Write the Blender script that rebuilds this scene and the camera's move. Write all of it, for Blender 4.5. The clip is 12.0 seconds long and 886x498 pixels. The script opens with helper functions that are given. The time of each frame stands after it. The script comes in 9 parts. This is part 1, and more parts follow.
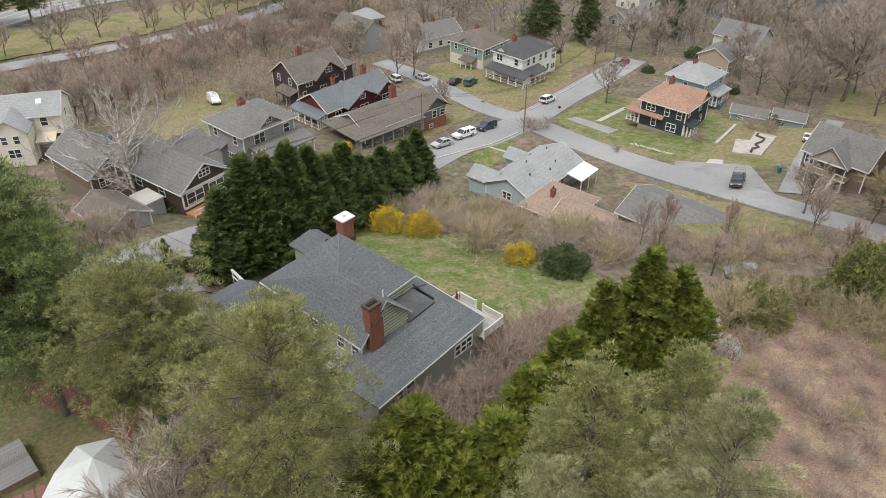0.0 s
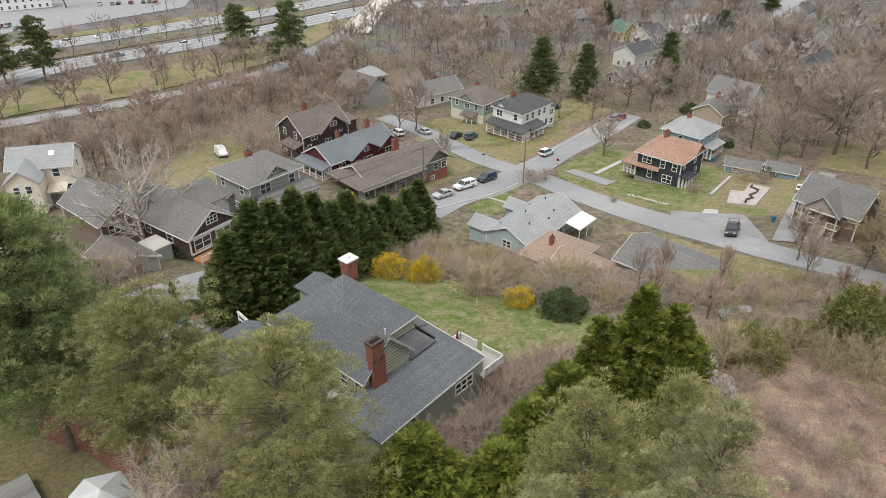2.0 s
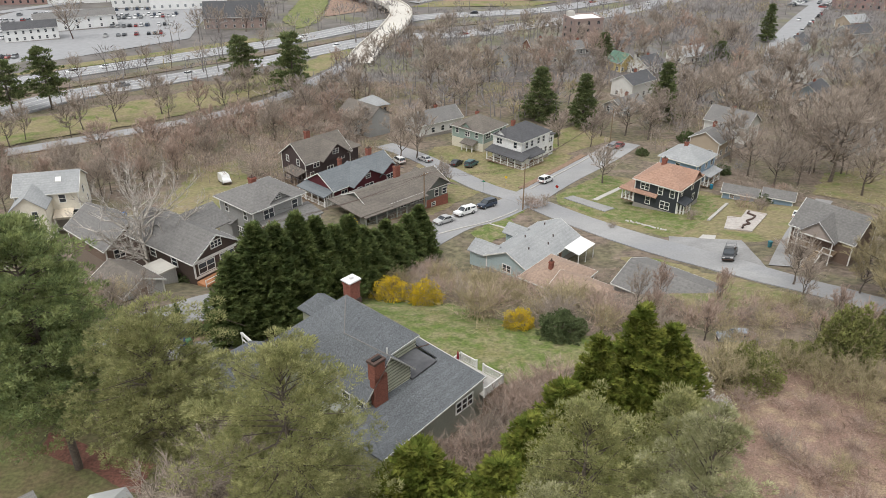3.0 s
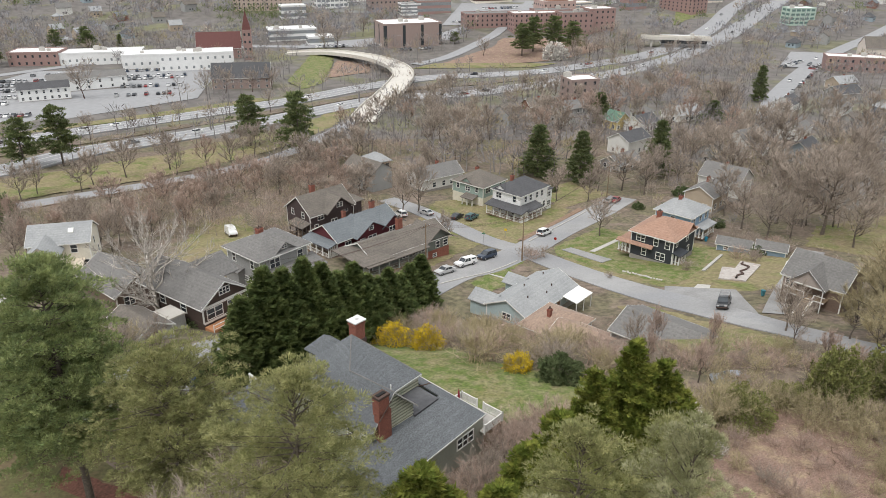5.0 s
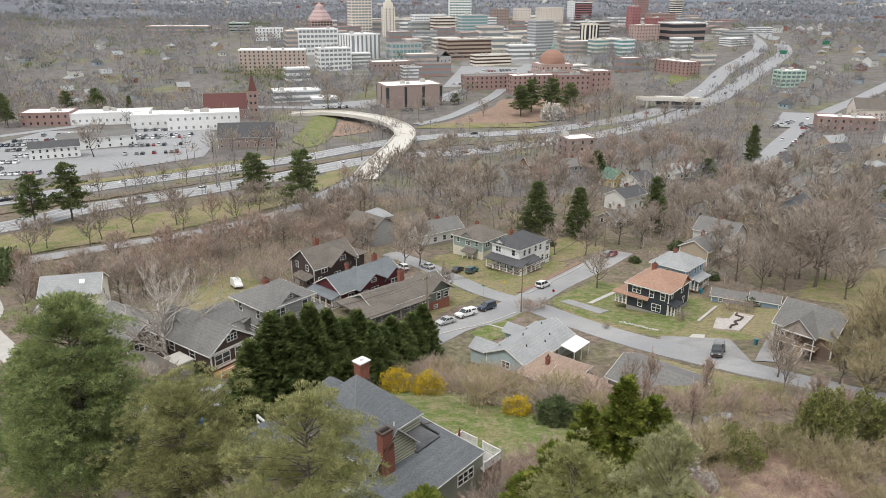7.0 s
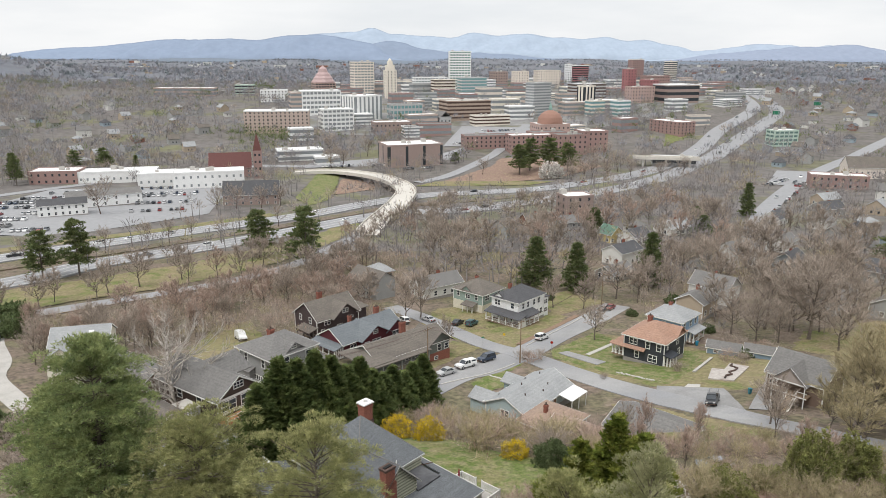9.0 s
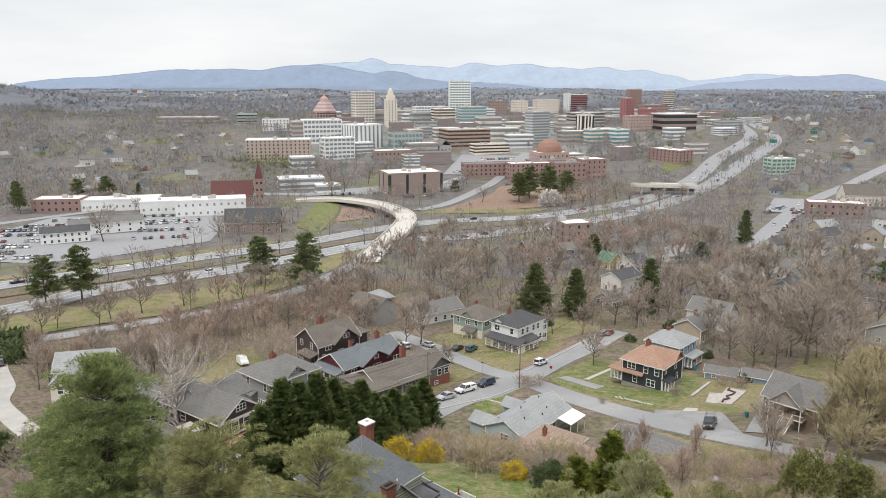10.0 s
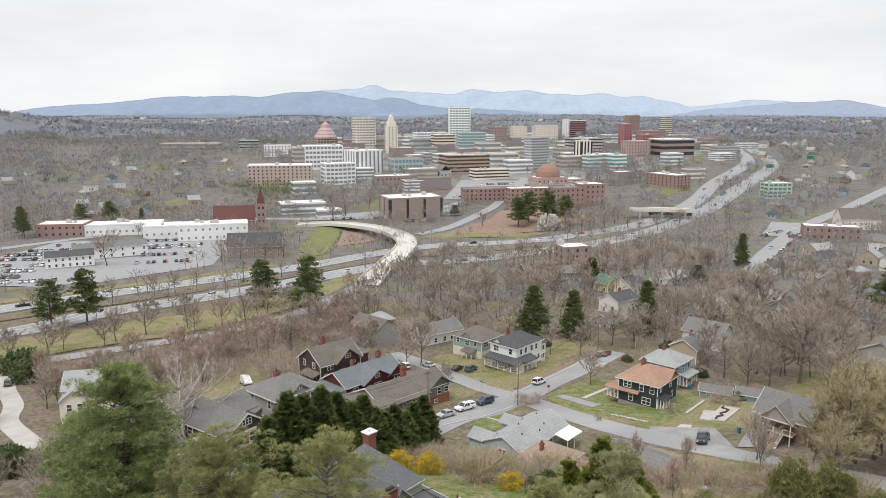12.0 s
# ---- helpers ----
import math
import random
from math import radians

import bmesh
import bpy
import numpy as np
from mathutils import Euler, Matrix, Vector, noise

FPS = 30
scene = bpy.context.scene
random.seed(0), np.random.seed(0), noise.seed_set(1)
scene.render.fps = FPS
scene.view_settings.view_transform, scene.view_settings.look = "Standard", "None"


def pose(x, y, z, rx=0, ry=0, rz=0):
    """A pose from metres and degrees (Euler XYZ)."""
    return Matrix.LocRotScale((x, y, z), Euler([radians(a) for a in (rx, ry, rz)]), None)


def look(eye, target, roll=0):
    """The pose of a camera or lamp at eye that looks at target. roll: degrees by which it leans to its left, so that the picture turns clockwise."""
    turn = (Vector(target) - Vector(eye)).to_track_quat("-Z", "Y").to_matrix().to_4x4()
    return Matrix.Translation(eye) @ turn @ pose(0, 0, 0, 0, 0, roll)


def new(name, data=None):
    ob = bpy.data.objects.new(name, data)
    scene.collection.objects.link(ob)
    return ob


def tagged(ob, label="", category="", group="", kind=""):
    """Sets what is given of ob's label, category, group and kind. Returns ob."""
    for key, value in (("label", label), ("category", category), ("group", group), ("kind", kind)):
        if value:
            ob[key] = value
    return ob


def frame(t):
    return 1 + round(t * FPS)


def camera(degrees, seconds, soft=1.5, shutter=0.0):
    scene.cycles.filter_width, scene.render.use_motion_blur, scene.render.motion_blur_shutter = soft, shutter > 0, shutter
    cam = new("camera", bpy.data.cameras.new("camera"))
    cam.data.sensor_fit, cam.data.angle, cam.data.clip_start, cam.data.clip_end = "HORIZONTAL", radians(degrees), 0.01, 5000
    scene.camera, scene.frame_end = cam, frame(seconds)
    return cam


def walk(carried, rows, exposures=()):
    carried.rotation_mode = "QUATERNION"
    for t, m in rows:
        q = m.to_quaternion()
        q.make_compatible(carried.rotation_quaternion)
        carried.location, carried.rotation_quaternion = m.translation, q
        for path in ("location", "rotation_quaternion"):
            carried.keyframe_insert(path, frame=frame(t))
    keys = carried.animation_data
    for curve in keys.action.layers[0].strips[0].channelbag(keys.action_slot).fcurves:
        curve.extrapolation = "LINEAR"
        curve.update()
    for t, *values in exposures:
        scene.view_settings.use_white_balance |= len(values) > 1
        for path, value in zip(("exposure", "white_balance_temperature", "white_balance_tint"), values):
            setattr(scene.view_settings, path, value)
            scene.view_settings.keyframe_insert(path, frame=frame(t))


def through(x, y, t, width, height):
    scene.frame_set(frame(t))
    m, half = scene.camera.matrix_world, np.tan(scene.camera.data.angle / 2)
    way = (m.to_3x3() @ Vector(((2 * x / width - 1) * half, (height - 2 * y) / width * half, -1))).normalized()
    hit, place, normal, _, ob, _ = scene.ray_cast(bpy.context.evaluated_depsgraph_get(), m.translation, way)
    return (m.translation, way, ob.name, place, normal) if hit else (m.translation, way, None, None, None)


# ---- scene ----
cam = camera(62.2, 12.0, 0.7)
ROWS = [
    (0.0, -0.05, 24.13, 68.92, -0.41, -35.01, -0.2),
    (0.5, -0.03, 23.64, 68.91, -0.37, -33.93, -0.19),
    (1.0, -0.02, 23.07, 68.91, -0.33, -32.84, -0.19),
    (1.5, -0.02, 22.36, 68.93, -0.3, -31.75, -0.18),
    (2.0, -0.03, 21.6, 68.95, -0.27, -30.66, -0.18),
    (2.5, -0.05, 20.82, 68.99, -0.24, -29.55, -0.18),
    (3.0, -0.07, 19.98, 69.03, -0.22, -28.39, -0.18),
    (5.0, -0.17, 16.2, 69.28, -0.15, -23.91, -0.18),
    (5.5, -0.19, 15.11, 69.36, -0.14, -22.76, -0.18),
    (6.0, -0.21, 14.05, 69.44, -0.12, -21.65, -0.17),
    (6.5, -0.22, 12.97, 69.51, -0.11, -20.52, -0.17),
    (7.0, -0.23, 11.82, 69.59, -0.09, -19.38, -0.16),
    (9.0, -0.2, 7.12, 69.87, -0.04, -14.87, -0.12),
    (9.5, -0.18, 5.88, 69.92, -0.03, -13.75, -0.1),
    (10.0, -0.15, 4.61, 69.97, -0.02, -12.69, -0.08),
    (10.5, -0.12, 3.35, 70.0, -0.01, -11.95, -0.06),
    (11.0, -0.08, 2.17, 70.02, -0.0, -11.49, -0.04),
    (11.5, -0.04, 1.05, 70.02, 0.0, -11.1, -0.02),
    (12.0, 0.0, 0.0, 70.0, 0.0, -10.72, 0.01),
]
walk(cam, [(t, pose(x, y, z, 90 + pitch, 0, yaw) @ pose(0, 0, 0, 0, 0, -roll)) for t, x, y, z, yaw, pitch, roll in ROWS])

# ---- light: a bright overcast afternoon ----
world = bpy.data.worlds.new("overcast")
scene.world = world
world.use_nodes = True
wn, wl = world.node_tree.nodes, world.node_tree.links
SUN_ELEVATION, SUN_ROTATION = radians(52), radians(200)
sky = wn.new("ShaderNodeTexSky")
sky.sky_type, sky.sun_disc, sky.sun_elevation, sky.sun_rotation = "NISHITA", False, SUN_ELEVATION, SUN_ROTATION
sky.dust_density, sky.air_density, sky.ozone_density = 4.0, 1.0, 1.0
coord = wn.new("ShaderNodeTexCoord")
mapping = wn.new("ShaderNodeMapping")
mapping.inputs["Scale"].default_value = (1.0, 1.0, 5.0)
cloud = wn.new("ShaderNodeTexNoise")
cloud.inputs["Scale"].default_value, cloud.inputs["Detail"].default_value, cloud.inputs["Roughness"].default_value = 2.6, 7.0, 0.55
cramp = wn.new("ShaderNodeValToRGB")
cramp.color_ramp.elements[0].position, cramp.color_ramp.elements[0].color = 0.3, (0.80, 0.83, 0.86, 1)
cramp.color_ramp.elements[1].position, cramp.color_ramp.elements[1].color = 0.68, (0.98, 0.985, 0.99, 1)
veil = wn.new("ShaderNodeMixRGB")
veil.inputs[0].default_value = 0.93
gain = wn.new("ShaderNodeMixRGB")
gain.blend_type, gain.inputs[0].default_value = "MULTIPLY", 1.0
# an overcast sky is brighter overhead than at the horizon
split = wn.new("ShaderNodeSeparateXYZ")
rise = wn.new("ShaderNodeMapRange")
rise.inputs[1].default_value, rise.inputs[2].default_value, rise.inputs[3].default_value, rise.inputs[4].default_value = 0.12, 0.9, 8.2, 12.0
back = wn["Background"]
back.inputs["Strength"].default_value = 0.1
wl.new(coord.outputs["Generated"], mapping.inputs["Vector"])
wl.new(mapping.outputs["Vector"], cloud.inputs["Vector"])
wl.new(coord.outputs["Generated"], split.inputs[0])
wl.new(split.outputs["Z"], rise.inputs[0])
wl.new(rise.outputs[0], gain.inputs[2])
wl.new(cloud.outputs["Fac"], cramp.inputs["Fac"])
wl.new(cramp.outputs["Color"], gain.inputs[1])
wl.new(sky.outputs["Color"], veil.inputs[1])
wl.new(gain.outputs["Color"], veil.inputs[2])
wl.new(veil.outputs["Color"], back.inputs["Color"])

sun = new("sun", bpy.data.lights.new("sun", "SUN"))
sun.data.energy, sun.data.angle, sun.data.color = 1.5, radians(20), (1.0, 0.98, 0.95)
sun.matrix_world = look((-30 * math.sin(SUN_ROTATION), 0, 60), (-30 * math.sin(SUN_ROTATION) + 20, 30, 0))
scene.view_settings.exposure = 0.35

# ---- building kit ----

PROFILE = [(-300, 30), (0, 26), (60, 22.8), (80, 21.2), (92, 19.3), (100, 17.0), (109, 12.5), (122, 6.5), (135, 4.5), (160, 2.5), (195, -2), (220, -4), (250, -7), (350, -13), (450, -17), (540, -19), (650, -17), (800, -3), (950, 10), (1050, 15), (1500, 18), (3000, 31), (5200, 48)]




def profile(y):
    for (y0, z0), (y1, z1) in zip(PROFILE, PROFILE[1:]):
        if y < y1:
            return z0 + (z1 - z0) * max(0.0, (y - y0) / (y1 - y0))
    return PROFILE[-1][1]


def bump(x, y, cx, cy, rx, ry, h):
    return h * math.exp(-((x - cx) / rx) ** 2 - ((y - cy) / ry) ** 2)


def ground_z(x, y):
    """Height of the land: a hill under the near house, a valley with the highway, a rise to the town."""
    z = 0.25 * profile(y - 7) + 0.5 * profile(y) + 0.25 * profile(y + 7)
    return z + bump(x, y, -45, 130, 30, 35, 4.5) + bump(x, y, 62, 128, 28, 24, 4.5) + bump(x, y, -1000, 1500, 280, 260, 55)


class Shape:
    """Collects faces of one mesh."""

    def __init__(self):
        self.v, self.f = [], []

    def face(self, *pts):
        n = len(self.v)
        self.v += [tuple(p) for p in pts]
        self.f.append(tuple(range(n, n + len(pts))))
        return self

    def box(self, x0, x1, y0, y1, z0, z1):
        n = len(self.v)
        self.v += [(x, y, z) for z in (z0, z1) for x, y in ((x0, y0), (x1, y0), (x1, y1), (x0, y1))]
        self.f += [tuple(n + i for i in q) for q in ((3, 2, 1, 0), (4, 5, 6, 7), (0, 1, 5, 4), (1, 2, 6, 5), (2, 3, 7, 6), (3, 0, 4, 7))]
        return self

    def slab(self, poly, t):
        """A flat or sloping polygon (counter-clockwise from above) with thickness t downwards."""
        n, k = len(self.v), len(poly)
        self.v += [tuple(p) for p in poly] + [(p[0], p[1], p[2] - t) for p in poly]
        self.f.append(tuple(range(n, n + k)))
        self.f.append(tuple(range(n + 2 * k - 1, n + k - 1, -1)))
        for i in range(k):
            j = (i + 1) % k
            self.f.append((n + j, n + i, n + k + i, n + k + j))
        return self

    def tube(self, a, b, ra, rb, sides=6, caps=True):
        a, b = Vector(a), Vector(b)
        d = (b - a).normalized()
        u = d.orthogonal().normalized()
        w = d.cross(u)
        n = len(self.v)
        for c, r in ((a, ra), (b, rb)):
            for i in range(sides):
                k = 2 * math.pi * i / sides
                self.v.append(tuple(c + (u * math.cos(k) + w * math.sin(k)) * r))
        for i in range(sides):
            j = (i + 1) % sides
            self.f.append((n + i, n + j, n + sides + j, n + sides + i))
        if caps:
            self.f.append(tuple(range(n + sides - 1, n - 1, -1)))
            self.f.append(tuple(range(n + sides, n + 2 * sides)))
        return self

    def shell(self, faces, t):
        """One folded sheet from faces that share corners, with thickness t downwards."""
        n, at_point, edges = len(self.v), {}, {}
        for q in faces:
            for p in q:
                at_point.setdefault(p, len(at_point))
        k = len(at_point)
        self.v += list(at_point) + [(p[0], p[1], p[2] - t) for p in at_point]
        for q in faces:
            ids = [n + at_point[p] for p in q]
            self.f += [tuple(ids), tuple(i + k for i in ids[::-1])]
            for a, b in zip(ids, ids[1:] + ids[:1]):
                edges[(a, b)] = True
        for a, b in edges:
            if (b, a) not in edges:
                self.f.append((b, a, a + k, b + k))
        return self

    def pipe(self, points, r, sides=4):
        """A round bar that follows a line of points."""
        pts = [Vector(p) for p in points]
        n = len(self.v)
        for i, p in enumerate(pts):
            d = (pts[min(i + 1, len(pts) - 1)] - pts[max(i - 1, 0)]).normalized()
            u = d.cross(Vector((0, 0, 1))).normalized()
            w = d.cross(u)
            for k in range(sides):
                a = 2 * math.pi * k / sides
                self.v.append(tuple(p + (u * math.cos(a) + w * math.sin(a)) * r))
        for i in range(len(pts) - 1):
            for k in range(sides):
                j = (k + 1) % sides
                self.f.append((n + i * sides + k, n + i * sides + j, n + (i + 1) * sides + j, n + (i + 1) * sides + k))
        return self

    def lathe(self, rows, sides=16, cx=0.0, cy=0.0):
        """Rings of (radius, height) turned round the upright through cx, cy."""
        n = len(self.v)
        for r, z in rows:
            for i in range(sides):
                k = 2 * math.pi * i / sides
                self.v.append((cx + r * math.cos(k), cy + r * math.sin(k), z))
        for q in range(len(rows) - 1):
            for i in range(sides):
                j = (i + 1) % sides
                self.f.append((n + q * sides + i, n + q * sides + j, n + (q + 1) * sides + j, n + (q + 1) * sides + i))
        self.f.append(tuple(range(n + (len(rows) - 1) * sides, n + len(rows) * sides)))
        return self

    def turned(self, m, start=0):
        self.v[start:] = [tuple(m @ Vector(p)) for p in self.v[start:]]
        return self

    def mesh(self, name, mats, smooth=False, index=None):
        me = bpy.data.meshes.new(name)
        me.from_pydata(self.v, [], self.f)
        for m in mats if isinstance(mats, (list, tuple)) else [mats]:
            me.materials.append(m)
        if index is not None:
            me.polygons.foreach_set("material_index", index)
        if smooth:
            me.polygons.foreach_set("use_smooth", [True] * len(me.polygons))
        me.update()
        return me


def thing(name, m, label, category, group="", kind=""):
    """An Empty at the base of a thing, to which its parts are given."""
    ob = new(name)
    ob.empty_display_size = 0.3
    ob.matrix_basis = m
    return tagged(ob, label, category, group, kind)


def part(name, shape, mat, parent, label="", smooth=False):
    me = shape if isinstance(shape, bpy.types.Mesh) else shape.mesh(name, mat, smooth)
    ob = new(name, me)
    ob.parent = parent
    return tagged(ob, label)


def single(name, shape, mat, label, category, group="", kind="", m=None, smooth=False):
    me = shape if isinstance(shape, bpy.types.Mesh) else shape.mesh(name, mat, smooth)
    ob = new(name, me)
    if m is not None:
        ob.matrix_basis = m
    return tagged(ob, label, category, group, kind)


# ---- materials ----
def material(name, base, rough=0.8, metal=0.0, grain=(8.0, 0.12), stain=(0.5, 0.2), dark=None, bump=0.0, bump_scale=30.0, wave=None, island=0.0, spec=0.3, third=None):
    """Grain and stains at two scales over a base colour; dark is the stain's colour; third a patchy second colour with its scale and share."""
    m = bpy.data.materials.new(name)
    m.use_nodes = True
    nt = m.node_tree
    nd, ln = nt.nodes, nt.links
    b = nd["Principled BSDF"]
    b.inputs["Roughness"].default_value, b.inputs["Metallic"].default_value = rough, metal
    b.inputs["Specular IOR Level"].default_value = spec
    tc = nd.new("ShaderNodeTexCoord")
    geo = nd.new("ShaderNodeNewGeometry")

    def noise_at(scale, detail):
        n = nd.new("ShaderNodeTexNoise")
        n.inputs["Scale"].default_value, n.inputs["Detail"].default_value, n.inputs["Roughness"].default_value = scale, detail, 0.6
        ln.new(tc.outputs["Object"], n.inputs["Vector"])
        return n

    def mix(kind, fac, a, c):
        x = nd.new("ShaderNodeMixRGB")
        x.blend_type = kind
        for slot, val in ((0, fac), (1, a), (2, c)):
            if hasattr(val, "is_linked"):
                ln.new(val, x.inputs[slot])
            else:
                x.inputs[slot].default_value = val
        return x.outputs[0]

    def ramp(src, lo, hi, a=0.0, c=1.0):
        r = nd.new("ShaderNodeMapRange")
        r.inputs[1].default_value, r.inputs[2].default_value, r.inputs[3].default_value, r.inputs[4].default_value = lo, hi, a, c
        ln.new(src, r.inputs[0])
        return r.outputs[0]

    col = (*base, 1)
    if third:
        tcol, tscale, share = third
        tn = noise_at(tscale, 5.0)
        col = mix("MIX", ramp(tn.outputs["Fac"], 0.62 - share * 0.5, 0.72 - share * 0.5), col, (*tcol, 1))
    big = noise_at(stain[0], 5.0)
    d = dark or tuple(c * 0.5 for c in base)
    col = mix("MIX", ramp(big.outputs["Fac"], 0.4, 0.75, 0.0, stain[1] * 2.5), col, (*d, 1))
    fine = noise_at(grain[0], 3.0)
    col = mix("MULTIPLY", 1.0, col, ramp(fine.outputs["Fac"], 0.25, 0.75, 1 - grain[1] * 1.6, 1 + grain[1] * 1.6))
    if wave:
        # courses of siding or shingles along the height
        wt = nd.new("ShaderNodeTexWave")
        wt.wave_type, wt.bands_direction, wt.wave_profile = "BANDS", "Z", "SAW"
        wt.inputs["Scale"].default_value = wave[0]
        ln.new(tc.outputs["Object"], wt.inputs["Vector"])
        col = mix("MULTIPLY", 1.0, col, ramp(wt.outputs["Fac"], 0.0, 1.0, 1 - wave[1], 1.0))
    if island:
        col = mix("MULTIPLY", 1.0, col, ramp(geo.outputs["Random Per Island"], 0.0, 1.0, 1 - island, 1 + island))
        info = nd.new("ShaderNodeObjectInfo")
        col = mix("MULTIPLY", 1.0, col, ramp(info.outputs["Random"], 0.0, 1.0, 1 - island * 0.4, 1 + island * 0.4))
    ln.new(col, b.inputs["Base Color"])
    if bump:
        bn = noise_at(bump_scale, 4.0)
        bp = nd.new("ShaderNodeBump")
        bp.inputs["Strength"].default_value, bp.inputs["Distance"].default_value = bump, 0.05
        ln.new(bn.outputs["Fac"], bp.inputs["Height"])
        ln.new(bp.outputs["Normal"], b.inputs["Normal"])
    return m


def leaf_material(name, base, spread=0.3, tip=None, through=0.2, clump=0.5):
    """Small leaves or needles: each clump has its own shade; light passes through a little."""
    m = material(name, base, 0.75, grain=(1.5, 0.3), stain=(0.25, 0.12), island=spread, spec=0.15, third=(tip, clump, 0.35) if tip else None)
    b = m.node_tree.nodes["Principled BSDF"]
    t = m.node_tree.nodes.new("ShaderNodeBsdfTranslucent")
    x = m.node_tree.nodes.new("ShaderNodeMixShader")
    x.inputs[0].default_value = through
    src = b.inputs["Base Color"].links[0].from_socket
    m.node_tree.links.new(src, t.inputs["Color"])
    m.node_tree.links.new(b.outputs[0], x.inputs[1])
    m.node_tree.links.new(t.outputs[0], x.inputs[2])
    m.node_tree.links.new(x.outputs[0], m.node_tree.nodes["Material Output"].inputs["Surface"])
    return m


def glass_material(name, tint):
    m = material(name, tint, 0.08, grain=(2.0, 0.2), stain=(0.6, 0.1), spec=0.8)
    return m


M = {}
M["asphalt"] = material("asphalt", (0.27, 0.27, 0.275), 0.9, grain=(3.0, 0.08), stain=(0.12, 0.22), dark=(0.17, 0.17, 0.175), bump=0.2, third=((0.33, 0.325, 0.32), 0.06, 0.4))
M["old_asphalt"] = material("old_asphalt", (0.29, 0.285, 0.28), 0.9, grain=(3.0, 0.09), stain=(0.25, 0.25), dark=(0.16, 0.155, 0.15), bump=0.2)
M["highway"] = material("highway_paving", (0.29, 0.29, 0.295), 0.9, grain=(0.4, 0.06), stain=(0.02, 0.15), dark=(0.26, 0.26, 0.265))
M["town_paving"] = material("town_paving", (0.25, 0.245, 0.24), 0.9, grain=(0.15, 0.12), stain=(0.02, 0.35), dark=(0.15, 0.145, 0.14), third=((0.17, 0.165, 0.12), 0.03, 0.25))
M["concrete"] = material("concrete", (0.46, 0.44, 0.41), 0.85, grain=(3.0, 0.07), stain=(0.3, 0.2), dark=(0.3, 0.28, 0.25), bump=0.1)
M["ramp_concrete"] = material("pale_concrete", (0.55, 0.52, 0.47), 0.85, grain=(0.5, 0.06), stain=(0.05, 0.15), dark=(0.4, 0.37, 0.33))
M["litter"] = material("leaf_litter", (0.185, 0.143, 0.113), 0.95, grain=(0.9, 0.32), stain=(0.16, 0.34), dark=(0.115, 0.098, 0.066), bump=0.8, bump_scale=4.0, third=((0.155, 0.138, 0.085), 0.09, 0.32))
M["grass"] = material("lawn_grass", (0.165, 0.162, 0.064), 0.95, grain=(2.6, 0.26), stain=(0.6, 0.34), dark=(0.285, 0.235, 0.15), bump=0.8, bump_scale=6.0, third=((0.105, 0.142, 0.034), 0.25, 0.46))
M["verge"] = material("verge_grass", (0.205, 0.182, 0.09), 0.95, grain=(1.3, 0.24), stain=(0.22, 0.36), dark=(0.25, 0.19, 0.125), third=((0.13, 0.155, 0.045), 0.12, 0.26))
# lawn grass in a darker colour, painting in the shade of the pines
M["shade_grass"] = material("shade_darkened_grass", (0.12, 0.118, 0.05), 0.95, grain=(2.6, 0.26), stain=(0.4, 0.34), dark=(0.17, 0.11, 0.075), bump=0.8, bump_scale=6.0)
M["mulch"] = material("red_bark_mulch", (0.17, 0.075, 0.055), 0.95, grain=(4.0, 0.3), stain=(0.6, 0.3), dark=(0.10, 0.055, 0.04), bump=0.8, bump_scale=7.0)
# woodland floor cooled a little: haze over the valley put into its colour
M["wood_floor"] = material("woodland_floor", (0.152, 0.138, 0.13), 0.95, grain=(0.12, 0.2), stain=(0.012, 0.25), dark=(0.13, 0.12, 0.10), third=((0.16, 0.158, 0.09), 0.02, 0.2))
M["straw"] = material("dry_straw", (0.33, 0.25, 0.165), 0.95, grain=(7.0, 0.32), stain=(0.7, 0.34), dark=(0.2, 0.14, 0.105), bump=0.9, bump_scale=9.0, third=((0.25, 0.165, 0.13), 0.45, 0.45))
M["bare_earth"] = material("bare_earth", (0.25, 0.17, 0.12), 0.95, grain=(2.0, 0.18), stain=(0.3, 0.25), dark=(0.16, 0.11, 0.075), bump=0.6, bump_scale=5.0)
M["shingle_slate"] = material("slate_grey_shingles", (0.138, 0.146, 0.154), 0.9, grain=(7.0, 0.3), stain=(0.5, 0.16), dark=(0.085, 0.092, 0.10), wave=(1.1, 0.14), bump=0.4, bump_scale=9.0)
M["shingle_grey"] = material("grey_shingles", (0.185, 0.178, 0.17), 0.9, grain=(3.0, 0.15), stain=(0.3, 0.2), dark=(0.12, 0.115, 0.11), wave=(1.1, 0.12))
M["shingle_dark"] = material("charcoal_shingles", (0.095, 0.095, 0.1), 0.9, grain=(3.0, 0.15), stain=(0.3, 0.15), wave=(1.1, 0.12))
M["shingle_brown"] = material("brown_grey_shingles", (0.165, 0.145, 0.125), 0.9, grain=(3.0, 0.16), stain=(0.3, 0.25), dark=(0.1, 0.09, 0.08), wave=(1.1, 0.12))
M["shingle_blue"] = material("blue_grey_shingles", (0.165, 0.18, 0.19), 0.9, grain=(3.0, 0.14), stain=(0.3, 0.2), dark=(0.11, 0.12, 0.13), wave=(1.1, 0.12))
M["shingle_orange"] = material("terracotta_shingles", (0.36, 0.225, 0.165), 0.9, grain=(3.0, 0.16), stain=(0.3, 0.18), dark=(0.26, 0.14, 0.095), wave=(1.1, 0.12))
M["shingle_tan"] = material("tan_shingles", (0.33, 0.24, 0.185), 0.9, grain=(3.0, 0.15), stain=(0.3, 0.2), dark=(0.22, 0.155, 0.12), wave=(1.1, 0.12))
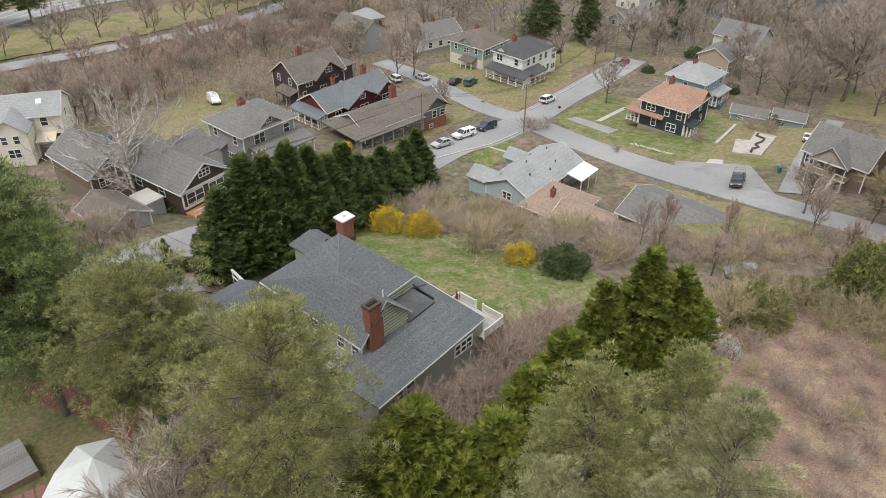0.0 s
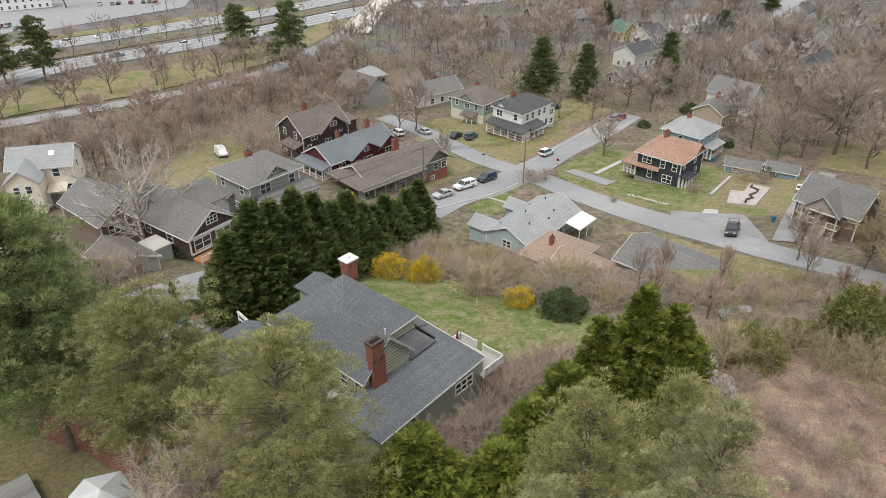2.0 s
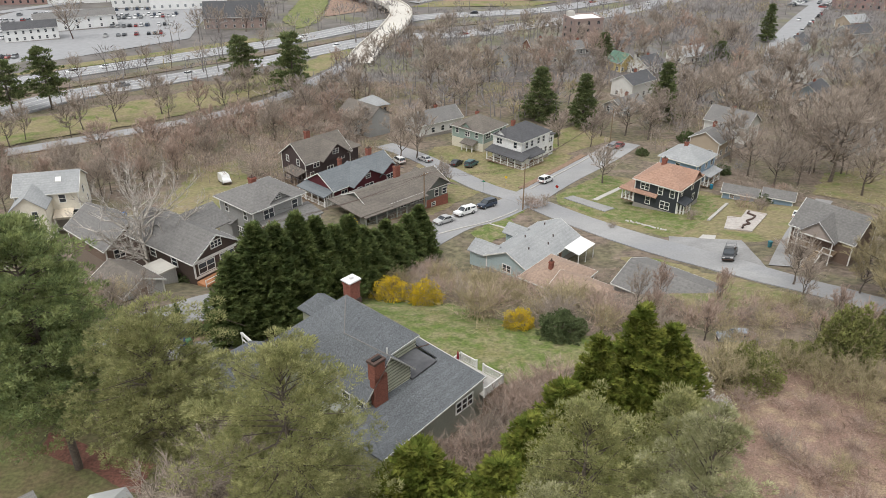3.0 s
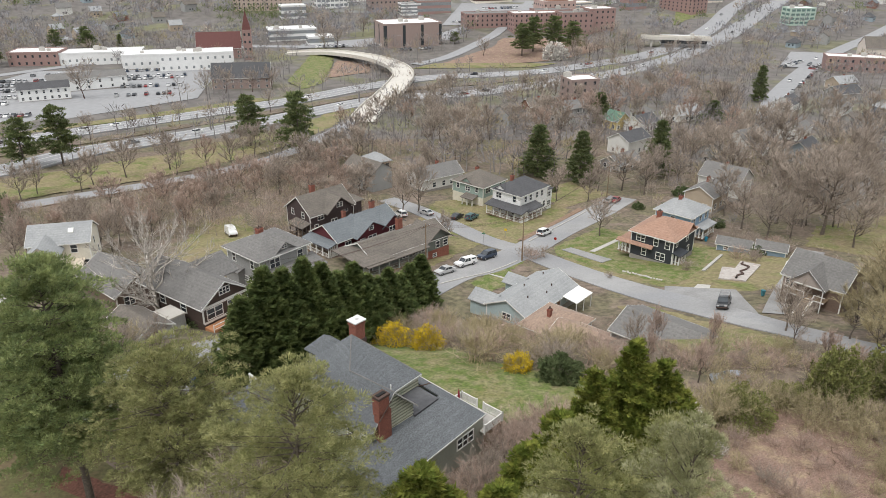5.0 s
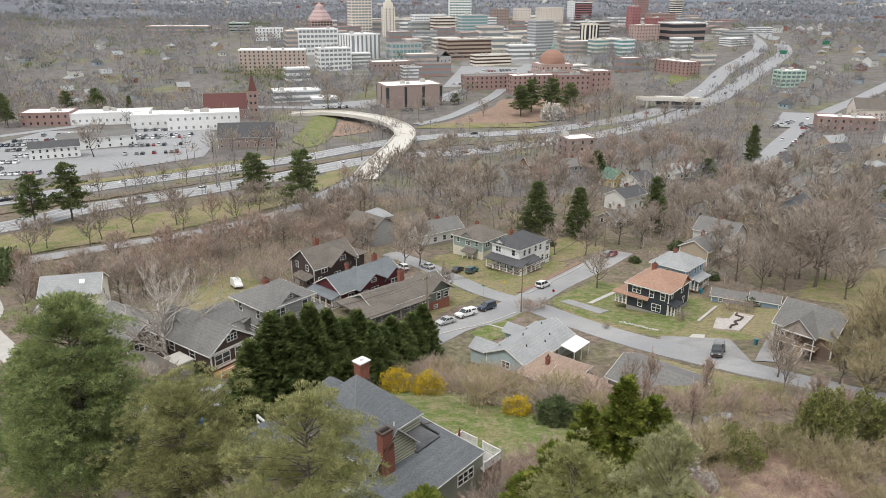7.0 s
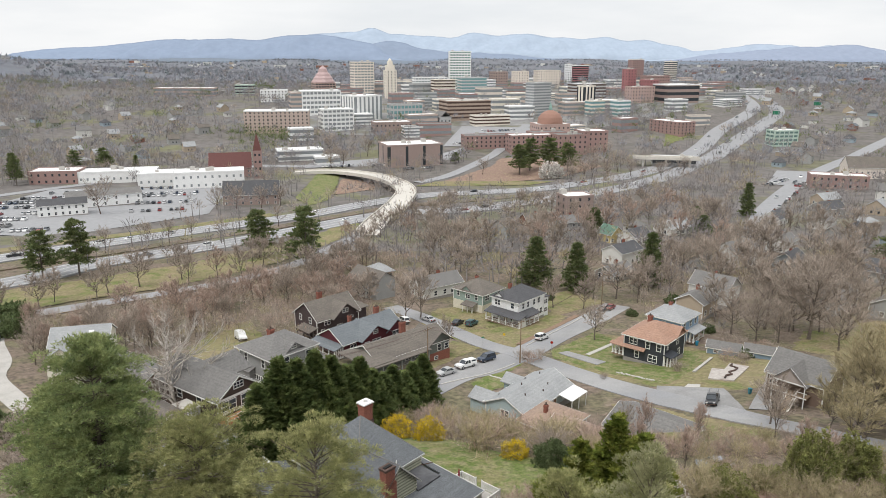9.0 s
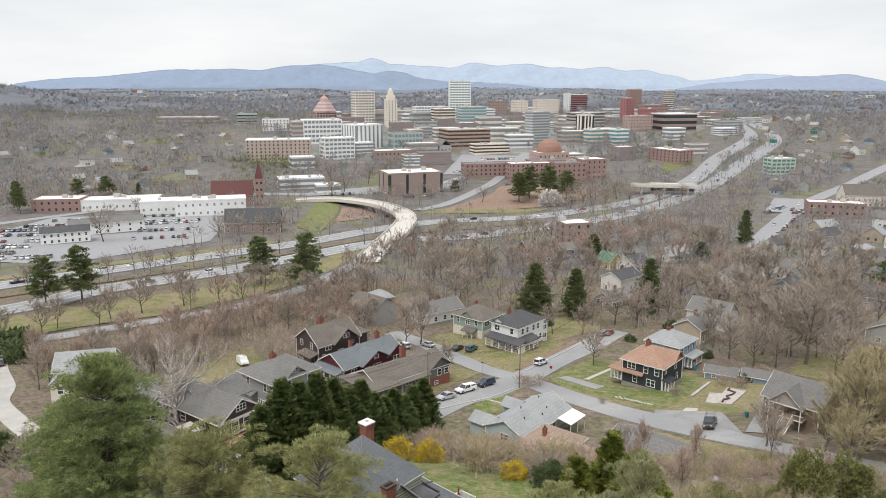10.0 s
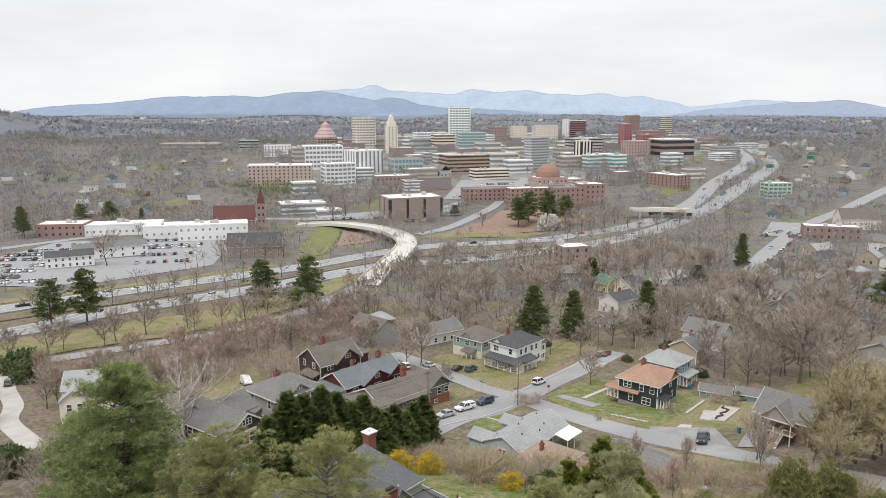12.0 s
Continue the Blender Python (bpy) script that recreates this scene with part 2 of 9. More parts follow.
M["shingle_pale"] = material("pale_grey_shingles", (0.33, 0.335, 0.335), 0.85, grain=(3.0, 0.1), stain=(0.3, 0.25), dark=(0.22, 0.23, 0.235), wave=(1.1, 0.1))
M["white_membrane"] = material("white_roof_membrane", (0.74, 0.735, 0.72), 0.7, grain=(1.0, 0.04), stain=(0.05, 0.15), dark=(0.55, 0.54, 0.52))
M["dark_membrane"] = material("dark_roof_membrane", (0.07, 0.07, 0.075), 0.75, grain=(2.0, 0.1), stain=(0.4, 0.3), dark=(0.13, 0.13, 0.135))
SIDING = {}


def paint(name, col, courses=0.0):
    """Painted boards or render of one colour."""
    if name not in SIDING:
        SIDING[name] = material(name, col, 0.7, grain=(4.0, 0.05), stain=(0.6, 0.12), dark=tuple(c * 0.7 for c in col), wave=(courses, 0.25) if courses else None)
    return SIDING[name]


M["trim"] = material("white_trim_paint", (0.72, 0.71, 0.68), 0.6, grain=(5.0, 0.04), stain=(0.8, 0.1))
M["glass"] = glass_material("window_glass", (0.035, 0.042, 0.05))
M["brick"] = material("red_brick", (0.27, 0.105, 0.075), 0.9, grain=(9.0, 0.25), stain=(0.9, 0.2), dark=(0.15, 0.07, 0.055), wave=(4.0, 0.12), bump=0.3)
M["soot"] = material("sooted_brick", (0.09, 0.06, 0.05), 0.95, grain=(8.0, 0.25))
M["wood"] = material("weathered_wood", (0.24, 0.17, 0.11), 0.85, grain=(6.0, 0.2), stain=(0.8, 0.3), dark=(0.13, 0.1, 0.075))
M["bark"] = material("bark", (0.14, 0.115, 0.095), 0.95, grain=(5.0, 0.25), stain=(0.6, 0.3), island=0.25)
M["pale_bark"] = material("pale_bark", (0.47, 0.43, 0.385), 0.9, grain=(3.0, 0.25), stain=(0.5, 0.3), dark=(0.17, 0.145, 0.12), island=0.2)
M["twigs"] = material("bare_twigs", (0.36, 0.30, 0.25), 0.95, grain=(1.0, 0.12), stain=(0.2, 0.2), island=0.3)
M["red_twigs"] = material("reddish_twigs", (0.41, 0.31, 0.255), 0.95, grain=(1.0, 0.12), stain=(0.2, 0.15), island=0.3)
M["olive_twigs"] = material("budding_twigs", (0.36, 0.305, 0.185), 0.95, grain=(1.0, 0.12), stain=(0.2, 0.15), island=0.3)
# far woods and plain: grey-blue distance haze is mixed into these colours
M["far_twigs"] = material("far_bare_twigs", (0.25, 0.23, 0.225), 0.95, grain=(0.1, 0.12), stain=(0.01, 0.2), island=0.15)
M["plain_twigs"] = material("hazed_canopy", (0.265, 0.265, 0.29), 1.0, grain=(0.12, 0.1), stain=(0.006, 0.25), dark=(0.21, 0.217, 0.24), island=0.08)
M["plain_pine"] = material("hazed_pine_canopy", (0.17, 0.195, 0.205), 1.0, grain=(0.12, 0.12), stain=(0.01, 0.2), island=0.08)
M["plain_floor"] = material("hazed_plain", (0.15, 0.158, 0.18), 1.0, grain=(0.03, 0.1), stain=(0.006, 0.3), dark=(0.118, 0.13, 0.15), third=((0.175, 0.178, 0.19), 0.012, 0.4))
M["dead_stems"] = material("dead_stems", (0.34, 0.25, 0.19), 0.95, grain=(1.0, 0.15), stain=(0.2, 0.2), island=0.45)
# pines: second tone for young growth also paints sunlit clumps and dark gaps
M["pine"] = leaf_material("pine_needles", (0.275, 0.285, 0.125), 0.2, (0.40, 0.39, 0.185), 0.4, 1.0)
M["silver_pine"] = leaf_material("silvery_pine_needles", (0.45, 0.44, 0.265), 0.18, (0.28, 0.285, 0.145), 0.4, 1.0)
M["dark_pine"] = leaf_material("dark_pine_needles", (0.20, 0.25, 0.11), 0.22, (0.30, 0.335, 0.145), 0.4, 0.9)
M["conifer"] = leaf_material("conifer_needles", (0.125, 0.158, 0.07), 0.22, (0.185, 0.21, 0.09), 0.35, 0.9)
M["cypress"] = leaf_material("dark_cypress_sprays", (0.098, 0.132, 0.046), 0.28, (0.155, 0.185, 0.064), 0.35, 0.9)
M["arbor"] = leaf_material("bright_cypress_sprays", (0.135, 0.17, 0.03), 0.25, (0.225, 0.24, 0.05), 0.35, 0.9)
M["fresh_leaf"] = leaf_material("fresh_green_leaves", (0.19, 0.205, 0.07), 0.3, (0.28, 0.285, 0.105), 0.35)
M["yew"] = leaf_material("broadleaf_evergreen", (0.11, 0.142, 0.062), 0.3, (0.16, 0.19, 0.09))
M["forsythia"] = leaf_material("forsythia_flowers", (0.74, 0.56, 0.045), 0.22, (0.55, 0.42, 0.06))
M["blossom"] = leaf_material("white_blossom", (0.62, 0.59, 0.55), 0.2)

# ---- land, roads and lawns ----
def grid_axis(stops):
    out = []
    for (a, b, n) in stops:
        out += [a + (b - a) * i / n for i in range(n)]
    return out + [stops[-1][1]]


def land():
    xs = grid_axis([(-3800, -1000, 28), (-1000, -300, 28), (-300, -110, 38), (-110, 110, 110), (110, 300, 38), (300, 1000, 28), (1000, 3800, 28)])
    ys = grid_axis([(-300, 20, 20), (20, 260, 120), (260, 700, 88), (700, 1400, 50), (1400, 4700, 50)])
    s = Shape()
    for y in ys:
        far = max(0.0, min(1.0, (y - 1100) / 900))
        for x in xs:
            n = noise.noise((x * 0.0021, y * 0.0017, 3.0)) * 26 * far + noise.noise((x * 0.02, y * 0.02, 0)) * 0.5 * min(1.0, max(0.0, (y - 240) / 60))
            s.v.append((x, y, ground_z(x, y) + n - (6 * far)))
    k = len(xs)
    s.f = [(j * k + i, j * k + i + 1, (j + 1) * k + i + 1, (j + 1) * k + i) for j in range(len(ys) - 1) for i in range(k - 1)]
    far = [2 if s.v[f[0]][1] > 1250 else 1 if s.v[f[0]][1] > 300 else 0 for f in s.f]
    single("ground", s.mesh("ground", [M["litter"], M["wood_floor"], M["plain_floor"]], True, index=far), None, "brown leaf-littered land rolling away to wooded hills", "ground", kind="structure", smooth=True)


def strip(points, width, lift=0.1, step=3.0):
    """A band draped on the land along a line of points."""
    s, rows = Shape(), []
    pts = [Vector((p[0], p[1], 0)) for p in points]
    line = []
    for i in range(len(pts) - 1):
        p0, p1, p2, p3 = pts[max(0, i - 1)], pts[i], pts[i + 1], pts[min(len(pts) - 1, i + 2)]
        n = max(2, int((p2 - p1).length / step))
        for j in range(n):
            u = j / n
            line.append(0.5 * (2 * p1 + (p2 - p0) * u + (2 * p0 - 5 * p1 + 4 * p2 - p3) * u * u + (3 * p1 - p0 - 3 * p2 + p3) * u ** 3))
    line.append(pts[-1])
    lanes = max(2, int(width / 2.5))
    for i, p in enumerate(line):
        d = (line[min(i + 1, len(line) - 1)] - line[max(i - 1, 0)]).normalized()
        nrm = Vector((-d.y, d.x, 0))
        row = []
        for k in range(lanes + 1):
            q = p + nrm * width * (k / lanes - 0.5)
            row.append(len(s.v))
            s.v.append((q.x, q.y, ground_z(q.x, q.y) + lift))
        rows.append(row)
    for a, b in zip(rows, rows[1:]):
        for k in range(lanes):
            s.f.append((a[k + 1], a[k], b[k], b[k + 1]))
        # edges reach down into the land
    for a, b in zip(rows, rows[1:]):
        for k in (0, lanes):
            n = len(s.v)
            s.v += [(s.v[i][0], s.v[i][1], s.v[i][2] - lift - 0.4) for i in (a[k], b[k])]
            s.f.append((a[k], b[k], n + 1, n))
    return s


def patch(poly, lift=0.06, step=0.6, ragged=1.0):
    """A lawn or yard: a polygon draped on the land in rows, its edge wavering a little."""
    ys = [p[1] for p in poly]
    y0, y1 = min(ys), max(ys)
    rows = max(4, int((y1 - y0) / step))
    s, seen = Shape(), {}
    cols = max(1, int((max(p[0] for p in poly) - min(p[0] for p in poly)) / max(2.5, step * 2)))

    def waver(k, y):
        return ragged * (noise.noise((k * 3.7, y * 0.35, 1.0)) * 0.9 + noise.noise((k * 5.1, y * 1.3, 2.0)) * 0.5)
    for j in range(rows):
        a, b = y0 + (y1 - y0) * j / rows, y0 + (y1 - y0) * (j + 1) / rows
        m = (a + b) / 2
        cross = []
        for k in range(len(poly)):
            (ax, ay), (bx, by) = poly[k], poly[k - 1]
            if (ay > m) != (by > m):
                def x_at(y):
                    y = min(max(y, min(ay, by)), max(ay, by))
                    return (bx - ax) * (y - ay) / (by - ay) + ax + waver(k, y)
                cross.append(((bx - ax) * (m - ay) / (by - ay) + ax, x_at(a), x_at(b)))
        cross.sort()
        for (_, la, lb), (_, ra, rb) in zip(cross[::2], cross[1::2]):
            ids = []
            for i in range(cols + 1):
                u = i / cols
                for x, y in ((la + (ra - la) * u, a), (lb + (rb - lb) * u, b)):
                    key = (round(x, 3), round(y, 3))
                    if key not in seen:
                        seen[key] = len(s.v)
                        s.v.append((x, y, ground_z(x, y) + lift))
                    ids.append(seen[key])
            for i in range(cols):
                q = [ids[2 * i], ids[2 * i + 2], ids[2 * i + 3], ids[2 * i + 1]]
                q = [v for k, v in enumerate(q) if v not in q[:k]]
                if len(q) > 2:
                    s.f.append(tuple(q))
    return s


def road(name, label, pts, width, mat="asphalt", lift=0.12, category="road"):
    return single(name, strip(pts, width, lift), M[mat], label, category, kind="structure")


def lawn(label, poly, mat="grass", lift=0.07, step=0.6, name="lawn"):
    ragged = 0.0 if name in ("car_park", "parking_pad", "pavement") else 1.0 if step < 2 else 2.5
    step = step if step < 2 else step * 0.4
    return single(name, patch(poly, lift, step, ragged), M[mat], label, name.replace("_", " "), kind="structure", smooth=True)


land()
road("street", "worn grey asphalt street past the parked cars", [(-41, 80), (-35, 89), (-28.5, 99), (-15, 124), (1.5, 150.5), (9.4, 157), (19, 169), (29.8, 186), (44.4, 206), (53, 218.5)], 8.0)
road("street", "patched grey asphalt side street", [(18.5, 168), (25.2, 157.5), (32.9, 146.4), (40.7, 134.2), (47.5, 122.5), (52.5, 109.5), (57, 99), (66, 88)], 6.6, lift=0.16)
road("street", "narrow asphalt lane between the houses", [(18, 168.5), (10.5, 176.5), (3.2, 189.2), (-5.3, 203.4), (-16, 216)], 6.0, lift=0.14)
road("driveway", "cracked asphalt driveway beside a gabled house", [(84.6, 167.4), (70.7, 148.3), (59.5, 130.5), (54.0, 121.4)], 3.4, "old_asphalt", 0.15, "driveway")
road("driveway", "pale concrete drive behind the cream house", [(-121, 194), (-116.8, 187), (-110.5, 176), (-99.5, 160.5), (-94.7, 150), (-85, 139), (-76, 129), (-70, 120)], 4.2, "concrete", 0.15, "driveway")
road("driveway", "asphalt drive up to the near house", [(-32, 84), (-28.7, 85.2), (-25.0, 86.6), (-20.5, 89.6)], 3.2, "old_asphalt", 0.14, "driveway")
lawn("cracked asphalt parking pad with oil stains", [(42.5, 141.5), (53.5, 135.5), (51.8, 121), (39.5, 131.5)], "old_asphalt", 0.13, 1.2, "parking_pad")
lawn("mown back lawn with straw-coloured worn patches", [(-11.5, 106), (-6, 108), (1, 104.5), (6.5, 96.5), (10, 93.5), (17.5, 90), (16.5, 84), (7, 79.5), (-2, 80), (-12, 92)], "grass", 0.07)
lawn("green lawn beside the dark clapboard house", [(26.2, 171.6), (40.3, 189.3), (44.5, 178), (58.1, 174), (61, 162.6), (45, 141.6), (35, 153), (25.5, 165.2)], "grass", 0.07)
lawn("small front lawn of the white house", [(2.5, 191), (8, 181), (16.5, 173.5), (34, 199), (32.5, 207), (10.3, 204)], "verge", 0.07)
lawn("strip of lawn beside the bungalow", [(2.7, 180), (9, 173.5), (-1.5, 157), (-9, 152.5), (-6, 161)], "verge", 0.07)
lawn("bright green front lawn of the mint house", [(14.5, 155), (18.5, 161.5), (16.5, 162), (5.5, 147), (9, 141.7), (13, 147)], "grass", 0.07)
lawn("rough grass slope below the side street", [(31.8, 133.2), (37.2, 131.3), (46.2, 115.1), (49, 104), (40, 97), (32.8, 101.4), (33, 118)], "verge", 0.07)
lawn("open straw-coloured field with dead brush", [(22.5, 84.5), (33, 84), (47, 80), (60, 62), (48, 30), (20, 38), (21, 66)], "straw", 0.07)
lawn("patchy grass lot with bare soil", [(50, 149), (64.3, 173), (78, 160), (60.5, 137), (55, 135.9), (53.5, 137.5)], "verge", 0.07)
lawn("brown mulched front yard", [(-31, 90), (-28.4, 91.5), (-22.5, 91), (-19.5, 89.2), (-24.0, 84.5), (-28, 86.2)], "bare_earth", 0.07)
lawn("lawn under the pines, its colour darkened for their shade", [(-46, 76), (-34.6, 74), (-24.7, 67.0), (-24.4, 60), (-36, 50), (-55, 56)], "shade_grass", 0.07)
lawn("red bark mulch under the pines", [(-36, 71.5), (-31, 69), (-25, 67), (-24.2, 63.2), (-27, 64.2), (-30, 66.2), (-35.6, 68.6)], "mulch", 0.12, name="mulch_bed")
lawn("rough grass between the garden lots", [(26, 160), (40, 188), (52, 182), (66, 168), (78, 160), (62, 136), (56, 134), (45, 138)], "verge", 0.03)
lawn("rough grass round the white house", [(-8, 190), (16, 172), (36, 206), (20, 222), (-2, 214)], "verge", 0.03)
lawn("grassy back gardens", [(-62, 193), (-53.6, 200.7), (-43.1, 174), (-38.7, 146), (-46, 141), (-58, 158)], "verge", 0.07)
lawn("green gardens behind the far houses", [(96, 190), (150, 215), (150, 180), (100, 160), (84, 172)], "verge", 0.07, 3.0)
lawn("back garden grass of the white house", [(33, 207), (50, 222), (42, 240), (28, 225)], "verge", 0.07)

# highway in the valley
HIGHWAY = ([(-235, 222), (-190, 272), (-170, 295), (-151, 317), (-134, 336), (-115, 356), (-98, 373), (-81, 389), (-66, 407), (-46, 434), (-24, 458), (0, 473), (32, 482), (66, 496), (106, 528), (155, 570), (198, 628), (240, 690), (285, 770), (340, 850), (380, 920), (415, 1050)],
           [(-215, 172), (-170, 224), (-147, 252), (-134, 279), (-111, 303), (-93, 323), (-74, 348), (-56, 371), (-41, 389), (-18, 405), (11, 414), (31, 427), (60, 450), (108, 487), (163, 548), (209, 610), (258, 680), (300, 742), (356, 822), (402, 905), (436, 1050), (545, 1530), (700, 2080)])
road("highway", "dual carriageway, carriageway towards the town", HIGHWAY[0], 16.0, "highway", 0.5)
road("highway", "dual carriageway, carriageway out of the town", HIGHWAY[1], 16.5, "highway", 0.5)
road("median", "dark mulched median of the highway", [(-192, 240), (-160, 277), (-139, 299), (-125, 315), (-105, 337), (-82, 362), (-58, 391), (-40, 412), (-14, 434), (20, 450), (60, 474)], 7.5, "litter", 0.42, "median")
road("verge", "green verge along the far carriageway", [(-206, 280), (-172, 318), (-150, 340), (-130, 360), (-108, 382), (-92, 398)], 9.0, "verge", 0.4, "verge")
road("slip_road", "concrete slip road behind a guard rail", [(-160, 150), (-128, 196), (-112, 211), (-90, 232), (-70, 255), (-56, 279), (-44, 321), (-35, 366)], 7.5, "highway", 0.5)
road("avenue", "straight avenue with parked cars and poles", [(150, 350), (175, 400), (212, 463), (273, 552), (361, 651), (470, 760)], 11, "highway", 0.5)
road("town_road", "road down from the office block", [(-18, 522), (7, 560), (37, 636), (60, 700), (90, 800)], 9, "highway", 0.55)
road("town_road", "town street beyond the ramp", [(-300, 430), (-240, 520), (-160, 590), (-100, 596), (-40, 612), (20, 680), (70, 760)], 9, "highway", 0.5)
lawn("grass bank between highway and slip road", [(-172, 205), (-140, 240), (-100, 278), (-62, 335), (-48, 380), (-40, 370), (-50, 320), (-64, 282), (-96, 238), (-140, 195)], "verge", 0.3, 4.0, "grass_bank")
lawn("car park of the shops", [(-270, 350), (-180, 335), (-128, 400), (-140, 470), (-155, 500), (-260, 490)], "highway", 0.3, 6.0, "car_park")
lawn("green bank below the ramp", [(-92, 455), (-78, 430), (-70, 450), (-74, 520), (-80, 570), (-96, 560)], "grass", 0.3, 4.0, "grass_bank")
lawn("brown mulched bank inside the ramp", [(-70, 470), (-46, 490), (-50, 530), (-74, 540)], "straw", 0.32, 4.0, "bank")
lawn("straw-coloured bank beside the highway", [(-8, 515), (30, 520), (84, 545), (130, 600), (100, 640), (50, 640), (40, 600)], "straw", 0.3, 5.0, "bank")
lawn("green verge beside the highway", [(-20, 505), (60, 512), (80, 530), (20, 530), (-5, 528)], "verge", 0.34, 4.0, "verge")
lawn("car park beside the office block", [(-110, 588), (-30, 600), (15, 640), (5, 665), (-50, 640), (-110, 610)], "highway", 0.35, 6.0, "car_park")
lawn("car park behind the office block", [(0, 690), (90, 690), (110, 780), (20, 790)], "highway", 0.4, 8.0, "car_park")
lawn("paved streets and yards of the town centre", [(-150, 745), (60, 735), (150, 770), (250, 860), (330, 960), (430, 1130), (420, 1400), (-40, 1400), (-150, 1100)], "town_paving", 0.25, 14.0, "pavement")
lawn("green wedge between the roads", [(205, 690), (240, 735), (262, 790), (230, 770)], "grass", 0.4, 6.0, "verge")
lawn("car park beside the avenue", [(226, 516), (262, 580), (298, 572), (262, 512)], "highway", 0.4, 6.0, "car_park")

# ---- houses ----
def roof_gable(w, d, z, rise, over=0.5, axis="x", t=0.18, gable_over=0.4):
    """Two sloping slabs; the ridge runs along axis."""
    s = Shape()
    if axis == "x":
        hx, hy = w / 2 + gable_over, d / 2 + over
        drop = rise * over / (d / 2)
        s.slab([(-hx, -hy, z - drop), (hx, -hy, z - drop), (hx, 0, z + rise), (-hx, 0, z + rise)], t)
        s.slab([(-hx, 0, z + rise), (hx, 0, z + rise), (hx, hy, z - drop), (-hx, hy, z - drop)], t)
    else:
        hx, hy = w / 2 + over, d / 2 + gable_over
        drop = rise * over / (w / 2)
        s.slab([(-hx, -hy, z - drop), (0, -hy, z + rise), (0, hy, z + rise), (-hx, hy, z - drop)], t)
        s.slab([(0, -hy, z + rise), (hx, -hy, z - drop), (hx, hy, z - drop), (0, hy, z + rise)], t)
    return s


def roof_hip(w, d, z, rise, over=0.5, t=0.16):
    hx, hy = w / 2 + over, d / 2 + over
    r = min(hx, hy)
    a, b = hx - r, hy - r
    s = Shape()
    if a >= b:
        p, q = (-a, 0, z + rise), (a, 0, z + rise)
    else:
        p, q = (0, -b, z + rise), (0, b, z + rise)
    c = [(-hx, -hy, z), (hx, -hy, z), (hx, hy, z), (-hx, hy, z)]
    if a >= b:
        faces = [[c[0], c[1], q, p], [c[1], c[2], q], [c[2], c[3], p, q], [c[3], c[0], p]]
    else:
        faces = [[c[0], c[1], p], [c[1], c[2], q, p], [c[2], c[3], q], [c[3], c[0], p, q]]
    for fc in faces:
        pts = [v for i, v in enumerate(fc) if v != fc[i - 1]]
        if len(pts) > 2:
            s.slab(pts, t)
    return s


def gable_body(w, d, z0, z1, rise, axis="x"):
    """Walls up to the eaves with the two gable triangles on top."""
    s = Shape().box(-w / 2, w / 2, -d / 2, d / 2, z0, z1)
    if axis == "x":
        for x, k in ((-w / 2, 1), (w / 2, -1)):
            pts = [(x, d / 2, z1), (x, -d / 2, z1), (x, 0, z1 + rise - 0.05)]
            s.face(*(pts if k > 0 else pts[::-1]))
    else:
        for y, k in ((-d / 2, 1), (d / 2, -1)):
            pts = [(-w / 2, y, z1), (w / 2, y, z1), (0, y, z1 + rise - 0.05)]
            s.face(*(pts if k > 0 else pts[::-1]))
    return s


def side_pose(side, w, d, u, z):
    """Pose of an opening in a wall: u along the wall from its middle, z its foot; local -y looks out."""
    if side == "L":
        return pose(-w / 2, -u, z, 0, 0, -90)
    if side == "R":
        return pose(u, -d / 2, z)
    if side == "B":
        return pose(w / 2, u, z, 0, 0, 90)
    return pose(-u, d / 2, z, 0, 0, 180)


WINDOW_MESHES = {}


def lattice(xs, zs, y0, y1):
    """Bars of one piece between the lines xs and zs, with every second field left open."""
    s, nx, nz = Shape(), len(xs), len(zs)
    s.v = [(x, y, z) for y in (y0, y1) for z in zs for x in xs]

    def solid(i, j):
        return 0 <= i < nx - 1 and 0 <= j < nz - 1 and (i % 2 == 0 or j % 2 == 0)
    for j in range(nz - 1):
        for i in range(nx - 1):
            if not solid(i, j):
                continue
            a, n = j * nx + i, nx * nz
            s.f += [(a, a + 1, a + 1 + nx, a + nx), (n + a + nx, n + a + nx + 1, n + a + 1, n + a)]
            for di, dj, p, q in ((0, -1, a, a + 1), (1, 0, a + 1, a + 1 + nx), (0, 1, a + 1 + nx, a + nx), (-1, 0, a + nx, a)):
                if not solid(i + di, j + dj):
                    s.f.append((q, p, p + n, q + n))
    return s



def window(parent, m, ww, hh, trim=None, lights=1, name="window", pane_mat=None):
    """A sash window: frame with sill, panes set back between the bars."""
    key = (round(ww, 2), round(hh, 2), lights, trim.name if trim else "", pane_mat.name if pane_mat else "")
    if key not in WINDOW_MESHES:
        b = 0.12
        xs = [-ww / 2 - b, -ww / 2]
        for i in range(1, lights):
            x = -ww / 2 + ww * i / lights
            xs += [x - 0.06, x + 0.06]
        f = lattice(xs + [ww / 2, ww / 2 + b], [-b, 0, hh * 0.5 - 0.035, hh * 0.5 + 0.035, hh, hh + b], -0.08, 0.02)
        g = Shape().box(-ww / 2, ww / 2, -0.03, 0.02, 0, hh)
        WINDOW_MESHES[key] = (f.mesh("frame", trim or M["trim"]), g.mesh("pane", pane_mat or M["glass"]))
    fm, gm = WINDOW_MESHES[key]
    fr = part(name, fm, None, parent)
    fr.matrix_basis = m
    part("pane", gm, None, fr, "dark reflecting glass")
    return fr


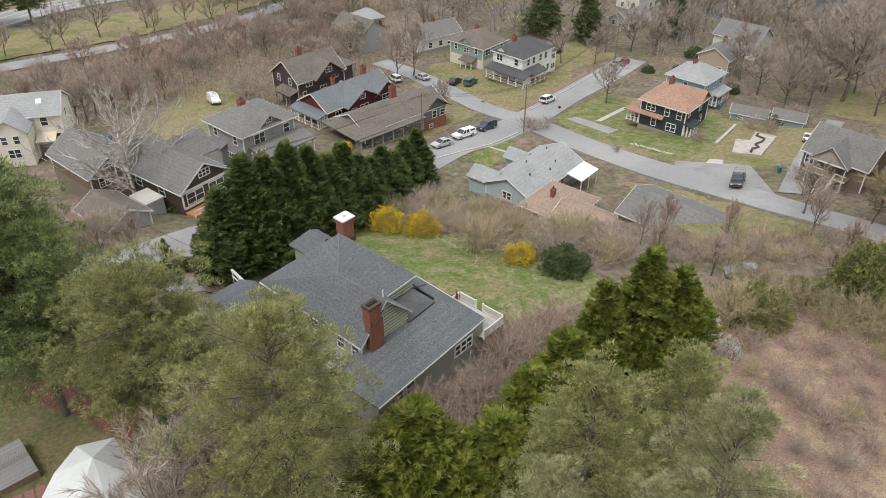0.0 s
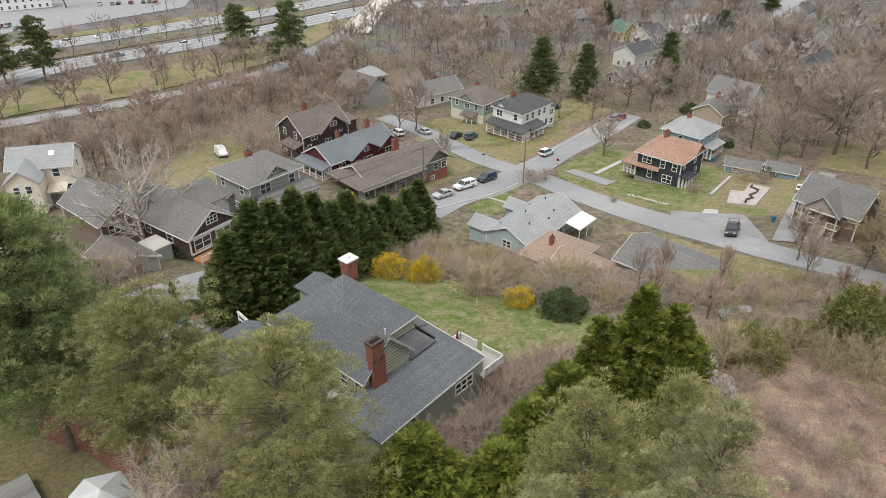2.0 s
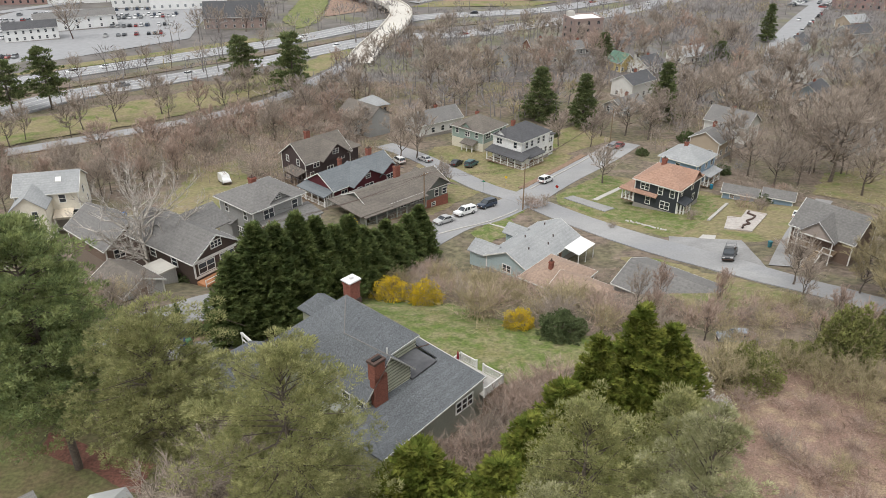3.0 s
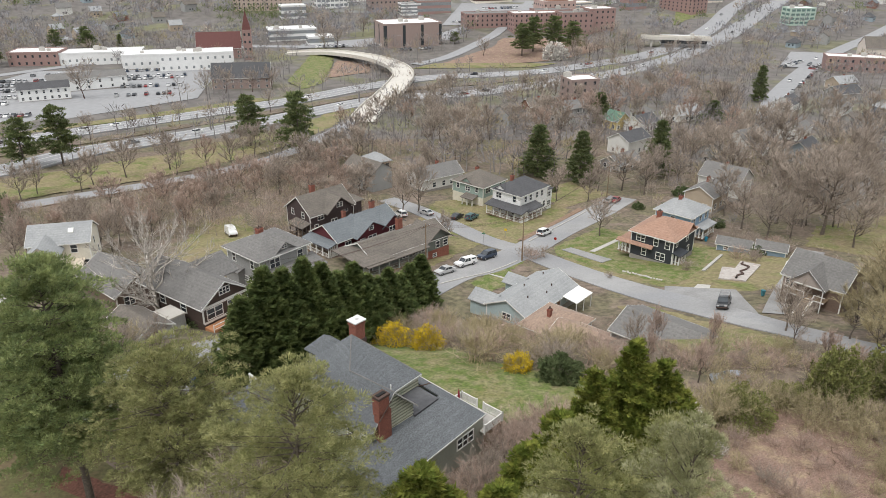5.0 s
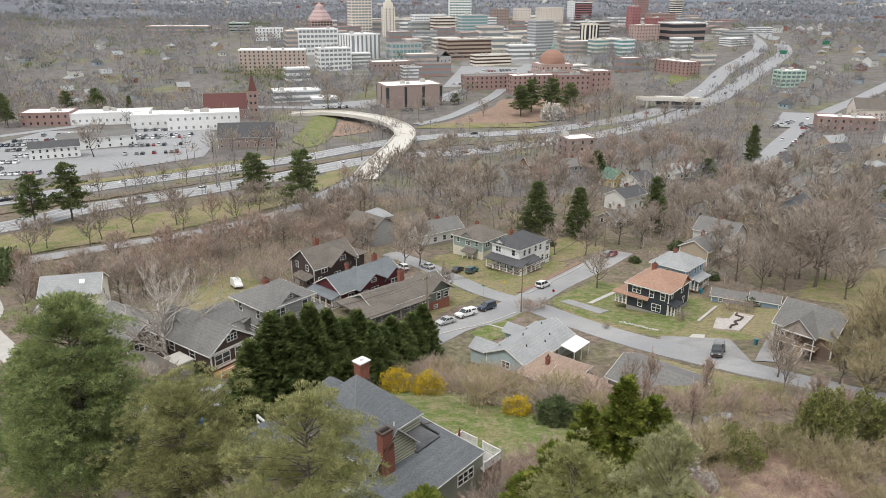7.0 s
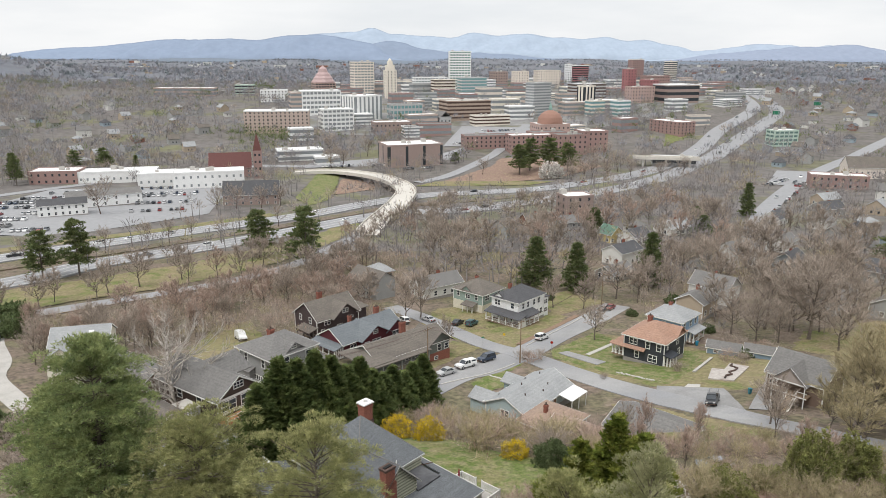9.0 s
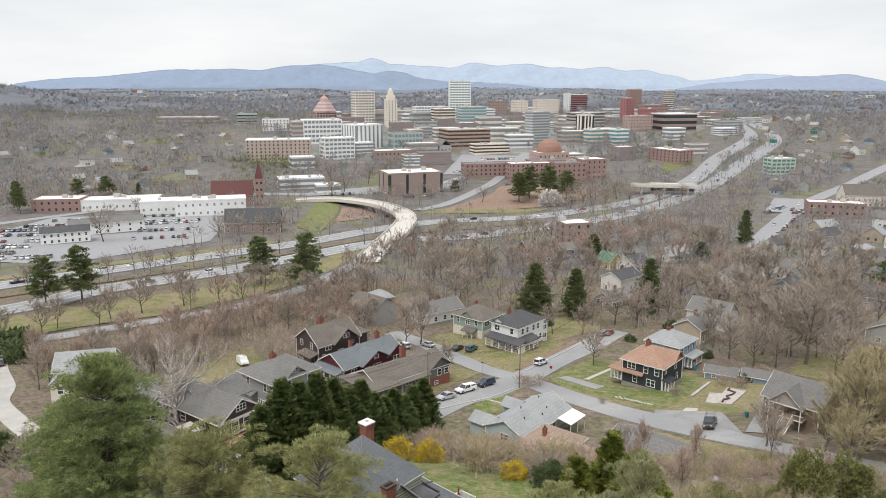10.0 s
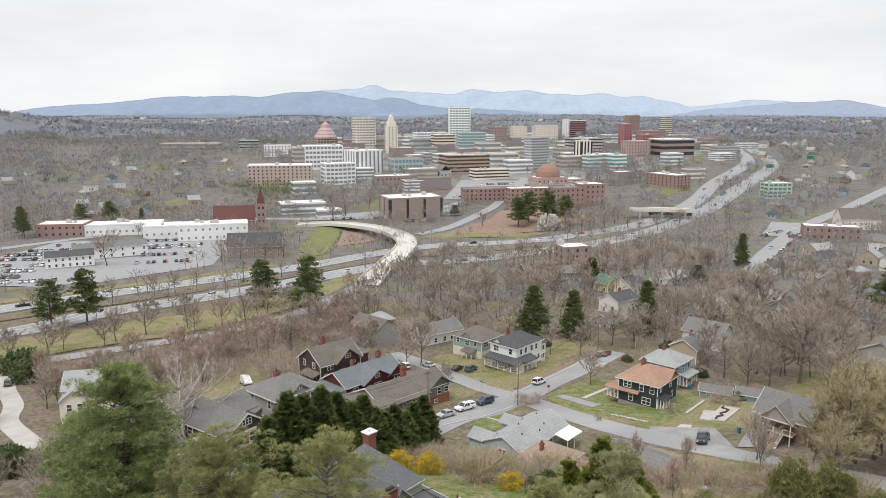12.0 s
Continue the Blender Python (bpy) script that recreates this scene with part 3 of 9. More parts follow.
def door(parent, m, w=0.95, h=2.1, mat=None):
    s = Shape().box(-w / 2 - 0.1, -w / 2, -0.09, 0.02, 0, h + 0.1).box(w / 2, w / 2 + 0.1, -0.09, 0.02, 0, h + 0.1).box(-w / 2, w / 2, -0.09, 0.02, h, h + 0.1)
    fr = part("door_frame", s, M["trim"], parent)
    fr.matrix_basis = m
    part("door", Shape().box(-w / 2, w / 2, -0.05, 0.02, 0, h).box(-w / 2 + 0.15, w / 2 - 0.15, -0.06, 0, h * 0.55, h * 0.88), mat or paint("door_paint", (0.2, 0.12, 0.08)), fr)
    return fr


def chimney(parent, x, y, z0, z1, w=0.9, d=0.7, mat=None, cap=None):
    s = Shape().box(x - w / 2, x + w / 2, y - d / 2, y + d / 2, z0, z1).box(x - w / 2 - 0.08, x + w / 2 + 0.08, y - d / 2 - 0.08, y + d / 2 + 0.08, z1 - 0.35, z1 - 0.15)
    c = part("chimney", s, mat or M["brick"], parent)
    k = Shape()
    if cap:
        k.box(x - w / 2 - 0.12, x + w / 2 + 0.12, y - d / 2 - 0.12, y + d / 2 + 0.12, z1, z1 + 0.12).lathe([(0.17, z1 + 0.12), (0.17, z1 + 0.4), (0.22, z1 + 0.4), (0.05, z1 + 0.5)], 10, x, y)
    else:
        k.box(x - w / 2 + 0.1, x + w / 2 - 0.1, y - d / 2 + 0.1, y + d / 2 - 0.1, z1, z1 + 0.1)
        k.lathe([(0.13, z1 + 0.1), (0.11, z1 + 0.45)], 8, x, y)
    part("chimney_cap", k, cap or M["soot"], c)
    return c


def porch(parent, x0, x1, y0, y1, floor, roof_z, rise, slope, mats, posts=4, rail=True, open_sides="LR"):
    """A roofed porch: deck, posts, rails and a sloping roof; slope names the side to which it falls."""
    part("porch_floor", Shape().box(x0, x1, y0, y1, floor - 0.25, floor), M["wood"], parent)
    o = 0.35
    xa, xb, ya, yb = x0 - o, x1 + o, y0 - o, y1 + o
    z = {"L": (0, rise, rise, 0), "R": (0, 0, rise, rise), "B": (rise, 0, 0, rise), "": (0, 0, 0, 0)}[slope]
    c = [(xa, ya, roof_z + z[0]), (xb, ya, roof_z + z[1]), (xb, yb, roof_z + z[2]), (xa, yb, roof_z + z[3])]
    part("porch_roof", Shape().slab(c, 0.18), mats["roof"], parent)
    pts = []
    for i in range(posts):
        u = i / (posts - 1)
        if "R" in open_sides:
            pts.append((x0 + 0.12 + (x1 - x0 - 0.24) * u, y0 + 0.12))
        if "L" in open_sides:
            pts.append((x0 + 0.12, y0 + 0.12 + (y1 - y0 - 0.24) * u))
        if "F" in open_sides:
            pts.append((x0 + 0.12 + (x1 - x0 - 0.24) * u, y1 - 0.12))
    post = Shape().box(-0.11, 0.11, -0.11, 0.11, floor, roof_z - 0.02).box(-0.16, 0.16, -0.16, 0.16, floor, floor + 0.2).mesh("post", mats["trim"])
    for px, py in sorted(set(pts)):
        part("post", post, None, parent).location = (px, py, 0)
    if rail:
        for side in open_sides:
            s = Shape()
            if side == "L":
                a, b, n = (x0 + 0.12, y0), (x0 + 0.12, y1), int((y1 - y0) / 0.3)
            elif side == "R":
                a, b, n = (x0, y0 + 0.12), (x1, y0 + 0.12), int((x1 - x0) / 0.3)
            else:
                a, b, n = (x0, y1 - 0.12), (x1, y1 - 0.12), int((x1 - x0) / 0.3)
            for h in (0.12, 0.9):
                s.box(min(a[0], b[0]) - 0.03, max(a[0], b[0]) + 0.03, min(a[1], b[1]) - 0.03, max(a[1], b[1]) + 0.03, floor + h, floor + h + 0.07)
            for i in range(1, n):
                x, y = a[0] + (b[0] - a[0]) * i / n, a[1] + (b[1] - a[1]) * i / n
                s.box(x - 0.02, x + 0.02, y - 0.02, y + 0.02, floor + 0.15, floor + 0.92)
            part("railing", s, mats["trim"], parent)


def house(label, corner, yaw, w, d, z0, h, roof, roof_mat, wall, rise=2.4, over=0.5, axis="x", wins=(), doors=(), chims=(), base=None, base_h=0.6, deep=3.0, trim=None, upper=None, name="house", group="houses of the neighbourhood"):
    """corner: plan of the wall corner nearest the street view (local -x, -y). wins: (side, u, z, w, h, lights)."""
    m = pose(corner[0], corner[1], z0, 0, 0, yaw) @ pose(w / 2, d / 2, 0)
    ob = thing(name, m, label, "house", group)
    tr = trim or M["trim"]
    part("foundation", Shape().box(-w / 2 - 0.04, w / 2 + 0.04, -d / 2 - 0.04, d / 2 + 0.04, -deep, base_h), base or paint("grey_block_base", (0.27, 0.25, 0.23)), ob)
    if roof == "gable":
        part("wall", gable_body(w, d, base_h, h, rise, axis), wall, ob)
        part("roof", roof_gable(w, d, h, rise, over, axis), roof_mat, ob)
    elif roof == "hip":
        part("wall", Shape().box(-w / 2, w / 2, -d / 2, d / 2, base_h, h), wall, ob)
        part("roof", roof_hip(w, d, h, rise, over), roof_mat, ob)
    else:
        part("wall", Shape().box(-w / 2, w / 2, -d / 2, d / 2, base_h, h), wall, ob)
        part("roof", Shape().box(-w / 2 - 0.1, w / 2 + 0.1, -d / 2 - 0.1, d / 2 + 0.1, h, h + 0.25).box(-w / 2 + 0.2, w / 2 - 0.2, -d / 2 + 0.2, d / 2 - 0.2, h + 0.25, h + 0.3), roof_mat, ob)
    # eaves board and corner boards
    if roof != "flat":
        e = Shape()
        ex, ey = w / 2 + over, d / 2 + over
        if roof == "hip":
            for a in ((-ex - 0.03, ex + 0.03, -ey - 0.04, -ey, h - 0.22, h - 0.01), (-ex - 0.03, ex + 0.03, ey, ey + 0.04, h - 0.22, h - 0.01), (-ex - 0.04, -ex, -ey, ey, h - 0.22, h - 0.01), (ex, ex + 0.04, -ey, ey, h - 0.22, h - 0.01)):
                e.box(*a)
            e.slab([(-ex, -ey, h - 0.18), (ex, -ey, h - 0.18), (ex, ey, h - 0.18), (-ex, ey, h - 0.18)], 0.03)
        elif axis == "x":
            dz = rise * over / (d / 2)
            gx = w / 2 + 0.4
            for y, k in ((-ey - 0.04, 1), (ey, 1)):
                e.box(-gx, gx, y, y + 0.04, h - dz - 0.2, h - dz - 0.01)
            for x in (-gx - 0.05, gx):
                for sg in (-1, 1):
                    n = len(e.v)
                    e.slab([(x, sg * ey, h - dz + 0.02), (x + 0.05, sg * ey, h - dz + 0.02), (x + 0.05, 0, h + rise + 0.02), (x, 0, h + rise + 0.02)], 0.24)
        else:
            dz = rise * over / (w / 2)
            gy = d / 2 + 0.4
            for x in (-ex - 0.04, ex):
                e.box(x, x + 0.04, -gy, gy, h - dz - 0.2, h - dz - 0.01)
            for y in (-gy - 0.05, gy):
                for sg in (-1, 1):
                    e.slab([(sg * ex, y, h - dz + 0.02), (sg * ex, y + 0.05, h - dz + 0.02), (0, y + 0.05, h + rise + 0.02), (0, y, h + rise + 0.02)], 0.24)
        part("fascia", e, tr, ob)
        cb = Shape().box(-0.09, 0.09, -0.09, 0.09, base_h, h - 0.05).mesh("corner_board", tr)
        for sx in (-1, 1):
            for sy in (-1, 1):
                part("corner_board", cb, None, ob).location = (sx * w / 2, sy * d / 2, 0)
    for side, u, z, ww, hh, *li in wins:
        window(ob, side_pose(side, w, d, u, z), ww, hh, tr, li[0] if li else 1)
    for side, u, z in doors:
        door(ob, side_pose(side, w, d, u, z))
    for cx, cy, top, *sz in chims:
        chimney(ob, cx, cy, h - 0.5, top, *(sz or (0.9, 0.7)))
    return ob

# ---- houses along the streets ----
def inset(f, yaw, over=0.5):
    k = radians(yaw)
    return f[0] + over * (math.cos(k) - math.sin(k)), f[1] + over * (math.sin(k) + math.cos(k))


def grey_house():
    yaw = 49
    w, d, h = 10.4, 9.6, 6.6
    ob = house("two-storey grey shingled house with hipped roof and brick chimney", inset((-31.6, 130.7), yaw), yaw, w, d, 9.4, h, "hip", M["shingle_grey"], paint("grey_clapboard", (0.33, 0.33, 0.32), 2.2), 2.5, 0.75,
               wins=[("L", -2.8, 4.3, 0.9, 1.5), ("L", 2.6, 4.3, 0.9, 1.5), ("L", 0.9, 1.4, 2.6, 0.8, 4), ("R", -2.0, 4.2, 2.0, 1.6, 2), ("R", 3.6, 4.2, 1.1, 1.5), ("L", 3.0, 1.2, 0.9, 1.3)],
               chims=[(-0.6, 1.0, 9.7, 1.1, 0.9)])
    g = roof_gable(4.2, 3.6, 6.9, 1.5, 0.35, "y", 0.14, 0.3).turned(pose(0.3, -d / 2 + 1.6, 0))
    part("dormer_roof", g, M["shingle_grey"], ob)
    part("dormer_wall", gable_body(4.0, 3.4, 6.3, 6.9, 1.45, "y").turned(pose(0.3, -d / 2 + 1.7, 0)), paint("grey_clapboard", (0.33, 0.33, 0.32), 2.2), ob)
    window(ob, pose(0.3, -d / 2, 7.15), 1.0, 0.7, lights=2)
    porch(ob, -w / 2 + 1.2, w / 2 + 1.2, -d / 2 - 3.6, -d / 2, 0.7, 3.3, 1.0, "R", {"roof": M["shingle_grey"], "trim": M["trim"]}, 4)
    part("bay", Shape().box(-w / 2 - 1.2, -w / 2, 0.2, 4.2, -1.0, 3.2), paint("grey_clapboard", (0.33, 0.33, 0.32), 2.2), ob)
    part("bay_roof", Shape().slab([(-w / 2 - 1.6, -0.1, 3.1), (-w / 2, -0.1, 3.7), (-w / 2, 4.5, 3.7), (-w / 2 - 1.6, 4.5, 3.1)], 0.15), M["shingle_grey"], ob)


def orange_house():
    yaw = 49
    w, d, h = 10.6, 9.6, 6.0
    black = paint("charcoal_clapboard", (0.045, 0.05, 0.058), 2.2)
    ob = house("dark two-storey clapboard house with terracotta shingle hipped roof", inset((48.3, 155.6), yaw), yaw, w, d, 3.0, h, "hip", M["shingle_orange"], black, 2.7, 0.6,
               wins=[("L", -2.6, 4.1, 1.8, 1.3, 2), ("L", 0.9, 3.9, 0.9, 1.5), ("L", 3.5, 3.9, 0.9, 1.5), ("L", -1.6, 1.1, 0.9, 1.5), ("L", 2.2, 1.0, 1.9, 1.5, 2), ("R", -3.6, 4.2, 0.7, 0.9), ("R", 1.5, 4.0, 0.9, 1.4), ("R", 2.5, 1.2, 0.9, 1.4)],
               doors=[("R", -3.2, 0.7)], chims=[(1.8, 2.2, 9.0, 0.9, 0.9)])
    part("gable_roof", roof_gable(4.6, 5.0, 6.1, 1.9, 0.4, "y", 0.14, 0.4).turned(pose(2.2, -d / 2 + 2.2, 0)), M["shingle_orange"], ob)
    tr = {"roof": M["shingle_orange"], "trim": M["trim"]}
    porch(ob, -w / 2 - 0.2, w / 2 - 2, d / 2, d / 2 + 2.8, 0.7, 3.2, 0.9, "", tr, 4, True, "LF")
    part("skirt_roof", Shape().slab([(-w / 2 - 0.9, -0.5, 3.2), (-w / 2, -0.5, 3.7), (-w / 2, d / 2 + 3.0, 3.7), (-w / 2 - 0.9, d / 2 + 3.2, 3.2)], 0.14), M["shingle_orange"], ob)
    porch(ob, -w / 2 + 0.1, -w / 2 + 3.4, -d / 2 - 1.6, -d / 2, 0.5, 3.0, 0.5, "R", {"roof": black, "trim": M["trim"]}, 3)
    part("satellite_dish", Shape().lathe([(0.02, 0), (0.25, 0.06), (0.38, 0.16)], 14).turned(pose(1.2, -d / 2 - 0.3, 2.2, 60, 0, 20)), paint("dark_dish", (0.03, 0.03, 0.03)), ob)


def white_house():
    yaw = 47
    w, d, h = 12.0, 9.2, 7.0
    wh = paint("white_clapboard", (0.83, 0.83, 0.82), 2.2)
    ob = house("white two-storey house with charcoal hipped roof and wraparound porch", inset((20.5, 195.6), yaw), yaw, w, d, -2.5, h, "hip", M["shingle_dark"], wh, 2.9, 0.5,
               wins=[("L", -2.6, 4.9, 1.7, 1.4, 2), ("L", 2.6, 4.9, 1.0, 1.5), ("R", -3.8, 4.8, 0.9, 1.5), ("R", -1.6, 4.8, 0.9, 1.5), ("R", 1.2, 4.8, 0.9, 1.5), ("R", 3.4, 4.8, 0.9, 1.5), ("R", 4.6, 1.6, 0.9, 1.4), ("R", 2.6, 1.6, 0.9, 1.4), ("L", 2.6, 1.3, 1.0, 1.6), ("L", -2.0, 1.3, 1.0, 1.6)],
               doors=[("L", 0.4, 0.7)], chims=[(-2.4, 1.2, 10.6, 0.9, 0.8)])
    part("gable_roof", roof_gable(4.0, 4.4, 7.0, 1.6, 0.35, "x", 0.14, 0.3).turned(pose(-w / 2 + 2.0, 2.2, 0)), M["shingle_dark"], ob)
    part("gable_wall", gable_body(3.8, 4.2, 6.6, 7.0, 1.55, "x").turned(pose(-w / 2 + 1.9, 2.2, 0)), wh, ob)
    tr = {"roof": M["shingle_dark"], "trim": M["trim"]}
    porch(ob, -w / 2 - 2.8, -w / 2, -d / 2 - 2.6, d / 2, 0.8, 3.4, 0.9, "L", tr, 6)
    porch(ob, -w / 2, 0.2, -d / 2 - 2.6, -d / 2, 0.8, 3.42, 0.9, "R", tr, 4, True, "R")
    part("rear_wing", Shape().box(w / 2, w / 2 + 3.0, -d / 2 + 0.6, d / 2 - 1, -1, 5.4), wh, ob)
    part("rear_roof", Shape().slab([(w / 2, -d / 2 + 0.2, 5.7), (w / 2 + 3.4, -d / 2 + 0.2, 5.4), (w / 2 + 3.4, d / 2 - 0.6, 5.4), (w / 2, d / 2 - 0.6, 5.7)], 0.16), M["shingle_dark"], ob)
    window(ob, pose(w / 2 + 1.5, -d / 2 + 0.6, 3.4), 1.6, 1.2, lights=2)
    window(ob, pose(w / 2 + 1.5, -d / 2 + 0.6, 0.9), 1.6, 1.2, lights=2)


def green_house():
    yaw = 49
    w, d, h = 10.2, 11.0, 6.4
    mint = paint("mint_clapboard", (0.30, 0.38, 0.34), 2.2)
    ob = house("pale green two-storey house with brown roof and small porch", inset((11.5, 208.3), yaw), yaw, w, d, -4.0, h, "hip", M["shingle_brown"], mint, 3.0, 0.5,
               wins=[("L", -3.6, 4.5, 0.9, 1.4), ("L", 3.2, 4.5, 0.9, 1.4), ("L", 0, 4.3, 1.5, 1.2, 2), ("R", -3.0, 4.4, 1.9, 1.4, 2), ("R", 2.8, 4.4, 1.0, 1.4), ("R", 3.0, 1.4, 1.0, 1.4), ("L", 3.6, 1.4, 1.0, 1.4)],
               chims=[(0.5, 1.2, 9.8, 0.8, 0.8)], base=paint("cream_render", (0.62, 0.58, 0.48)), base_h=3.2)
    part("gable_roof", roof_gable(4.4, 4.6, 6.4, 1.7, 0.35, "x", 0.14, 0.3).turned(pose(-w / 2 + 2.2, 0.5, 0)), M["shingle_brown"], ob)
    part("gable_wall", gable_body(4.2, 4.4, 6.0, 6.4, 1.65, "x").turned(pose(-w / 2 + 2.1, 0.5, 0)), mint, ob)
    porch(ob, -w / 2 - 2.2, -w / 2, -3.4, 0.4, 0.6, 3.0, 0.8, "L", {"roof": M["shingle_brown"], "trim": M["trim"]}, 3, False, "L")


def dark_house():
    yaw = 45
    w, d, h = 13.0, 9.5, 5.8
    brown = paint("dark_brown_shingle_wall", (0.075, 0.055, 0.055), 2.4)
    ob = house("dark brown two-storey house with broad brown gabled roof", inset((-31.2, 177.0), yaw), yaw, w, d, 0.6, h, "gable", M["shingle_brown"], brown, 3.4, 0.7, "x",
               wins=[("R", -3.4, 3.8, 1.6, 1.4, 2), ("R", 3.9, 3.9, 1.6, 1.2, 2), ("R", 0.5, 1.5, 1.6, 1.4, 2), ("L", -2.2, 4.2, 0.9, 1.4), ("L", 2.0, 4.2, 0.9, 1.4), ("L", 0.5, 1.4, 0.9, 1.6), ("R", -4.8, 1.2, 0.9, 1.6)],
               chims=[(-1.0, 1.6, 10.4, 1.2, 0.9)])
    part("cross_roof", roof_gable(7.4, 7.5, 5.8, 2.9, 0.6, "y", 0.16, 0.6).turned(pose(1.5, -2.4, 0)), M["shingle_brown"], ob)
    part("cross_gable", gable_body(7.0, 7.0, 5.0, 5.8, 2.8, "y").turned(pose(1.5, -2.4, 0)), brown, ob)
    window(ob, pose(1.5, -5.9, 6.2), 1.6, 1.0, lights=2)
    porch(ob, -w / 2 - 2.4, -w / 2, -d / 2, 0.6, 0.5, 3.1, 0.7, "L", {"roof": M["shingle_brown"], "trim": paint("dark_trim", (0.1, 0.085, 0.08))}, 3)
    part("rear_wing", Shape().box(w / 2, w / 2 + 4, -3, 3.5, -1, 5.0), brown, ob)
    part("rear_roof", roof_hip(4.6, 7.0, 5.0, 1.4, 0.4).turned(pose(w / 2 + 2, 0.2, 0)), M["shingle_brown"], ob)


def maroon_house():
    yaw = 47
    w, d, h = 18.0, 8.6, 3.9
    red = paint("maroon_clapboard", (0.115, 0.028, 0.035), 2.2)
    ob = house("maroon clapboard bungalow with blue-grey shingle roof", inset((-22.4, 159.4), yaw), yaw, w, d, 3.5, h, "gable", M["shingle_blue"], red, 2.5, 0.6, "x",
               wins=[("R", -6.0, 1.3, 1.5, 1.4, 2), ("L", -1.8, 1.3, 1.5, 1.3, 2), ("L", 1.8, 1.3, 1.5, 1.3, 2), ("R", 6.5, 1.6, 1.4, 1.4, 2)], chims=[(-2.4, 1.2, 7.4, 0.7, 0.7), (5.2, 0.3, 7.9, 1.1, 0.8)])
    part("cross_roof", roof_gable(8.4, 6.4, 3.9, 2.4, 0.6, "y", 0.16, 0.6).turned(pose(-0.4, -d / 2 + 1.6, 0)), M["shingle_blue"], ob)
    part("cross_gable", gable_body(8.0, 6.0, 0.2, 3.9, 2.35, "y").turned(pose(-0.4, -d / 2 + 1.6, 0)), red, ob)
    window(ob, pose(-0.2, -d / 2 - 1.4, 1.3), 2.2, 1.6, lights=2)
    window(ob, pose(-3.0, -d / 2 - 1.4, 1.3), 1.2, 1.5)
    window(ob, pose(-0.4, -d / 2 - 1.4, 4.3), 1.2, 0.8)
    part("cross_roof", roof_gable(6.0, 5.4, 3.9, 2.0, 0.6, "y", 0.16, 0.6).turned(pose(6.4, -d / 2 + 1.6, 0)), M["shingle_blue"], ob)
    part("cross_gable", gable_body(5.6, 5.0, 0.2, 3.9, 1.95, "y").turned(pose(6.4, -d / 2 + 1.6, 0)), red, ob)
    window(ob, pose(6.4, -d / 2 - 0.9, 1.6), 1.8, 1.4, lights=2)
    porch(ob, -w / 2 - 2.4, -w / 2, -d / 2, d / 2, 0.4, 2.9, 0.7, "L", {"roof": M["shingle_blue"], "trim": M["trim"]}, 5)


def bungalow():
    yaw = 42
    w, d, h = 20.5, 8.8, 3.7
    sage = paint("sage_grey_clapboard", (0.17, 0.185, 0.165), 2.2)
    ob = house("long sage-grey bungalow with brown-grey roof over a deep porch", inset((-14.2, 150.9), yaw), yaw, w, d, 3.5, h, "gable", M["shingle_brown"], sage, 2.0, 0.8, "x",
               wins=[("R", -1.6, 1.2, 1.6, 1.5, 2), ("R", 1.2, 1.2, 1.6, 1.5, 2), ("R", 4.0, 1.2, 2.4, 1.5, 3), ("R", 7.0, 1.4, 0.9, 1.3), ("L", 1, 1.2, 1.4, 1.4, 2)], chims=[(1.6, 1.6, 7.6, 1.3, 0.9)], base_h=0.9)
    part("cross_roof", roof_gable(6.4, 6.6, 3.7, 2.2, 0.8, "y", 0.16, 0.7).turned(pose(7.0, -d / 2 + 2.4, 0)), M["shingle_brown"], ob)
    part("cross_gable", gable_body(6.0, 6.0, 0.9, 3.7, 2.15, "y").turned(pose(7.0, -d / 2 + 2.4, 0)), sage, ob)
    part("brick_basement", Shape().box(3.8, 10.2, -d / 2 - 0.7, 3, -3, 0.95), M["brick"], ob)
    window(ob, pose(7.0, -d / 2 - 0.62, 1.3), 1.0, 1.4)
    window(ob, pose(9.2, -d / 2 - 0.62, 1.3), 1.2, 1.2)
    window(ob, pose(6.0, -d / 2 - 0.72, -0.6), 0.9, 0.7)
    part("porch_roof", roof_hip(6.5, 10.2, 3.25, 1.3, 0.7).turned(pose(-w / 2 + 0.6, -0.4, 0)), M["shingle_brown"], ob)
    porch(ob, -w / 2 - 2.4, 3.0, -d / 2 - 2.0, -d / 2, 0.5, 3.0, 0.55, "R", {"roof": M["shingle_brown"], "trim": paint("sage_trim", (0.3, 0.31, 0.28))}, 7)


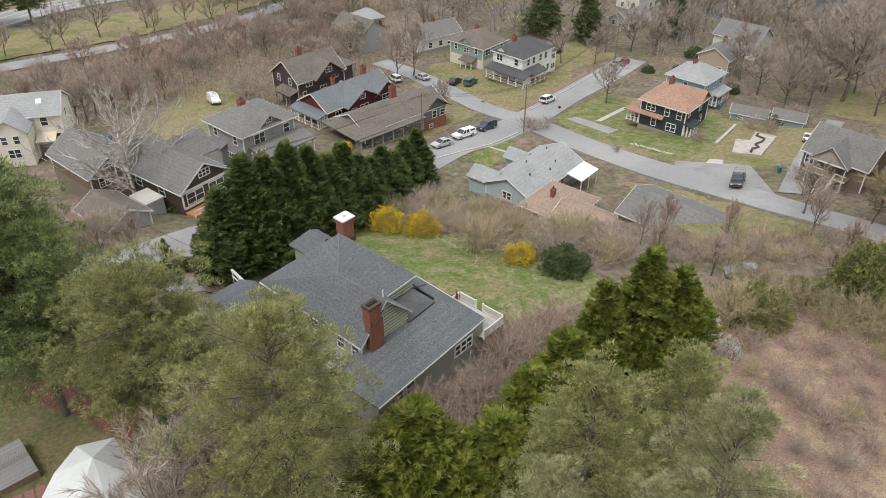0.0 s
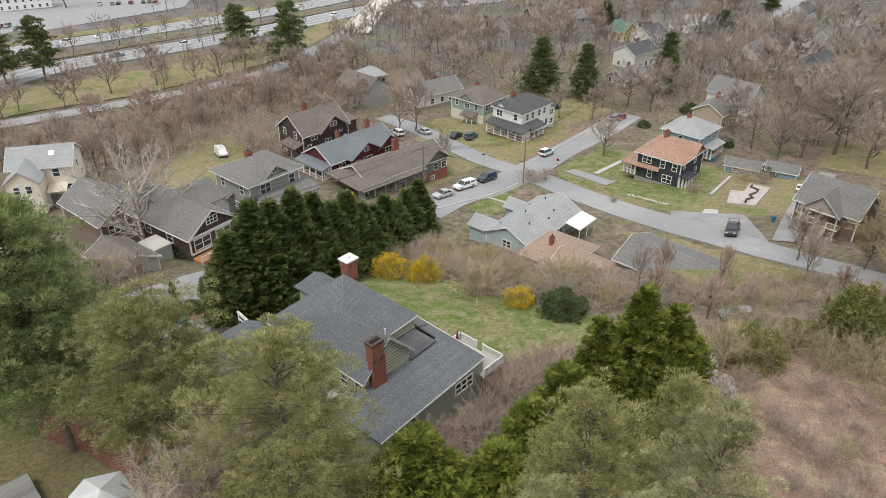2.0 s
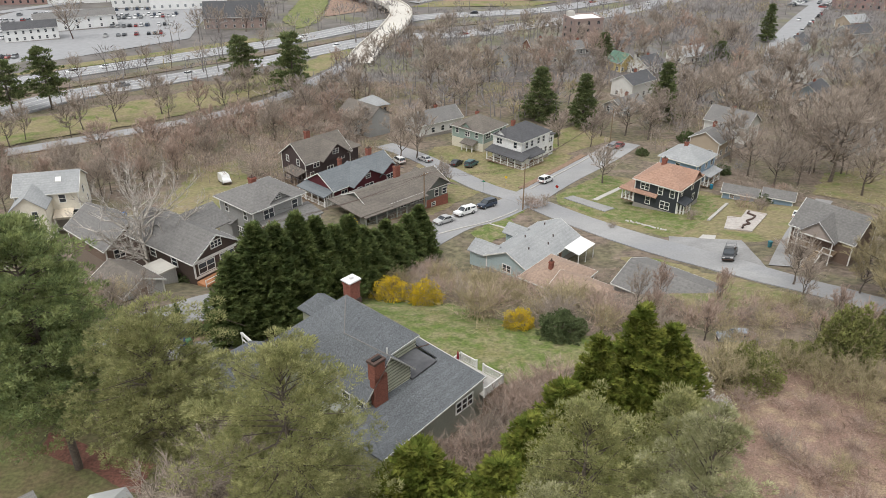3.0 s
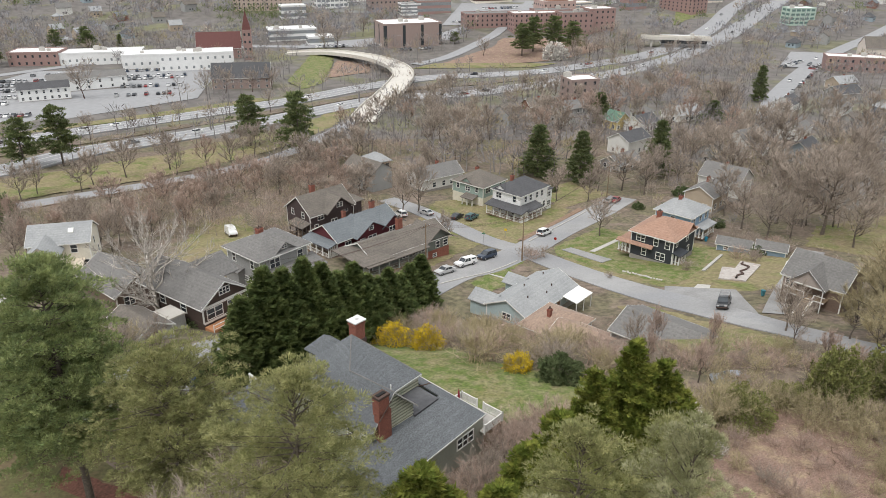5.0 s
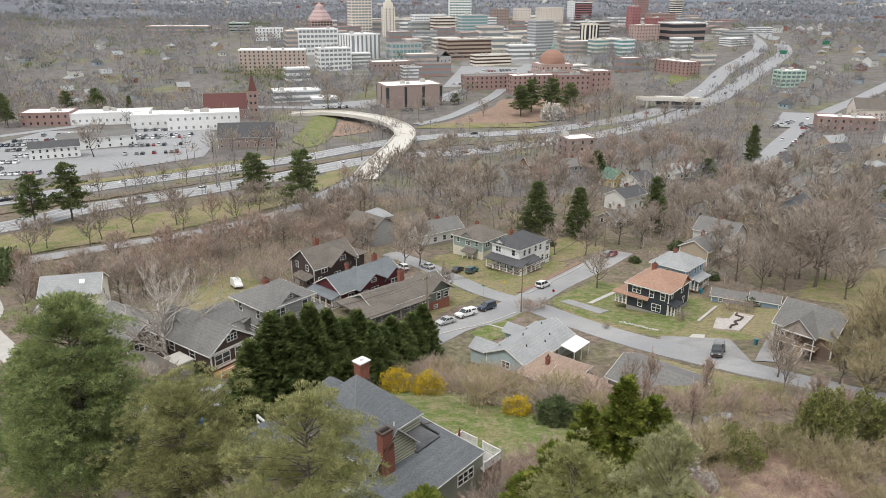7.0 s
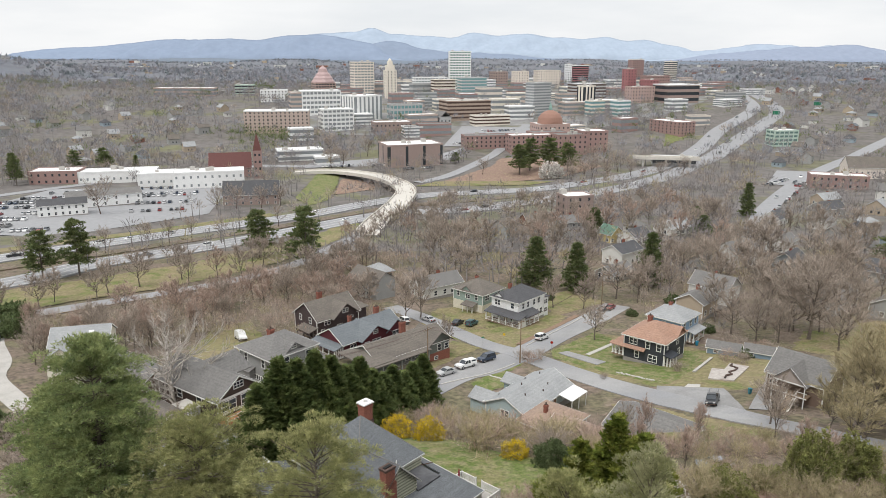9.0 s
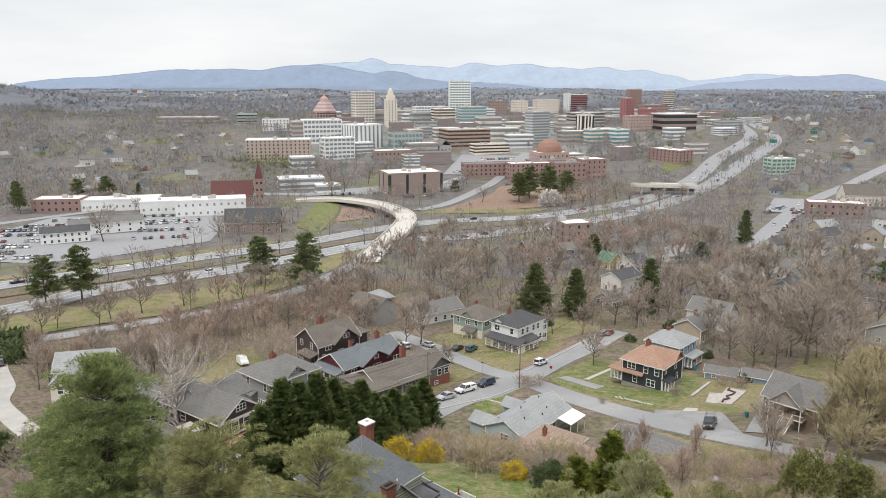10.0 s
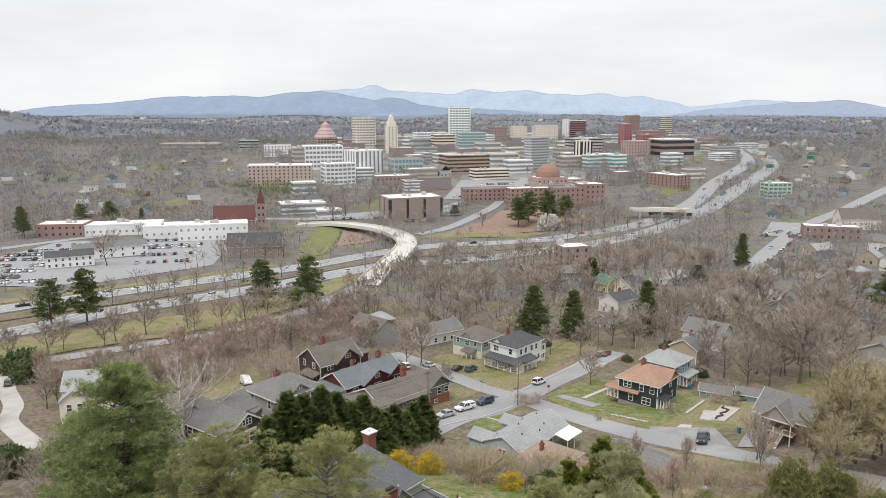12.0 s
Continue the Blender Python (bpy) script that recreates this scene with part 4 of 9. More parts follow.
def mint_house():
    yaw = 50
    w, d, h = 16.0, 8.4, 3.0
    mint = paint("mint_render", (0.38, 0.46, 0.47))
    ob = house("low mint-green house with grey gabled roof and white awning", inset((14.3, 123.4), yaw), yaw, w, d, 5.9, h, "gable", M["shingle_pale"], mint, 2.0, 0.5, "x", wins=[("B", 0, 1.2, 1.2, 1.3, 2), ("R", 5.5, 1.1, 1.2, 1.2, 2), ("L", 0, 1.1, 1.6, 1.2, 2)], doors=[("R", 2.0, 0.4)], deep=4)
    part("awning", Shape().slab([(2.6, -d / 2 - 3.4, 2.45), (8.2, -d / 2 - 3.4, 2.45), (8.2, -d / 2 - 0.4, 2.95), (2.6, -d / 2 - 0.4, 2.95)], 0.1), M["white_membrane"], ob, "white metal awning")
    for x in (2.8, 5.4, 8.0):
        part("awning_post", Shape().box(x - 0.06, x + 0.06, -d / 2 - 3.3, -d / 2 - 3.18, -1, 2.4), M["trim"], ob)
    part("side_wing", gable_body(4.0, 4.2, -1, 2.6, 1.2, "y").turned(pose(-w / 2 + 2.4, d / 2 + 1.8, 0)), mint, ob)
    part("side_roof", roof_gable(4.0, 4.6, 2.6, 1.2, 0.4, "y", 0.15, 0.4).turned(pose(-w / 2 + 2.4, d / 2 + 1.6, 0)), M["shingle_pale"], ob)
    part("entry_roof", roof_gable(3.4, 3.6, 2.6, 1.1, 0.4, "y", 0.15, 0.4).turned(pose(3.5, d / 2 + 1.4, 0)), M["shingle_pale"], ob)
    part("entry_wall", gable_body(3.2, 3.2, -1, 2.6, 1.05, "y").turned(pose(3.5, d / 2 + 1.4, 0)), mint, ob)
    for x, y in ((-4, -1.6), (-1, 1.2), (3, -2.0), (5.5, 1.4), (0.5, -2.6)):
        part("roof_vent", Shape().lathe([(0.1, 0), (0.1, 0.4), (0.16, 0.4), (0.02, 0.5)], 8).turned(pose(x, y, h + 2.0 * (1 - abs(y) / 4.2) - 0.05)), M["soot"], ob)


def blue_house():
    yaw = 47
    w, d, h = 9.6, 9.0, 6.2
    blue = paint("powder_blue_clapboard", (0.27, 0.38, 0.50), 2.2)
    ob = house("powder-blue two-storey house with pale grey hipped roof", (58.0, 175.2), yaw, w, d, 0.6, h, "hip", M["shingle_pale"], blue, 2.6, 0.5,
               wins=[("R", -3.0, 4.0, 0.9, 1.4), ("R", 0.4, 4.0, 0.9, 1.4), ("R", -3.0, 1.2, 0.9, 1.4), ("R", 3.2, 4.0, 0.9, 1.4), ("L", 0, 4, 0.9, 1.4)], doors=[("R", 1.0, 0.5)], chims=[(-0.5, 0.6, 9.4, 0.8, 0.8)])
    porch(ob, -1.5, 4.6, -d / 2 - 2.0, -d / 2, 0.4, 2.9, 0.6, "R", {"roof": M["shingle_pale"], "trim": M["trim"]}, 3)


def stair_house():
    yaw = 43
    w, d, h = 9.4, 9.6, 4.7
    tan = paint("brown_board_wall", (0.19, 0.135, 0.105), 2.2)
    ob = house("grey-roofed house on a slope with gabled deck and wooden stairs", (63.9, 120.2), yaw, w, d, 11.3, h, "gable", M["shingle_grey"], tan, 3.0, 0.4, "y", wins=[("L", -3.6, 2.6, 1.2, 1.3, 2)], deep=4, base=paint("brown_block", (0.2, 0.16, 0.13)))
    x0 = -w / 2
    part("gable_roof", roof_gable(6.4, 5.5, 4.6, 2.5, 0.3, "x", 0.16, 0.2).turned(pose(x0 + 1.3, 0.3, 0)), M["shingle_grey"], ob)
    ped = Shape()
    ped.face((x0 - 1.75, 3.05, 4.5), (x0 - 1.75, -2.45, 4.5), (x0 - 1.75, 0.3, 6.95))
    ped.box(x0 - 1.7, x0, -2.4, 3.0, 4.42, 4.5)
    part("pediment", ped, paint("pinkish_board", (0.36, 0.31, 0.28)), ob)
    tr = Shape().box(x0 - 1.85, x0 - 1.75, -2.6, 3.2, 4.3, 4.5)
    for sg in (-1, 1):
        tr.slab([(x0 - 1.95, 0.3 + sg * 3.1, 4.3), (x0 - 1.87, 0.3 + sg * 3.1, 4.3), (x0 - 1.87, 0.3, 7.12), (x0 - 1.95, 0.3, 7.12)], 0.16)
    part("bargeboard", tr, M["trim"], ob)
    for y in (-2.4, 3.0):
        part("post", Shape().box(x0 - 1.85, x0 - 1.72, y - 0.07, y + 0.07, -1.0, 4.4), M["trim"], ob)
    part("downspout", Shape().box(x0 - 0.25, x0 - 0.12, d / 2 - 0.2, d / 2 - 0.08, 0, 4.6), M["trim"], ob)
    part("deck", Shape().box(x0 - 1.9, x0, -2.9, 3.6, 2.15, 2.4), M["wood"], ob)
    part("deck_rail", Shape().box(x0 - 1.95, x0 - 1.88, 0.4, 3.6, 3.2, 3.28).box(x0 - 1.98, x0 - 1.9, -2.9, 3.6, 2.2, 2.38).box(x0 - 1.95, x0 - 1.88, -2.9, -1.2, 3.2, 3.28), M["trim"], ob)
    tread = Shape().box(-0.15, 0.15, -0.72, 0.72, -0.05, 0).mesh("stair_tread", paint("pale_stair_wood", (0.42, 0.31, 0.19)))
    n = 11
    for i in range(n):
        part("stair_tread", tread, None, ob).location = (x0 - 2.1 - 0.3 * i, -0.45, 2.3 - 0.175 * i)
    for y in (-1.22, 0.32):
        part("stair_rail", Shape().tube((x0 - 2.0, y, 3.25), (x0 - 5.4, y, 1.3), 0.055, 0.055, 4), M["trim"], ob)
        part("stringer", Shape().tube((x0 - 2.0, y, 2.2), (x0 - 5.4, y, 0.3), 0.12, 0.12, 4), M["trim"], ob)
        for i in range(4):
            part("stair_post", Shape().box(x0 - 2.1 - i * 1.1, x0 - 2.02 - i * 1.1, y - 0.04, y + 0.04, 1.9 - 0.63 * i, 3.2 - 0.63 * i), M["trim"], ob)


def gable_house():
    yaw = 54
    w, d, h = 8.0, 15.0, 3.4
    br = paint("chocolate_shingle_wall", (0.085, 0.06, 0.05), 2.4)
    ob = house("brown bungalow with grey gabled roof and white-framed sun porch", inset((-33.9, 107.3), yaw, 0.4), yaw, w, d, 16.2, h, "gable", M["shingle_grey"], br, 2.6, 0.5, "y",
               wins=[("R", -2.0, 1.0, 2.6, 1.5, 2), ("R", 1.6, 1.0, 2.4, 1.5, 2), ("L", -2, 1.2, 1.2, 1.3), ("L", 3, 1.2, 1.2, 1.3)], deep=4, base=br)
    window(ob, pose(0, -d / 2, 4.0), 1.7, 0.9, lights=3)
    part("band", Shape().box(-w / 2, w / 2, -d / 2 - 0.06, -d / 2 + 0.02, 2.7, 3.1).box(-w / 2, w / 2, -d / 2 - 0.06, -d / 2 + 0.02, 0.4, 0.75), M["trim"], ob)
    part("ramp_rail", Shape().box(-4, 6, -d / 2 - 2.1, -d / 2 - 2.02, 0.9, 1.0).box(-4, 6, -d / 2 - 2.1, -d / 2 - 2.02, 0.3, 0.38), M["trim"], ob)
    part("ramp", Shape().box(-4, 6, -d / 2 - 2.1, -d / 2 - 0.05, -2, 0.1), paint("orange_decking", (0.42, 0.2, 0.1)), ob)
    for x in (-4, -1.5, 1, 3.5, 6):
        part("rail_post", Shape().box(x - 0.05, x + 0.05, -d / 2 - 2.15, -d / 2 - 2.05, -1, 1.1), M["trim"], ob)
    part("side_roof", roof_gable(9.0, 7.0, 3.2, 2.0, 0.5, "x", 0.16, 0.5).turned(pose(3, 3.0, 0)), M["shingle_grey"], ob)


def tree_house():
    ob = house("brown-roofed bungalow half hidden behind a huge bare tree", (-50.6, 117.4), 50, 8.0, 12.0, 13.0, 3.4, "gable", M["shingle_grey"], paint("brown_board_wall", (0.19, 0.135, 0.105), 2.2), 2.6, 0.5, "y", wins=[("R", -2, 1.1, 1.6, 1.4, 2), ("R", 2, 1.1, 1.6, 1.4, 2)], deep=4, base=paint("brown_block", (0.2, 0.16, 0.13)))
    ob2 = house("grey-brown garage with pale boarded gable end", inset((-39.9, 98.0), 52, 0.3), 52, 5.6, 7.2, 17.6, 2.3, "gable", M["shingle_brown"], paint("pale_grey_board", (0.5, 0.49, 0.47), 2.2), 1.5, 0.3, "y", name="garage", doors=[("R", 0, 0.05)], base_h=0.1, base=M["concrete"])
    c = house("small white-roofed carport beside the bungalow", (-38.6, 106.9), 52, 2.6, 3.6, 15.7, 2.2, "flat", M["ramp_concrete"], paint("pale_grey_board", (0.5, 0.49, 0.47), 2.2), name="carport", base_h=0.1, base=M["concrete"])


def cream_house():
    yaw = 14
    w, d, h = 10.8, 8.6, 6.4
    cr = paint("cream_stucco", (0.66, 0.62, 0.53))
    ob = house("cream stuccoed two-storey house with grey gabled roof", (-78.5, 143.4), yaw, w, d, 7.0, h, "gable", M["shingle_pale"], cr, 2.5, 0.4, "x",
               wins=[("R", 2.6, 4.2, 1.1, 1.5, 1), ("R", 4.4, 1.2, 1.0, 1.3), ("B", 0, 4.2, 0.9, 1.3), ("B", -2.4, 1.4, 0.9, 1.3), ("B", 2.4, 1.4, 0.9, 1.3)], deep=4)
    part("cross_wall", gable_body(5.6, 5.0, -1, 5.6, 2.2, "y").turned(pose(-2.2, -d / 2 - 2.4, 0)), cr, ob)
    part("cross_roof", roof_gable(5.6, 6.0, 5.6, 2.2, 0.4, "y", 0.16, 0.3).turned(pose(-2.2, -d / 2 - 2.0, 0)), M["shingle_pale"], ob)
    window(ob, pose(-1.2, -d / 2 - 4.9, 3.4), 0.9, 1.4)
    window(ob, pose(-3.2, -d / 2 - 4.9, 3.4), 0.9, 1.4)
    window(ob, pose(-2.2, -d / 2 - 4.9, 0.8), 1.9, 1.5, lights=2)
    part("awning", Shape().slab([(0.9, -d / 2 - 2.8, 2.3), (4.2, -d / 2 - 2.8, 2.3), (4.2, -d / 2, 2.9), (0.9, -d / 2, 2.9)], 0.1), paint("cream_awning", (0.62, 0.54, 0.43)), ob)
    for x in (1.1, 4.0):
        part("awning_post", Shape().box(x - 0.05, x + 0.05, -d / 2 - 2.7, -d / 2 - 2.6, -1, 2.25), M["trim"], ob)
    part("skylight", Shape().slab([(1.6, -2.4, h + 1.3), (2.6, -2.4, h + 1.3), (2.6, -1.5, h + 1.82), (1.6, -1.5, h + 1.82)], 0.2), M["trim"], ob)


def low_roofs():
    house("low house under a tan shingle hipped roof", (19.0, 116.0), 50, 9.0, 8.0, 6.6, 2.8, "hip", M["shingle_tan"], paint("tan_board_wall", (0.35, 0.27, 0.21)), 1.9, 0.5, deep=4, chims=[(-1.5, 0.5, 5.6, 0.6, 0.6)])
    house("long tan-roofed building among bare shrubs", (25.0, 110.5), 49, 6.0, 10.5, 7.4, 2.6, "gable", M["shingle_tan"], paint("tan_board_wall", (0.35, 0.27, 0.21)), 1.3, 0.4, "y", deep=4)
    house("grey-roofed low house behind bare trees", (36.0, 105.5), 47, 10.0, 13.5, 9.3, 3.0, "gable", M["shingle_grey"], paint("grey_board_wall", (0.24, 0.235, 0.23)), 1.9, 0.5, "y", deep=5)


for build in (grey_house, orange_house, white_house, green_house, dark_house, maroon_house, bungalow, mint_house, blue_house, stair_house, gable_house, tree_house, cream_house, low_roofs):
    build()

# ---- the near house ----
NEAR = pose(-0.05, 24.13, 68.92) @ Matrix.Scale(0.93, 4) @ pose(0.05, -24.13, -68.92) @ pose(-6.91, 71.92, 0, 0, 0, 48)


def near_house():
    ob = thing("near_house", NEAR, "sage-green house with slate-grey roofs and two brick chimneys", "house", "houses of the neighbourhood")
    sl = M["shingle_slate"]
    green = paint("pale_sage_board", (0.335, 0.345, 0.265))
    dark_green = paint("sage_board", (0.225, 0.235, 0.175))
    lo = 18.0
    k = 0.28
    za = 24.8
    # main block under a hipped roof, with a steep gable running out of it
    body = Shape().box(0.5, 10.0, 3.3, 14.0, lo, 24.75).box(5.2, 10.0, 3.3, 8.0, 24.75, 25.25)
    part("main_wall", body, green, ob)
    E0, E1, G, GR = (0.0, 14.5, za), (0.0, -0.1, za), (3.3, -0.1, 28.3), (6.45, -0.1, 25.1)
    H, T, J, K, KB = (3.05, 6.05, 28.15), (6.4, 9.5, 29.5), (6.2, 2.95, 25.4), (10.45, 3.15, 25.4), (10.7, 14.5, za)
    roof = Shape()
    roof.shell([(E1, G, H), (E1, H, E0), (E0, H, T), (J, K, T), (J, T, H), (K, KB, T), (KB, E0, T), (GR, J, H), (GR, H, G)], 0.16)
    part("main_roof", roof, sl, ob, "slate-grey shingles")
    cap = Shape()
    for a, b in ((G, H), (T, K), (H, T)):
        cap.tube((a[0], a[1], a[2] - 0.02), (b[0], b[1], b[2] - 0.02), 0.07, 0.07, 6)
    part("ridge_cap", cap, M["shingle_grey"], ob)
    gw = Shape().box(0.5, 6.2, 0.35, 3.4, lo, 24.9)
    gw.face((0.5, 0.35, 24.8), (6.2, 0.35, 24.8), (6.2, 0.35, 25.2), (3.3, 0.35, 28.1), (0.5, 0.35, 25.2))
    gw.face((0.46, 0.3, 24.7), (0.5, 3.4, 24.7), (0.5, 3.4, 25.2), (0.46, 0.3, 25.2))
    part("gable_wall", gw, dark_green, ob)
    cream = paint("cream_sage_board", (0.46, 0.455, 0.36))
    boards = Shape()
    for i in range(17):
        z = 22.3 + i * 0.36
        a0 = 0.5 if z < 25.0 else 0.5 + (z + 0.18 - 25.2) * 0.97
        a1 = 6.24 if z < 25.0 else 6.2 - (z + 0.18 - 25.2) * 0.99
        if a1 - a0 > 0.3:
            boards.box(a0 - 0.02, a1, 0.29, 0.36, z, z + 0.18)
    for i in range(5):
        boards.box(6.1, 10.05, 3.24, 3.31, 23.4 + i * 0.36, 23.58 + i * 0.36)
    part("siding", boards, cream, ob, "wide clapboards in two sage tones")
    part("upper_wall", Shape().box(6.05, 10.02, 3.28, 3.35, 23.2, 25.2), dark_green, ob)
    lb = Shape()
    for i in range(14):
        lb.box(0.44, 0.52, 0.4, 14.0, 21.5 + i * 0.24, 21.66 + i * 0.24)
    part("siding", lb, green, ob)
    tr = Shape()
    tr.slab([(-0.04, -0.15, za + 0.02), (3.3, -0.15, 28.32), (3.3, -0.11, 28.32), (-0.04, -0.11, za + 0.02)], 0.2)
    tr.slab([(3.3, -0.15, 28.32), (6.5, -0.15, 25.1), (6.5, -0.11, 25.1), (3.3, -0.11, 28.32)], 0.2)
    tr.box(-0.1, 0.0, -0.1, 14.5, za - 0.18, za - 0.06)
    tr.slab([(6.2, 2.88, 25.4), (10.45, 3.08, 25.4), (10.45, 3.15, 25.4), (6.2, 2.95, 25.4)], 0.16)
    part("gutter", tr, paint("greyed_white_paint", (0.5, 0.49, 0.46)), ob, "thin off-white fascia and gutters")
    for b in (3.2, 6.9, 10.2):
        window(ob, pose(0.46, b, 22.7, 0, 0, -90), 0.9, 1.4)
    window(ob, pose(0.46, 1.2, 22.7, 0, 0, -90), 0.9, 1.4)
    part("downspout", Shape().box(0.3, 0.42, 0.22, 0.34, 19, 24.6), M["trim"], ob)
    # chimneys
    c = part("chimney", Shape().box(7.2, 8.5, 9.7, 10.8, 26.5, 30.3).box(7.12, 8.58, 9.62, 10.88, 29.9, 30.1), M["brick"], ob, "red brick chimney with white cap")
    part("chimney_cap", Shape().box(7.05, 8.65, 9.55, 10.95, 30.3, 30.45).lathe([(0.2, 30.45), (0.2, 30.75), (0.27, 30.75), (0.02, 30.86)], 12, 7.85, 10.25), M["white_membrane"], c)
    part("flashing", Shape().box(7.1, 8.6, 9.6, 9.72, 27.6, 28.2), M["soot"], c)
    bricks = Shape().box(1.0, 2.6, -0.3, 0.36, lo, 26.9).box(1.05, 2.35, -0.3, 0.6, 26.6, 28.7)
    c = part("chimney", bricks, M["brick"], ob, "stained red brick chimney on the gable")
    part("chimney_cap", Shape().box(0.97, 2.43, -0.38, 0.68, 28.5, 28.75), M["soot"], c)
    part("flue", Shape().box(1.2, 2.2, -0.05, 0.3, 28.75, 28.85), paint("black_flue", (0.012, 0.011, 0.01)), c)
    part("flashing", Shape().tube((0.95, -0.33, 26.1), (2.62, -0.33, 27.75), 0.06, 0.06, 6), M["soot"], c)
    # low wing
    part("low_wall", Shape().box(-1.9, 12.2, -4.0, 6.2, lo, 22.35), paint("sage_render", (0.30, 0.31, 0.26)), ob)
    ze, zt = 22.5, 23.9
    lr = Shape()
    A, B, C, D = (-2.4, -4.6, ze), (12.7, -3.9, ze), (13.1, 6.4, ze), (-0.2, 0.4, ze + 1.25)
    P0, P1, P2 = (0.2, 0.2, zt), (10.4, 0.6, zt), (10.6, 4.5, zt)
    lr.slab([A, B, P1, P0], 0.18)
    lr.slab([B, C, P2, P1], 0.18)
    lr.slab([A, P0, (0.2, 1.0, ze + 1.2), (-2.6, 0.8, ze)], 0.18)
    part("low_roof", lr, sl, ob, "slate-grey shingles")
    part("flat_roof", Shape().slab([(6.15, 0.0, 24.0), (9.9, 0.2, 24.0), (9.95, 3.3, 24.05), (6.15, 3.3, 24.05)], 0.7), M["dark_membrane"], ob, "flat dark roofing membrane")
    part("flashing", Shape().tube((9.9, 3.2, 24.05), (11.4, 2.7, 23.95), 0.06, 0.06, 6), M["soot"], ob)
    g2 = Shape()
    g2.slab([(-2.45, -4.7, ze + 0.02), (12.75, -4.0, ze + 0.02), (12.75, -3.92, ze + 0.02), (-2.45, -4.62, ze + 0.02)], 0.14)
    g2.slab([(12.7, -3.95, ze + 0.02), (12.8, -3.95, ze + 0.02), (13.2, 6.45, ze + 0.02), (13.1, 6.45, ze + 0.02)], 0.14)
    part("gutter", g2, paint("greyed_white_paint", (0.5, 0.49, 0.46)), ob)
    for u, ww, li in ((9.3, 2.4, 3), (0.6, 0.9, 1), (2.0, 0.9, 1)):
        window(ob, pose(u, -4.0, 20.6), ww, 1.2, lights=li)
    part("roof_vent", Shape().tube((5.0, 2.2, 25.8), (5.0, 2.2, 27.2), 0.07, 0.07, 8), M["trim"], ob)
    # back addition and garage wing
    part("rear_wall", Shape().box(7.0, 10.2, 14.0, 18.0, lo, 23.9), green, ob)
    part("rear_roof", Shape().slab([(6.6, 18.4, 24.0), (6.6, 14.3, 24.0), (8.55, 14.3, 25.6), (8.55, 17.0, 25.6)], 0.15).slab([(8.55, 14.3, 25.6), (10.6, 14.3, 24.0), (10.6, 18.4, 24.0), (8.55, 17.0, 25.6)], 0.15).slab([(10.6, 18.4, 24.0), (6.6, 18.4, 24.0), (8.55, 17.0, 25.6)], 0.15), sl, ob)
    part("garage_wall", gable_body(6.0, 5.0, lo, 22.2, 1.1, "x").turned(pose(-2.6, 16.6, 0)), green, ob)
    part("garage_roof", roof_gable(6.0, 5.0, 22.2, 1.1, 0.4, "x", 0.16, 0.4).turned(pose(-2.6, 16.6, 0)), sl, ob)
    return ob


